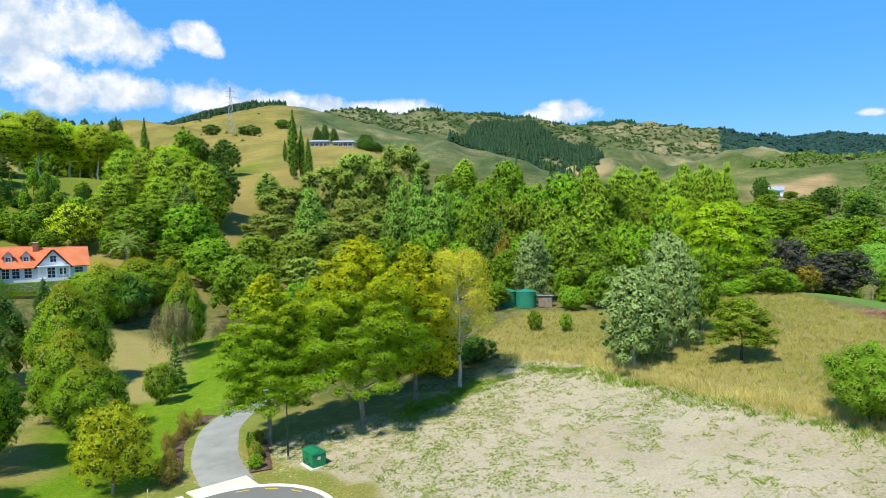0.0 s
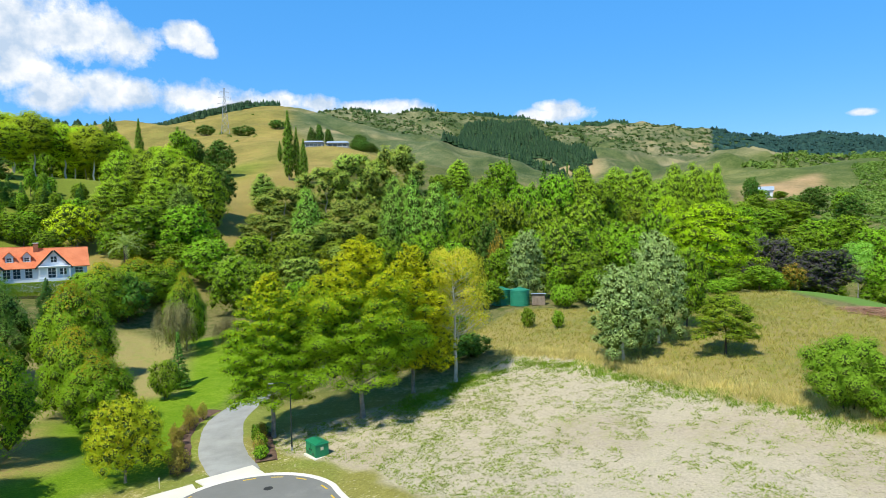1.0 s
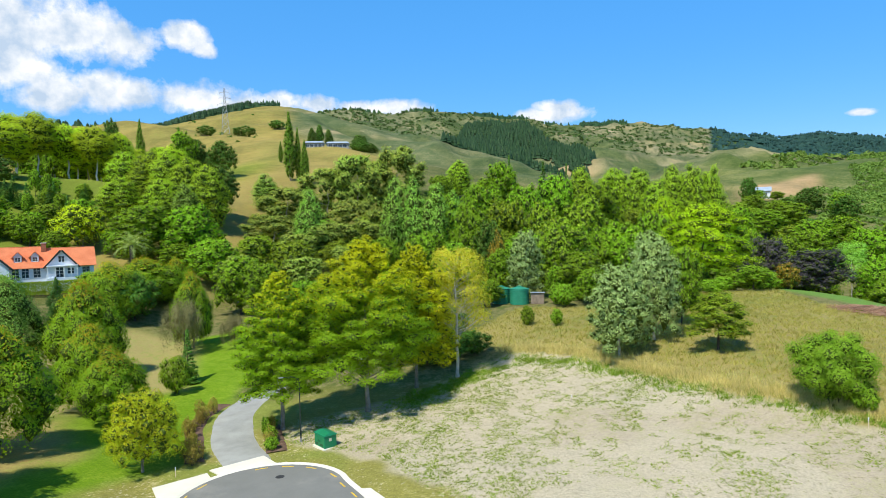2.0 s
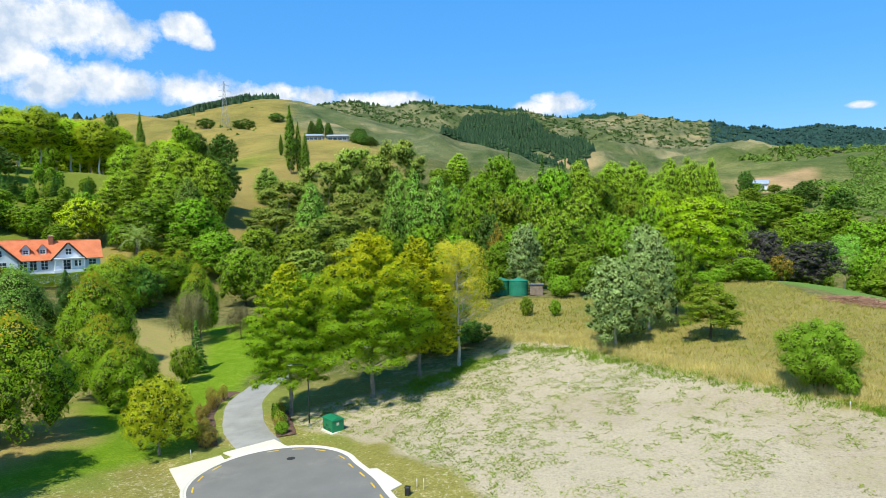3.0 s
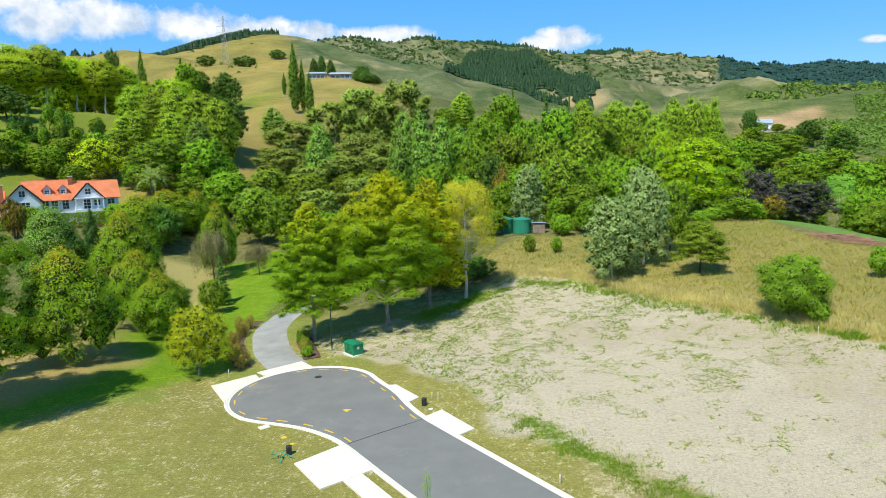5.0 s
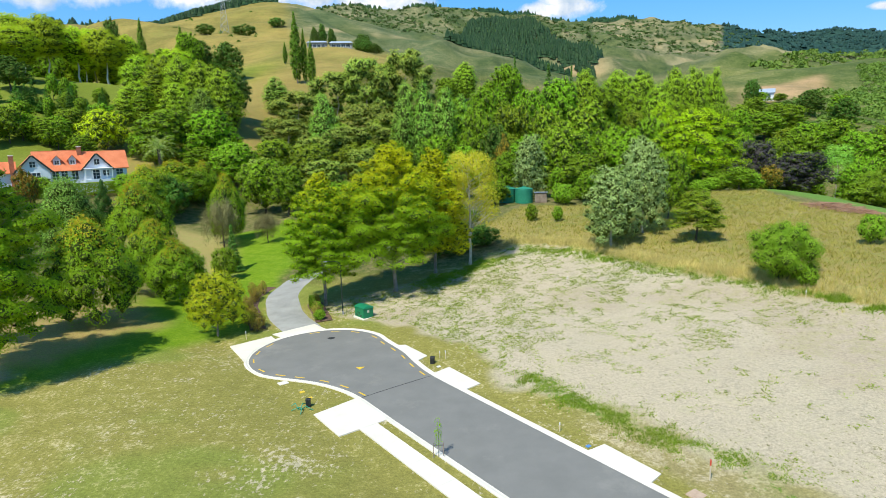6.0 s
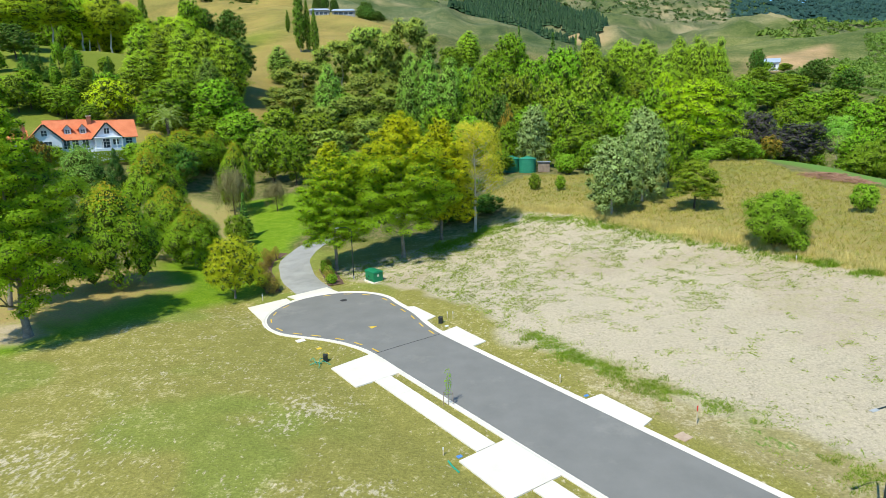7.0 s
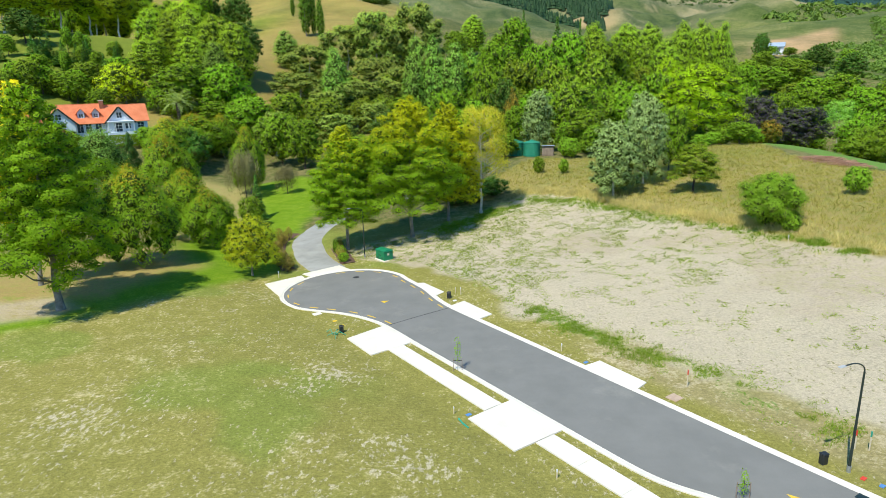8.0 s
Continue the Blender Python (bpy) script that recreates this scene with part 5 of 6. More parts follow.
GREEN_BOX = surface("green_powder_coat", (0.012, 0.20, 0.085), (0.018, 0.25, 0.11), 1.2, 30, 0.42, 0.4, 0.001)
TANK_GREEN = surface("green_tank_plastic", (0.02, 0.22, 0.13), (0.035, 0.28, 0.17), 0.8, 20, 0.55, 0.4, 0.002)
TIMBER = surface("weathered_timber", (0.20, 0.15, 0.11), (0.36, 0.29, 0.23), 1.5, 25, 0.9, 0.1, 0.006)
STAKE = surface("raw_pine_stake", (0.60, 0.50, 0.34), (0.74, 0.64, 0.47), 2, 30, 0.9, 0.1, 0.002)
DARK_STEEL = surface("dark_green_steel", (0.012, 0.022, 0.018), (0.025, 0.04, 0.032), 2, 30, 0.4, 0.5, 0.001)
GREY_METAL = surface("galvanised_steel", (0.36, 0.38, 0.40), (0.50, 0.52, 0.54), 2, 30, 0.45, 0.5, 0.001, 0.6)
BLACK = surface("black_plastic", (0.015, 0.018, 0.018), (0.03, 0.034, 0.034), 2, 30, 0.5, 0.4, 0.001)
RED_PAINT = surface("red_spray_paint", (0.62, 0.05, 0.03), (0.75, 0.10, 0.06), 2, 30, 0.7, 0.2, 0.001)
BLUE_PAINT = surface("blue_plastic_lid", (0.08, 0.22, 0.50), (0.14, 0.32, 0.62), 2, 30, 0.6, 0.3, 0.001)
TEAL = surface("green_pipe_plastic", (0.02, 0.30, 0.20), (0.03, 0.38, 0.26), 2, 30, 0.5, 0.3, 0.001)
SLATE_ROOF = surface("blue_grey_roof", (0.30, 0.38, 0.48), (0.42, 0.49, 0.58), 0.6, 9, 0.6, 0.3, 0.01)
MULCH = surface("bark_mulch", (0.10, 0.06, 0.04), (0.22, 0.14, 0.10), 1.5, 20, 0.95, 0.1, 0.03)


def slope_slab(a, b, c, d, thick):
    """A roof plane with thickness from its four corners."""
    bm = bmesh.new()
    n = (Vector(b) - Vector(a)).cross(Vector(d) - Vector(a)).normalized()
    n = n if n.z > 0 else -n
    top = [bm.verts.new(Vector(p) + n * thick) for p in (a, b, c, d)]
    low = [bm.verts.new(Vector(p)) for p in (a, b, c, d)]
    bm.faces.new(top)
    bm.faces.new(low[::-1])
    for i in range(4):
        j = (i + 1) % 4
        bm.faces.new((top[i], low[i], low[j], top[j]))
    bmesh.ops.recalc_face_normals(bm, faces=bm.faces)
    return bm


def gable_wall(x0, x1, y, z0, zr, thick=0.15):
    bm = bmesh.new()
    v = [bm.verts.new((px, py, pz)) for py in (y, y + thick) for px, pz in ((x0, z0), (x1, z0), ((x0 + x1) / 2, zr))]
    bm.faces.new(v[:3])
    bm.faces.new(v[3:][::-1])
    for i, j in ((0, 1), (1, 2), (2, 0)):
        bm.faces.new((v[i], v[j], v[3 + j], v[3 + i]))
    bmesh.ops.recalc_face_normals(bm, faces=bm.faces)
    return bm


def house_window(parent, x, y, z, w, h, cols=2, rows=2, name="window"):
    """A window in a wall that faces -y: frame bars and panes set back."""
    win = part(name, boxed(x - w / 2, x + w / 2, y - 0.005, y + 0.03, z, z + h), GLASS, parent, "dark pane behind white bars")
    for sx in (-1, 1):
        part("frame", boxed(x + sx * w / 2 - 0.07, x + sx * w / 2 + 0.07, y - 0.06, y - 0.006, z - 0.07, z + h + 0.07), WHITE, win)
    for zz in (z, z + h):
        part("frame", boxed(x - w / 2 + 0.07, x + w / 2 - 0.07, y - 0.06, y - 0.006, zz - 0.07, zz + 0.07), WHITE, win)
    for i in range(1, cols):
        xx = x - w / 2 + w * i / cols
        part("glazing_bar", boxed(xx - 0.035, xx + 0.035, y - 0.05, y - 0.006, z + 0.07, z + h - 0.07), WHITE, win)
    for i in range(1, rows):
        zz = z + h * i / rows
        part("glazing_bar", boxed(x - w / 2 + 0.07, x + w / 2 - 0.07, y - 0.045, y - 0.006, zz - 0.03, zz + 0.03), WHITE, win)
    return win


def front_gable(e, x0, x1, yf, yb, eave, ridge, over=0.45):
    """A wing with its gable to the front."""
    xc = (x0 + x1) / 2
    k = (ridge - eave) / (xc - x0)
    part("wall", gable_wall(x0, x1, yf, eave, ridge), BLUE_WALL, e)
    for s, xe in ((-1, x0), (1, x1)):
        xo = xe + s * over
        zo = eave - k * over
        part("roof", slope_slab((xo, yf - over, zo), (xc, yf - over, ridge), (xc, yb, ridge), (xo, yb, zo), 0.16), TERRACOTTA, e)
        part("bargeboard", slope_slab((xo, yf - over - 0.07, zo - 0.16), (xc, yf - over - 0.07, ridge - 0.16), (xc, yf - over - 0.005, ridge - 0.16), (xo, yf - over - 0.005, zo - 0.16), 0.30), DARK_STEEL, e)


def villa(x, y, z, turn):
    e = thing("house", x, y, z, turn, "pale blue weatherboard villa with an orange tile roof", "house")
    ev, rg = 2.55, 5.6
    rg2 = rg + 0.35
    # walls
    part("wall", boxed(-8.2, 0, -3.0, 3.0, -2.5, ev), BLUE_WALL, e)
    part("wall", boxed(-16.4, -8.2, -2.8, 3.4, -2.5, ev), BLUE_WALL, e)
    part("wall", boxed(-19.9, -14.1, -4.6, -2.801, -2.5, ev), BLUE_WALL, e)
    part("wall", boxed(-19.9, -16.401, -2.8, 3.0, -2.5, ev), BLUE_WALL, e)
    part("wall", boxed(-8.1, -3.1, -4.1, -3.001, -2.5, ev), BLUE_WALL, e)
    bm = bmesh.new()
    v = [bm.verts.new((px, py, pz)) for px in (-0.15, -0.001) for py, pz in ((-3.0, ev), (3.0, ev), (0, rg))]
    bm.faces.new(v[:3])
    bm.faces.new(v[3:][::-1])
    for i, j in ((0, 1), (1, 2), (2, 0)):
        bm.faces.new((v[i], v[j], v[3 + j], v[3 + i]))
    bmesh.ops.recalc_face_normals(bm, faces=bm.faces)
    part("wall", bm, BLUE_WALL, e)
    # roofs
    k = (rg - ev) / 3.0
    for s in (-1, 1):
        part("roof", slope_slab((-8.5, s * 3.45, ev - 0.45 * k), (0.45, s * 3.45, ev - 0.45 * k), (0.45, 0, rg), (-8.5, 0, rg), 0.16), TERRACOTTA, e)
    k2 = (rg2 - ev) / 3.1
    for s in (-1, 1):
        part("roof", slope_slab((-17.0, 0.3 + s * 3.6, ev - 0.5 * k2), (-8.25, 0.3 + s * 3.6, ev - 0.5 * k2), (-8.25, 0.3, rg2), (-17.0, 0.3, rg2), 0.16), TERRACOTTA, e)
    part("ridge_cap", boxed(-17.0, -8.25, 0.18, 0.42, rg2 + 0.1, rg2 + 0.24, 0.04), TERRACOTTA, e)
    part("ridge_cap", boxed(-8.2, 0.45, -0.12, 0.12, rg + 0.1, rg + 0.24, 0.04), TERRACOTTA, e)
    front_gable(e, -19.9, -14.1, -4.6, 0.3, ev, rg - 0.1)
    front_gable(e, -8.1, -3.1, -4.1, 0.0, ev, rg - 0.2)
    # dormers
    for dx in (-12.7, -9.9):
        d = part("dormer", boxed(dx - 0.65, dx + 0.65, -2.3, -0.4, ev + 0.7, ev + 1.75), BLUE_WALL, e)
        part("gable", gable_wall(dx - 0.8, dx + 0.8, -2.35, ev + 1.75, ev + 2.65, 0.1), BLUE_WALL, d)
        for s in (-1, 1):
            part("roof", slope_slab((dx + s * 1.0, -2.6, ev + 1.5), (dx, -2.6, ev + 2.65), (dx, 0.1, ev + 2.65), (dx + s * 1.0, -0.4, ev + 1.5), 0.12), TERRACOTTA, d)
        house_window(d, dx, -2.305, ev + 0.8, 0.9, 0.85)
    # gable and ground-floor windows
    house_window(e, -17.0, -4.605, ev + 0.55, 1.1, 1.25)
    house_window(e, -5.6, -4.105, ev + 0.5, 1.1, 1.25)
    house_window(e, -17.3, -4.605, 0.75, 3.0, 1.35, 4, 2)
    for wx in (-13.2, -11.6, -9.7):
        house_window(e, wx, -2.805, 0.2, 1.25, 2.0, 2, 3, "french_door")
    house_window(e, -1.4, -3.005, 0.8, 1.4, 1.2)
    # porch with white posts
    part("porch_roof", boxed(-8.2, -2.9, -5.7, -4.101, 2.3, 2.47, 0.03), WHITE, e)
    part("porch_floor", boxed(-8.2, -2.9, -5.7, -4.101, -2.5, 0.12), BLUE_WALL, e)
    for px in (-8.0, -6.7, -5.3, -4.1, -3.05):
        part("post", boxed(px - 0.09, px + 0.09, -5.6, -5.42, 0.12, 2.3), WHITE, e)
    house_window(e, -6.0, -4.105, 0.12, 1.6, 2.0, 2, 3, "french_door")
    house_window(e, -4.1, -4.105, 0.7, 1.2, 1.25)
    for px in (-7.35, -3.6):
        part("balustrade", boxed(px - 0.55, px + 0.55, -5.55, -5.47, 0.75, 0.84), WHITE, e)
    # chimneys
    for cx, cy, top in ((-8.4, -0.4, rg2 + 0.8), (-20.5, -2.6, rg - 0.1)):
        c = part("chimney", boxed(cx - 0.42, cx + 0.42, cy - 0.35, cy + 0.35, -1 if cx < -20 else ev, top), BRICK, e)
        part("chimney_cap", boxed(cx - 0.5, cx + 0.5, cy - 0.43, cy + 0.43, top, top + 0.14), CONCRETE, c)
    # lower lean-to at the far end
    part("wall", boxed(-24, -19.901, -2.0, 2.6, -2.5, 2.2), BLUE_WALL, e)
    for s in (-1, 1):
        part("roof", slope_slab((-24.3, 0.2 + s * 2.7, 2.0), (-19.8, 0.2 + s * 2.7, 2.0), (-19.8, 0.2, 4.2), (-24.3, 0.2, 4.2), 0.15), TERRACOTTA, e)
    return e


villa(-76.2, 122.2, 9.2, 34.8)


def hedge_at(x, y, length, turn, h, w, label, z=None):
    e = thing("hedge", x, y, z, turn, label, "hedge")
    g = np.random.default_rng(int(abs(x * 10)))
    n = int(length * h * 260)
    p = np.stack([g.uniform(-length / 2, length / 2, n), g.uniform(-w / 2, w / 2, n), g.uniform(-0.4, h, n)], 1)
    face = g.integers(0, 3, n)
    p[face == 0, 2] = h + 0.05 * g.normal(size=(face == 0).sum())
    p[face > 0, 1] = np.sign(p[face > 0, 1]) * w / 2 + 0.06 * g.normal(size=(face > 0).sum())
    nrm = g.normal(size=(n, 3)) * 0.6 + np.where(face[:, None] == 0, [[0, 0, 1.0]], np.stack([0 * p[:, 0], np.sign(p[:, 1]), 0 * p[:, 0]], 1))
    nrm /= np.linalg.norm(nrm, axis=1, keepdims=True)
    a = np.cross(nrm, g.normal(size=(n, 3)))
    a /= np.linalg.norm(a, axis=1, keepdims=True)
    b2 = np.cross(nrm, a)
    v = np.stack([p - a * 0.12, p + b2 * 0.08, p + a * 0.12, p - b2 * 0.08], 1).reshape(-1, 3)
    part("foliage", mesh_np("foliage", v, np.arange(n * 4).reshape(-1, 4), SHRUB_LEAF), None, e)
    return e


hedge_at(-83.5, 108.0, 22, 34.8, 1.9, 1.6, "clipped green garden hedge before the villa", 6.9)


def palm_at(x, y, h):
    e = thing("palm", x, y, None, 0, "date palm with arching grey-green fronds", "palm")
    paths = [[(0, 0, -0.2, 0.42), (0.03, 0, h * 0.3, 0.36), (-0.03, 0.02, h * 0.62, 0.40)]]
    tv, tf = tube_net(paths)
    part("trunk", mesh_np("trunk", tv, tf, DARK_BARK, True), None, e)
    rng = random.Random(3)
    frond_leaf = leaf_mat("palm_frond", (0.13, 0.145, 0.10), (0.21, 0.215, 0.15), (0.30, 0.28, 0.22), 0.2, alike=True)
    for i in range(34):
        a, up = i * 2.4, 1.25 - 1.5 * (i / 34)
        verts, faces = [], []
        last = Vector((0, 0, h * 0.62))
        ln = 4.9 * rng.uniform(0.85, 1.1)
        for k in range(14):
            f = k / 13
            el = up - 1.5 * f * f
            step = ln / 13
            d = Vector((math.cos(a) * math.cos(el), math.sin(a) * math.cos(el), math.sin(el)))
            p = last + d * step
            side = Vector((-math.sin(a), math.cos(a), 0))
            w = 0.62 * math.sin(math.pi * min(0.97, 0.2 + 0.75 * f))
            for s in (-1, 1):
                b0 = len(verts)
                tip = p + side * s * w + d * 0.25 - Vector((0, 0, 0.18 * w))
                verts += [tuple(last), tuple(last + d * 0.16), tuple(tip), tuple(tip - d * 0.05)]
                faces.append((b0, b0 + 1, b0 + 2, b0 + 3))
            last = p
        part("frond", mesh_np("frond", verts, faces, frond_leaf), None, e)
    return e


palm_at(-70.0, 126.0, 14.2)


def hill_house(x, y, z, turn):
    e = thing("house", x, y, z, turn, "long low modern house with a blue-grey roof on the hill", "house")
    for x0, x1, h, y0 in ((-16, -2, 3.4, -4), (-1, 15, 3.0, -3)):
        part("wall", boxed(x0 + 0.6, x1 - 0.6, y0, 4.5, -3, h), surface("house_wall", (0.30, 0.29, 0.27), (0.4, 0.39, 0.36), 1, 10), e)
        part("roof", slope_slab((x0, y0 - 1, h), (x1, y0 - 1, h), (x1 - 1.5, 0.5, h + 1.6), (x0 + 1.5, 0.5, h + 1.6), 0.2), SLATE_ROOF, e)
        part("roof", slope_slab((x0, 5.4, h), (x1, 5.4, h), (x1 - 1.5, 0.5, h + 1.6), (x0 + 1.5, 0.5, h + 1.6), 0.2), SLATE_ROOF, e)
        n = 4
        for i in range(n):
            wx = x0 + 1.5 + (x1 - x0 - 3) * (i + 0.5) / n
            house_window(e, wx, y0 - 0.005, 0.6, (x1 - x0) / n - 1.2, 1.9, 2, 1)
    return e


for hx, hy, hh in ((-106, 446, 13), (-101, 448, 16), (-95, 450, 14)):
    plant("darkwood", hx, hy, hh, 3.4)
for hx, hy, hh in ((-68, 430, 9), (-62, 428, 8), (-72, 440, 12)):
    plant("darkwood", hx, hy, hh, 6)
hill_house(-93.0, 436.0, float(land_z(-93.0, 432.0)) + 0.6, 8)


def white_house(x, y):
    e = thing("house", x, y, float(land_z(x, y)), -25, "small white house among trees below the scrub hill", "house")
    part("wall", boxed(-5, 5, -3.5, 3.5, -2, 3.0), WHITE, e)
    for s in (-1, 1):
        part("roof", slope_slab((-5.5, s * 4.1, 2.8), (5.5, s * 4.1, 2.8), (5.5, 0, 4.8), (-5.5, 0, 4.8), 0.15), SLATE_ROOF, e)
    for wx in (-3, 0, 3):
        house_window(e, wx, -3.505, 0.8, 1.5, 1.4)
    return e


white_house(137.0, 297.0)
plant("wood", 131.0, 284.0, 5.5, 4.2)
plant("darkwood", 125.0, 280.0, 12.0, 4.4)
plant("wood", 139.0, 283.0, 4.2, 3.6)


def pylon(x, y, h, turn, label="lattice steel power pylon on the hill"):
    e = thing("pylon", x, y, float(land_z(x, y)) - 0.5, turn, label, "pylon")
    w0, w1 = h * 0.085, h * 0.014
    t = h * 0.0032
    def corner(k, f):
        w = w0 + (w1 - w0) * min(1, f * 1.15)
        return Vector(((-1, 1, 1, -1)[k] * w, (-1, -1, 1, 1)[k] * w, h * f))
    for k in range(4):
        part("leg", rods([corner(k, 0), corner(k, 0.87), corner(k, 1.0)], t, 5), GREY_METAL, e)
    lv = [0, 0.16, 0.30, 0.42, 0.53, 0.63, 0.72, 0.8, 0.87, 0.94, 1.0]
    for k in range(4):
        bm = bmesh.new()
        for a, b2 in zip(lv, lv[1:]):
            rod(bm, corner(k, a), corner((k + 1) % 4, b2), t * 0.6, None, 4)
            rod(bm, corner((k + 1) % 4, a), corner(k, b2), t * 0.6, None, 4)
            rod(bm, corner(k, b2), corner((k + 1) % 4, b2), t * 0.6, None, 4)
        part("bracing", bm, GREY_METAL, e)
    for f, wd in ((0.66, 0.15), (0.79, 0.13), (0.91, 0.10)):
        bm = bmesh.new()
        for s in (-1, 1):
            tip = Vector((s * h * wd, 0, h * f))
            for k in range(4):
                c = corner(k, f + (0.03 if k > 1 else 0))
                if (c.x > 0) == (s > 0):
                    rod(bm, c, tip, t * 0.7, None, 4)
            rod(bm, tip, tip - Vector((0, 0, h * 0.035)), t * 0.8, None, 5)
        part("cross_arm", bm, GREY_METAL, e)
    return e


pylon(-226, 604, 44, 20)
pylon(317, 575, 13, 0)
pylon(484, 758, 20, 35)


def h_poles(x, y):
    e = thing("power_pole", x, y, float(land_z(x, y)) - 0.5, 10, "grey timber transmission poles with a crossbar", "power pole")
    for px in (-7, 0, 7):
        part("pole", rod(bmesh.new(), (px, 0, 0), (px, 0, 14), 0.3, 0.22, 7), GREY_METAL, e)
    part("crossbar", boxed(-9.5, 9.5, -0.25, 0.25, 12.2, 12.7), GREY_METAL, e)


h_poles(465, 746)

# ---- water tanks and pump shed at the back of the paddock ----
def water_tank(x, y, r, h, label):
    e = thing("water_tank", x, y, None, 0, label, "water tank", "rainwater tanks")
    bm = bmesh.new()
    bmesh.ops.create_cone(bm, cap_ends=True, segments=40, radius1=r, radius2=r * 0.985, depth=h, matrix=Matrix.Translation((0, 0, h / 2)))
    part("body", bm, TANK_GREEN, e)
    bm = bmesh.new()
    bmesh.ops.create_cone(bm, cap_ends=True, segments=40, radius1=r * 1.02, radius2=r * 0.22, depth=r * 0.22, matrix=Matrix.Translation((0, 0, h + r * 0.11 + 0.003)))
    part("roof", bm, TANK_GREEN, e)
    for zz in np.linspace(0.35, h - 0.25, 6):
        bm = bmesh.new()
        bmesh.ops.create_cone(bm, cap_ends=True, segments=40, radius1=r * 1.012, radius2=r * 1.012, depth=0.07, matrix=Matrix.Translation((0, 0, zz)))
        part("band", bm, TANK_GREEN, e)
    bm = bmesh.new()
    bmesh.ops.create_cone(bm, cap_ends=True, segments=20, radius1=r * 0.2, radius2=r * 0.2, depth=0.14, matrix=Matrix.Translation((0, 0, h + r * 0.22 + 0.05)))
    part("lid", bm, TANK_GREEN, e)


water_tank(8.7, 96.5, 1.55, 2.45, "round dark green plastic water tank")
water_tank(5.9, 98.5, 1.55, 2.45, "round dark green plastic water tank half hidden by leaves")
shed = thing("shed", 11.6, 96.0, None, -8, "small weathered timber pump shed", "shed")
for i in range(8):
    part("board", boxed(-1.0 + i * 0.25 + 0.006, -0.75 + i * 0.25 - 0.006, -0.9, -0.86, 0, 1.7), TIMBER, shed)
for sx in (-1, 1):
    part("side_wall", boxed(sx * 1.0 - 0.02, sx * 1.0 + 0.02, -0.858, 0.9, 0, 1.7), TIMBER, shed)
part("back_wall", boxed(-0.98, 0.98, 0.86, 0.9, 0, 1.6), TIMBER, shed)
part("roof", slope_slab((-1.2, -1.1, 1.78), (1.2, -1.1, 1.78), (1.2, 1.1, 1.62), (-1.2, 1.1, 1.62), 0.06), SLATE_ROOF, shed)

# ---- street fixtures ----
def transformer(x, y, turn):
    e = thing("transformer", x, y, None, turn, "green steel kiosk transformer on a concrete pad", "transformer")
    part("pad", boxed(-0.95, 0.95, -0.75, 0.75, -0.2, 0.10, 0.02), CONCRETE, e)
    part("body", boxed(-0.82, 0.82, -0.58, 0.58, 0.101, 1.12, 0.02), GREEN_BOX, e)
    bm = bmesh.new()
    v = [bm.verts.new(p) for p in ((-0.88, -0.64, 1.121), (0.88, -0.64, 1.121), (0.88, 0.64, 1.121), (-0.88, 0.64, 1.121), (-0.84, -0.6, 1.19), (0.84, -0.6, 1.19), (0.84, 0.6, 1.19), (-0.84, 0.6, 1.19), (-0.8, 0, 1.33), (0.8, 0, 1.33))]
    for f in ((0, 1, 5, 4), (1, 2, 6, 5), (2, 3, 7, 6), (3, 0, 4, 7), (4, 5, 9, 8), (6, 7, 8, 9), (5, 6, 9), (7, 4, 8), (3, 2, 1, 0)):
        bm.faces.new([v[i] for i in f])
    bmesh.ops.recalc_face_normals(bm, faces=bm.faces)
    part("lid", bm, GREEN_BOX, e)
    for sx in (-0.4, 0.4):
        d = part("door", boxed(sx - 0.37, sx + 0.37, -0.615, -0.581, 0.16, 1.06, 0.008), GREEN_BOX, e)
        part("handle", boxed(sx - 0.03 - 0.25 * (1 if sx < 0 else -1) * -1, sx + 0.03 - 0.25 * (1 if sx < 0 else -1) * -1, -0.65, -0.616, 0.55, 0.72), DARK_STEEL, d)
        for zz in (0.25, 0.32, 0.39):
            part("vent", boxed(sx - 0.2, sx + 0.2, -0.632, -0.616, zz, zz + 0.03), DARK_STEEL, d)
    part("notice", boxed(0.821, 0.829, -0.16, 0.1, 0.65, 0.9), surface("pale_notice", (0.55, 0.6, 0.4), (0.7, 0.72, 0.5)), e)
    return e


transformer(-12.0, 46.6, -48)


def street_lamp(x, y, z, turn):
    e = thing("street_lamp", x, y, z, turn, "dark steel street lamp with a curved arm", "street lamp", "lamps of the lane")
    part("base", rod(bmesh.new(), (0, 0, -0.1), (0, 0, 0.35), 0.10, 0.10, 12), GREY_METAL, e)
    part("pole", rod(bmesh.new(), (0, 0, 0.35), (0, 0, 5.3), 0.07, 0.045, 12), DARK_STEEL, e)
    arc = [(-1.0 + 1.0 * math.cos(a) * 1.0, 0, 5.3 + 0.55 * math.sin(a)) for a in np.linspace(0, 1.45, 8)] + [(-1.35, 0, 5.84)]
    part("arm", rods(arc, 0.034, 8), DARK_STEEL, e)
    head = boxed(-1.74, -1.34, -0.09, 0.09, 5.80, 5.86, 0.025)
    part("lantern", head, surface("pale_lantern_shell", (0.36, 0.38, 0.38), (0.46, 0.48, 0.48), 3, 30, 0.4, 0.3, 0), e)
    return e


street_lamp(16.0, 5.55, None, 24)
street_lamp(-14.5, 48.1, None, 24)


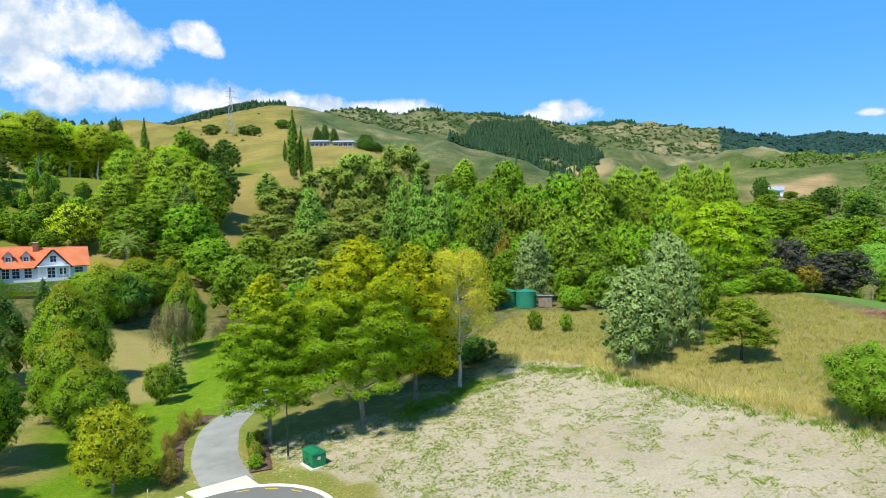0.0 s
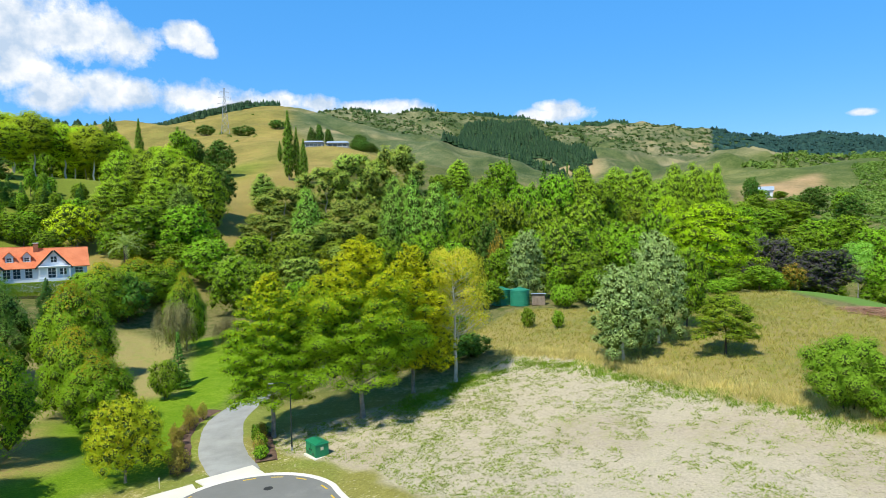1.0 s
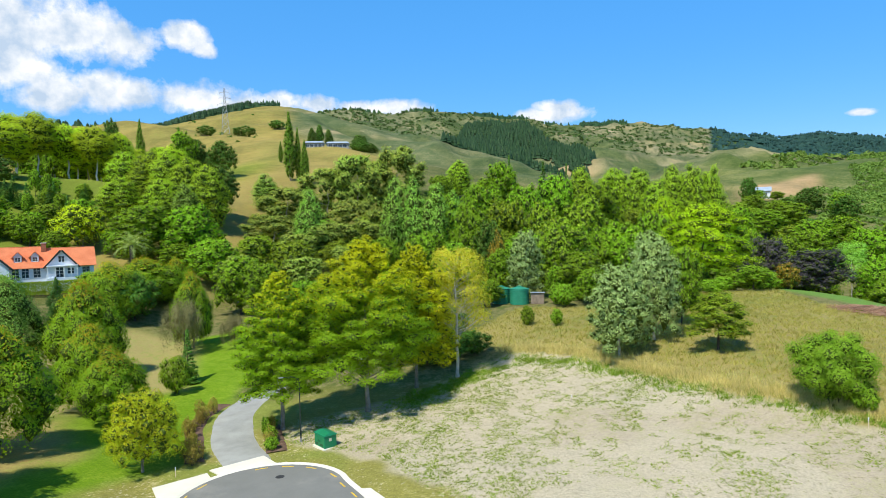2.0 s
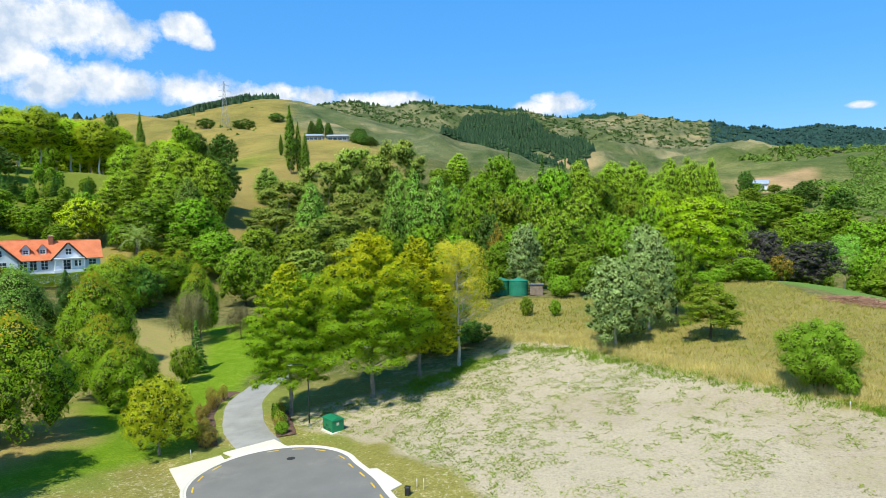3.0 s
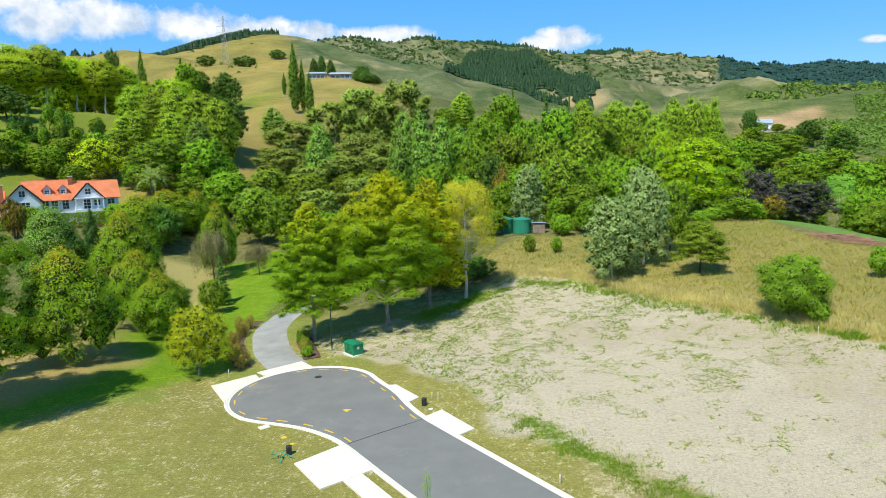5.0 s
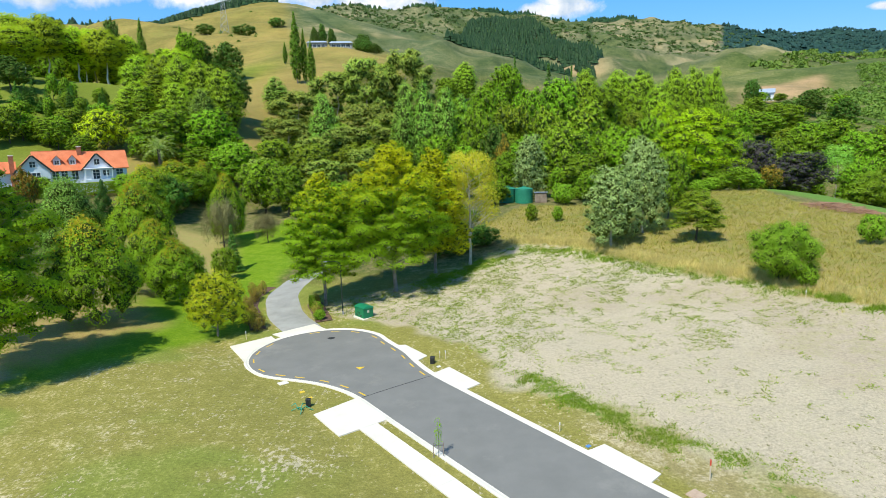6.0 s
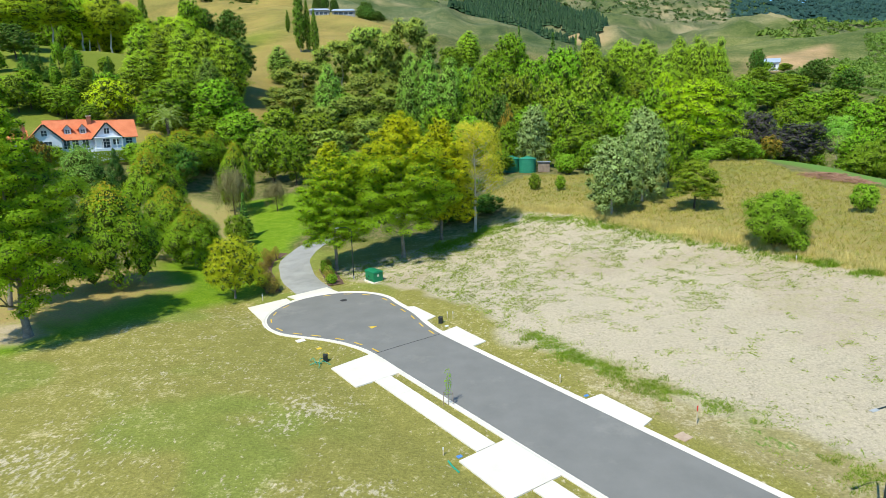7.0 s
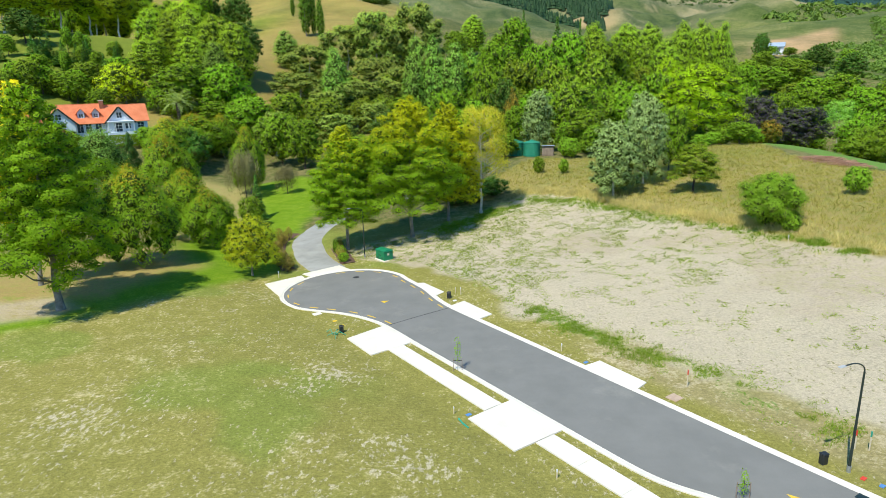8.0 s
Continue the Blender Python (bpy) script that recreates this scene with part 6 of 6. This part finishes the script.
def meter_post(x, y, turn, label):
    """A small black service pillar with its lid."""
    e = thing("service_pillar", x, y, None, turn, label, "service pillar", "service pillars")
    part("body", boxed(-0.17, 0.17, -0.14, 0.14, -0.1, 0.52, 0.03), BLACK, e)
    part("lid", boxed(-0.19, 0.19, -0.16, 0.16, 0.521, 0.60, 0.03), BLACK, e)
    return e


meter_post(-12.7, 25.7, 10, "black plastic service pillar in the lawn")
meter_post(-4.25, 33.0, -15, "black plastic service pillar on the verge")
meter_post(15.2, 6.3, 20, "black plastic service pillar beside the street lamp")


def stake(x, y, h, tip, label, lean=0.0):
    e = thing("survey_peg", x, y, None, 20, label, "survey peg", "survey pegs")
    part("shaft", boxed(-0.025, 0.025, -0.025, 0.025, -0.2, h * 0.7), STAKE, e)
    part("painted_tip", boxed(-0.026, 0.026, -0.026, 0.026, h * 0.701, h), tip, e)
    e.rotation_euler.x = lean
    return e


for x, y, h, tip, words in ((11.2, 14.5, 1.15, RED_PAINT, "timber survey peg with a red tip"), (2.1, 28.5, 0.9, STAKE, "plain timber survey peg on the verge"),
                            (-3.2, 33.6, 0.75, WHITE, "white-tipped timber peg beside the crossing"), (-3.7, 34.0, 0.6, WHITE, "white-tipped timber peg beside the crossing"),
                            (28.6, 39.6, 0.8, WHITE, "white-tipped timber peg at the back of the section"), (17.3, 7.4, 1.0, RED_PAINT, "timber survey peg with a red tip"),
                            (17.9, 7.2, 1.0, TEAL, "timber survey peg with a green tip"), (-3.2, 12.2, 0.5, WHITE, "white-tipped timber peg in the lawn"),
                            (2.1, 5.6, 0.5, WHITE, "white-tipped timber peg in the lawn"), (4.3, 20.6, 0.6, WHITE, "white-tipped timber peg on the verge"),
                            (-22.6, 41.5, 0.8, WHITE, "white-tipped timber peg at the lawn edge"), (-9.4, 44.9, 0.8, STAKE, "plain timber survey peg on bare earth"),
                            (-7.2, 45.2, 1.1, STAKE, "plain timber survey peg on bare earth"), (9.5, 51.5, 0.8, WHITE, "white-tipped timber peg at the back of the section")):
    stake(x, y, h, tip, words)


def flat_lid(x, y, w, d, mat, label, name="service_lid"):
    e = part(name, boxed(-w / 2, w / 2, -d / 2, d / 2, -0.06, 0.05, 0.01), mat)
    e.matrix_basis = pose(x, y, float(land_z(x, y)), 0, 0, 37)
    return tagged(e, label, "service lid")


flat_lid(-15.8, 30.2, 0.75, 0.6, CONCRETE, "square concrete service lid in the lawn")
flat_lid(-13.8, 28.3, 0.35, 0.3, YELLOW, "yellow plastic valve lid in the lawn")
flat_lid(-12.9, 27.2, 0.25, 0.22, YELLOW, "yellow plastic valve lid in the lawn")
flat_lid(10.1, 13.3, 0.75, 0.75, surface("dusty_tan_lid", (0.46, 0.32, 0.22), (0.56, 0.42, 0.3)), "dusty tan round-edged access lid on the verge")
flat_lid(5.7, 18.6, 0.3, 0.22, BLUE_PAINT, "blue plastic water meter lid")
flat_lid(-2.3, 12.0, 0.32, 0.24, BLUE_PAINT, "blue plastic water meter lid")
flat_lid(16.9, 4.4, 0.26, 0.2, BLUE_PAINT, "blue plastic water meter lid by the lamp")
flat_lid(16.4, 5.0, 0.3, 0.2, RED_PAINT, "red plastic cover by the lamp")
flat_lid(-3.7, 32.2, 0.3, 0.25, WHITE, "white plastic lid on the verge")

# pipe ends by the service pillars
for x, y, turn, words in ((-12.9, 25.3, 200, "tangle of green plastic pipe beside the pillar"), (-2.6, 11.0, 120, "short green plastic pipe lying in the grass")):
    e = thing("pipe", x, y, None, turn, words, "pipe")
    if "tangle" in words:
        for k in range(5):
            a = k * 1.3
            part("pipe_end", rods([(0.1 * k, 0, 0.02), (0.1 * k + 0.35 * math.cos(a), 0.35 * math.sin(a), 0.22 + 0.05 * k), (0.1 * k + 0.9 * math.cos(a), 0.9 * math.sin(a), 0.05)], 0.025, 6), TEAL, e)
    else:
        part("tube", rods([(-0.6, 0, 0.05), (0, 0.05, 0.06), (0.6, 0, 0.05)], 0.05, 8), TEAL, e)


def sapling(x, y, h, seed):
    e = thing("sapling", x, y, None, 0, "staked street sapling with a few leaves", "sapling", "street saplings")
    rng = random.Random(seed)
    part("stem", rods([(0, 0, -0.1), (0.03, 0, h * 0.5), (0, 0.02, h * 0.9)], 0.02, 6), BARK, e)
    lob = np.array([(rng.uniform(-0.12, 0.12), rng.uniform(-0.12, 0.12), h * f, 0.16, 0.16, 0.28) for f in np.linspace(0.35, 0.95, 8)])
    v, f, ns = leaf_cloud(lob, 110, 0.12, seed, core=0)
    part("crown", crown_mesh(v, f, ns, WOOD_LEAF), None, e)
    for s in (-1, 1):
        part("stake", rods([(s * 0.3, 0, -0.2), (s * 0.3, 0, 0.9)], 0.025, 6), TIMBER, e)
        part("tie", boxed(min(0, s * 0.3), max(0, s * 0.3), -0.01, 0.01, 0.75, 0.79), BLACK, e)
    return e


sapling(-3.1, 18.0, 2.3, 1)
sapling(10.3, 3.7, 1.3, 2)

# kerb inlet by the lamp
inlet = part("drain_grate", boxed(-0.5, 0.5, -0.22, 0.22, 0.04, 0.06), DARK_STEEL)
inlet.matrix_basis = pose(*road_xy(6.7, 14.6), plane_z(*road_xy(6.7, 14.6)), 0, 0, -53.3)
tagged(inlet, "black steel drain grate at the kerb", "drain grate")
slab("arrow_mark", [(4.2, 12.3), (5.0, 12.05), (5.0, 12.6)], 0.02, 0.037, YELLOW, road)


# ---- mulch beds and young planting along the drive ----
def mulch_bed(line, width):
    strip("flower_bed", line, width, MULCH, 0.05, "dark bark mulch bed with young shrubs", "flower bed")


mulch_bed([(-22.3, 44.2), (-23.9, 48.2), (-25.9, 52.6), (-26.7, 57), (-26.2, 61)], 2.0)
mulch_bed([(-16.0, 46.0), (-17.2, 49.2), (-18.6, 52.6)], 2.2)
bed_rng = random.Random(5)
for i in range(15):
    f = i / 14
    plant("bed", -22.4 - 4.2 * min(1, f * 1.5) + bed_rng.uniform(-0.6, 0.6), 43.8 + 15 * f, bed_rng.uniform(1.0, 2.0), bed_rng.uniform(0.4, 0.75), label="thin young shrub with reddish twigs in mulch", group="bed planting")
for i in range(7):
    plant("bed" if i % 2 else "shrub", -16.2 - 0.4 * i + bed_rng.uniform(-0.5, 0.5), 46.6 + 0.9 * i, bed_rng.uniform(0.9, 1.9), bed_rng.uniform(0.4, 0.8), label="young shrub with yellow-orange tips in mulch", group="bed planting")


def brush_pile(x, y):
    e = thing("brush_pile", x, y, None, -74, "heap of reddish cut branches in dry grass", "brush pile")
    rng = random.Random(9)
    paths = []
    for _ in range(760):
        a, d = rng.uniform(0, 6.28), rng.uniform(0, 1) ** 0.5
        px, py = 6.2 * d * math.cos(a), 1.8 * d * math.sin(a)
        hz = 0.9 * (1 - d) + 0.1
        b2 = rng.uniform(0, 6.28)
        ln = rng.uniform(0.5, 1.4)
        paths.append([(px - ln * math.cos(b2), py - ln * math.sin(b2), hz * rng.uniform(0.2, 1), 0.035), (px + ln * math.cos(b2), py + ln * math.sin(b2), hz * rng.uniform(0.3, 1.1), 0.02)])
    tv, tf = tube_net(paths)
    part("brushwood", mesh_np("brushwood", tv, tf, surface("red_brush", (0.32, 0.17, 0.10), (0.50, 0.31, 0.20), 1, 9)), None, e)


brush_pile(50.2, 74.0)


# ---- far woods, grass and weeds ----
def stuff(name, v, f, mat, label, category):
    return tagged(new(name, mesh_np(name, v, f, mat)), label, category, kind="stuff")


def cone_wood(pts, hs, rs, seed):
    """Far conifers: each a ragged three-tiered spire."""
    g = np.random.default_rng(seed)
    n = len(pts)
    z = land_z(pts[:, 0], pts[:, 1])
    h, r = g.uniform(*hs, n), g.uniform(*rs, n)
    verts, faces = [], []
    base = 0
    for tier, (lo, hi, k) in enumerate(((0.0, 0.6, 1.0), (0.3, 0.82, 0.72), (0.58, 1.0, 0.45))):
        a = np.arange(6) / 6 * 6.283 + g.uniform(0, 6.28, (n, 1))
        jag = g.uniform(0.75, 1.2, (n, 6))
        ring = np.stack([pts[:, :1] + r[:, None] * k * jag * np.cos(a), pts[:, 1:2] + r[:, None] * k * jag * np.sin(a), (z + lo * h)[:, None] + 0 * a], -1)
        tip = np.stack([pts[:, 0], pts[:, 1], z + hi * h], -1)[:, None]
        verts.append(np.concatenate([ring, tip], 1).reshape(-1, 3))
        i = base + np.arange(n)[:, None] * 7
        j = np.arange(6)[None]
        faces.append(np.stack([i + j, i + (j + 1) % 6, i + 6 + 0 * j], -1).reshape(-1, 3))
        base += n * 7
    return np.concatenate(verts), np.concatenate(faces)


def spread(poly, n, seed):
    g = np.random.default_rng(seed)
    a = np.array(poly, float)
    p = g.uniform(a.min(0), a.max(0), (n * 4, 2))
    return p[inside(p[:, 0], p[:, 1], poly, 0.01) > 0.5][:n]


def along(line, n, width, seed):
    g = np.random.default_rng(seed)
    a = np.array(line, float)
    t = g.uniform(0, len(a) - 1, n)
    i = np.minimum(t.astype(int), len(a) - 2)
    return a[i] + (a[i + 1] - a[i]) * (t - i)[:, None] + g.normal(size=(n, 2)) * width


plantation = spread([(-22, 690), (-16, 1000), (18, 1215), (60, 1225), (118, 1010), (180, 880), (150, 790), (60, 740)], 5200, 1)
plantation = plantation[inside(plantation[:, 0], plantation[:, 1], [(48, 780), (56, 890), (112, 900), (140, 850), (140, 780)], 2) < 0.5]
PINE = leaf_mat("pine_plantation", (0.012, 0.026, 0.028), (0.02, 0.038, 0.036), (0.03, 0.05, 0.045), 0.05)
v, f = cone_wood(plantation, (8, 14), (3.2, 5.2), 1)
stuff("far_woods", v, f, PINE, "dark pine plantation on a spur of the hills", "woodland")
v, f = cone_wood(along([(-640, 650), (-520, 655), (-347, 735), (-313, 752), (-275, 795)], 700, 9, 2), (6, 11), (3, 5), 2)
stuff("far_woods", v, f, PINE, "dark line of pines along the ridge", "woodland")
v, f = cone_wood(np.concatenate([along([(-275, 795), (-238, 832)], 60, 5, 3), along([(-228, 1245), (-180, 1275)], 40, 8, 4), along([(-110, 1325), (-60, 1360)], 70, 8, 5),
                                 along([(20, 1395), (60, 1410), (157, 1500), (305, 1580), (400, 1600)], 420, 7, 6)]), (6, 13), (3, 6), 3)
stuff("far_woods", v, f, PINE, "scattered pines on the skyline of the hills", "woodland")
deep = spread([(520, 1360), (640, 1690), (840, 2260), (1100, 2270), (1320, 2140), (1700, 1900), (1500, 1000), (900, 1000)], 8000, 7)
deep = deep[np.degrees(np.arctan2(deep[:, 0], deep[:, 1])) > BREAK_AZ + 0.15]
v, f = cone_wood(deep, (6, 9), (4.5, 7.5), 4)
# blue for the distant air haze is mixed into these tree colours
stuff("far_woods", v, f, leaf_mat("hazed_far_forest", (0.014, 0.038, 0.085), (0.022, 0.05, 0.105), (0.03, 0.06, 0.115), 0.05), "dark forest over the farthest hills", "woodland")


SCRUB_LEAF = leaf_mat("hillside_scrub_leaf", (0.075, 0.10, 0.035), (0.10, 0.125, 0.05), (0.125, 0.145, 0.06), 0.15)


RIDGE_LEAF = leaf_mat("ridge_scrub_leaf", (0.035, 0.05, 0.03), (0.055, 0.07, 0.045), (0.075, 0.085, 0.055), 0.1)


def bushes(pts, hs, rs, seed, mat, label, n=60):
    """Scrub: each bush a clump of leafy facets."""
    g = np.random.default_rng(seed)
    k = len(pts)
    z = land_z(pts[:, 0], pts[:, 1])
    r, h = g.uniform(*rs, k), g.uniform(*hs, k)
    d = g.normal(size=(k, n, 3))
    d[..., 2] = np.abs(d[..., 2])
    d /= np.linalg.norm(d, axis=-1, keepdims=True)
    lump = 1 + 0.25 * np.sin(d[..., 0] * 5 + g.uniform(0, 6, (k, 1))) * np.cos(d[..., 1] * 4)
    p = np.stack([pts[:, :1] + d[..., 0] * r[:, None] * lump, pts[:, 1:2] + d[..., 1] * r[:, None] * lump, z[:, None] + d[..., 2] * h[:, None] * lump], -1).reshape(-1, 3)
    nrm = d.reshape(-1, 3) + 0.5 * g.normal(size=(k * n, 3))
    nrm /= np.linalg.norm(nrm, axis=1, keepdims=True)
    a = np.cross(nrm, g.normal(size=nrm.shape))
    a /= np.linalg.norm(a, axis=1, keepdims=True)
    b2 = np.cross(nrm, a)
    s = (np.repeat(r, n) * 1.9 / n ** 0.5)[:, None] * g.uniform(0.6, 1.3, (k * n, 1))
    v = np.stack([p + a * s, p + b2 * s * 0.8 - a * s * 0.8, p - b2 * s * 0.8 - a * s * 0.8], 1).reshape(-1, 3)
    stuff("scrub", v, np.arange(k * n * 3).reshape(-1, 3), mat, label, "scrub")


hill = np.concatenate([spread([(120, 200), (300, 230), (420, 400), (330, 480), (262, 445), (262, 415), (235, 330), (150, 320)], 1500, 11), spread([(150, 235), (250, 235), (290, 390), (235, 395), (205, 335), (176, 296)], 1200, 15)])
hill = hill[inside(hill[:, 0], hill[:, 1], TAN_PATCH, 3) < 0.4]
bushes(hill, (0.7, 2.0), (0.8, 2.2), 11, SCRUB_LEAF, "low olive scrub over the hillside", 28)
bushes(spread([(330, 500), (560, 640), (760, 1000), (560, 1000), (300, 700)], 900, 12), (2, 6), (3, 8), 12, SCRUB_LEAF, "green scrub on the far slopes", 30)
bushes(spread([(-290, 900), (120, 1000), (640, 1250), (640, 1660), (60, 1370), (-280, 1210)], 2600, 13), (1.2, 3.5), (1.6, 4.5), 13, RIDGE_LEAF, "scattered scrub on the back ridge", 9)
bushes(spread([(-330, 480), (-120, 430), (-200, 740), (-300, 720)], 30, 14), (0.8, 2), (0.8, 2), 14, DARK_LEAF, "dark bushes dotted over the golden hill", 30)


def blades(pts, n, hs, width, lean, seed, mat, name, label, category, wide=0.15):
    """Tufts of n blades each."""
    g = np.random.default_rng(seed)
    k = len(pts)
    p = np.repeat(pts, n, 0) + g.normal(size=(k * n, 2)) * wide
    z = land_z(p[:, 0], p[:, 1]) - 0.02
    h = np.repeat(g.uniform(*hs, k), n) * g.uniform(0.6, 1.2, k * n)
    a, b2 = g.uniform(0, 6.283, k * n), g.uniform(0, 6.283, k * n)
    w = width * g.uniform(0.6, 1.4, k * n)
    base = np.stack([p[:, 0], p[:, 1], z], -1)
    sd = np.stack([np.cos(a) * w, np.sin(a) * w, 0 * a], -1)
    tip = base + np.stack([np.cos(b2) * lean * h, np.sin(b2) * lean * h, h], -1)
    v = np.stack([base - sd, base + sd, tip], 1).reshape(-1, 3)
    stuff(name, v, np.arange(k * n * 3).reshape(-1, 3), mat, label, category)


DRY_BLADE = leaf_mat("dry_grass_blade", (0.21, 0.15, 0.10), (0.27, 0.185, 0.14), (0.17, 0.155, 0.06), 0.25)
WEED_BLADE = leaf_mat("weed_blade", (0.13, 0.155, 0.05), (0.165, 0.185, 0.07), (0.23, 0.21, 0.12), 0.4)
FRESH_BLADE = leaf_mat("fresh_grass_blade", (0.085, 0.12, 0.015), (0.13, 0.165, 0.03), (0.22, 0.2, 0.07), 0.3)
field = spread(SHORT_FIELD, 13000, 21)
blades(field, 7, (0.18, 0.5), 0.03, 0.6, 21, DRY_BLADE, "tall_grass", "tall dry straw-coloured paddock grass", "grass")
weed = spread(EARTH_LOT, 110000, 22)
wx, wy = weed[:, 0], weed[:, 1]
cl = 0.30 * vnoise(wx, wy, 9, 75) + 0.32 * vnoise(wx, wy, 2.6, 42) + 0.42 * vnoise(wx, wy, 0.85, 43) + 0.62 * np.random.default_rng(44).random(len(weed))
cl += 0.15 * (1 - sstep(8, 22, wx)) + 0.30 * sstep(22, 40, wy) * (1 - sstep(24, 34, wx))
weed = weed[np.argsort(-cl)[:23000]]
blades(weed, 4, (0.035, 0.11), 0.06, 1.5, 22, WEED_BLADE, "weeds", "low weeds scattered over bare earth", "weeds", 0.07)
g0 = np.random.default_rng(23)
sq = np.stack([g0.uniform(-23, 4, 2600), 19.3 + g0.normal(size=2600) * 0.75], 1)
verge = np.stack([sq[:, 0] * U[0] + sq[:, 1] * N[0], sq[:, 0] * U[1] + sq[:, 1] * N[1]], 1)
STRAW_BLADE = leaf_mat("straw_blade", (0.30, 0.20, 0.24), (0.36, 0.24, 0.30), (0.28, 0.21, 0.16), 0.25)
fringe = along([(5.5, 72), (12.6, 65.6), (18.8, 56.4), (27, 46.8), (35, 34.6)], 2600, 0.8, 27)
blades(fringe, 8, (0.3, 0.75), 0.022, 0.5, 27, STRAW_BLADE, "tall_grass", "pale straw grass along the edge of the paddock", "grass")
back = np.concatenate([along([(4, 68), (12, 63), (18, 54.5), (26, 45), (34, 33)], 900, 0.8, 24), along([(30.4, 39.3), (34.4, 33.9)], 500, 0.5, 26), along([(-6, 56), (4, 66)], 500, 1.0, 25)])
verge = verge[vnoise(verge[:, 0], verge[:, 1], 1.6, 44) + 0.6 * vnoise(verge[:, 0], verge[:, 1], 0.6, 45) > -0.1]
back = back[vnoise(back[:, 0], back[:, 1], 3.5, 46) + 0.5 * vnoise(back[:, 0], back[:, 1], 1.1, 47) > -0.15]
blades(back, 14, (0.10, 0.36), 0.035, 0.8, 28, FRESH_BLADE, "grass", "clumps of green weeds at the back of the bare section", "grass", 0.2)
blades(verge, 12, (0.06, 0.17), 0.028, 0.8, 23, FRESH_BLADE, "grass", "strip of fresh green grass beside bare earth", "grass")
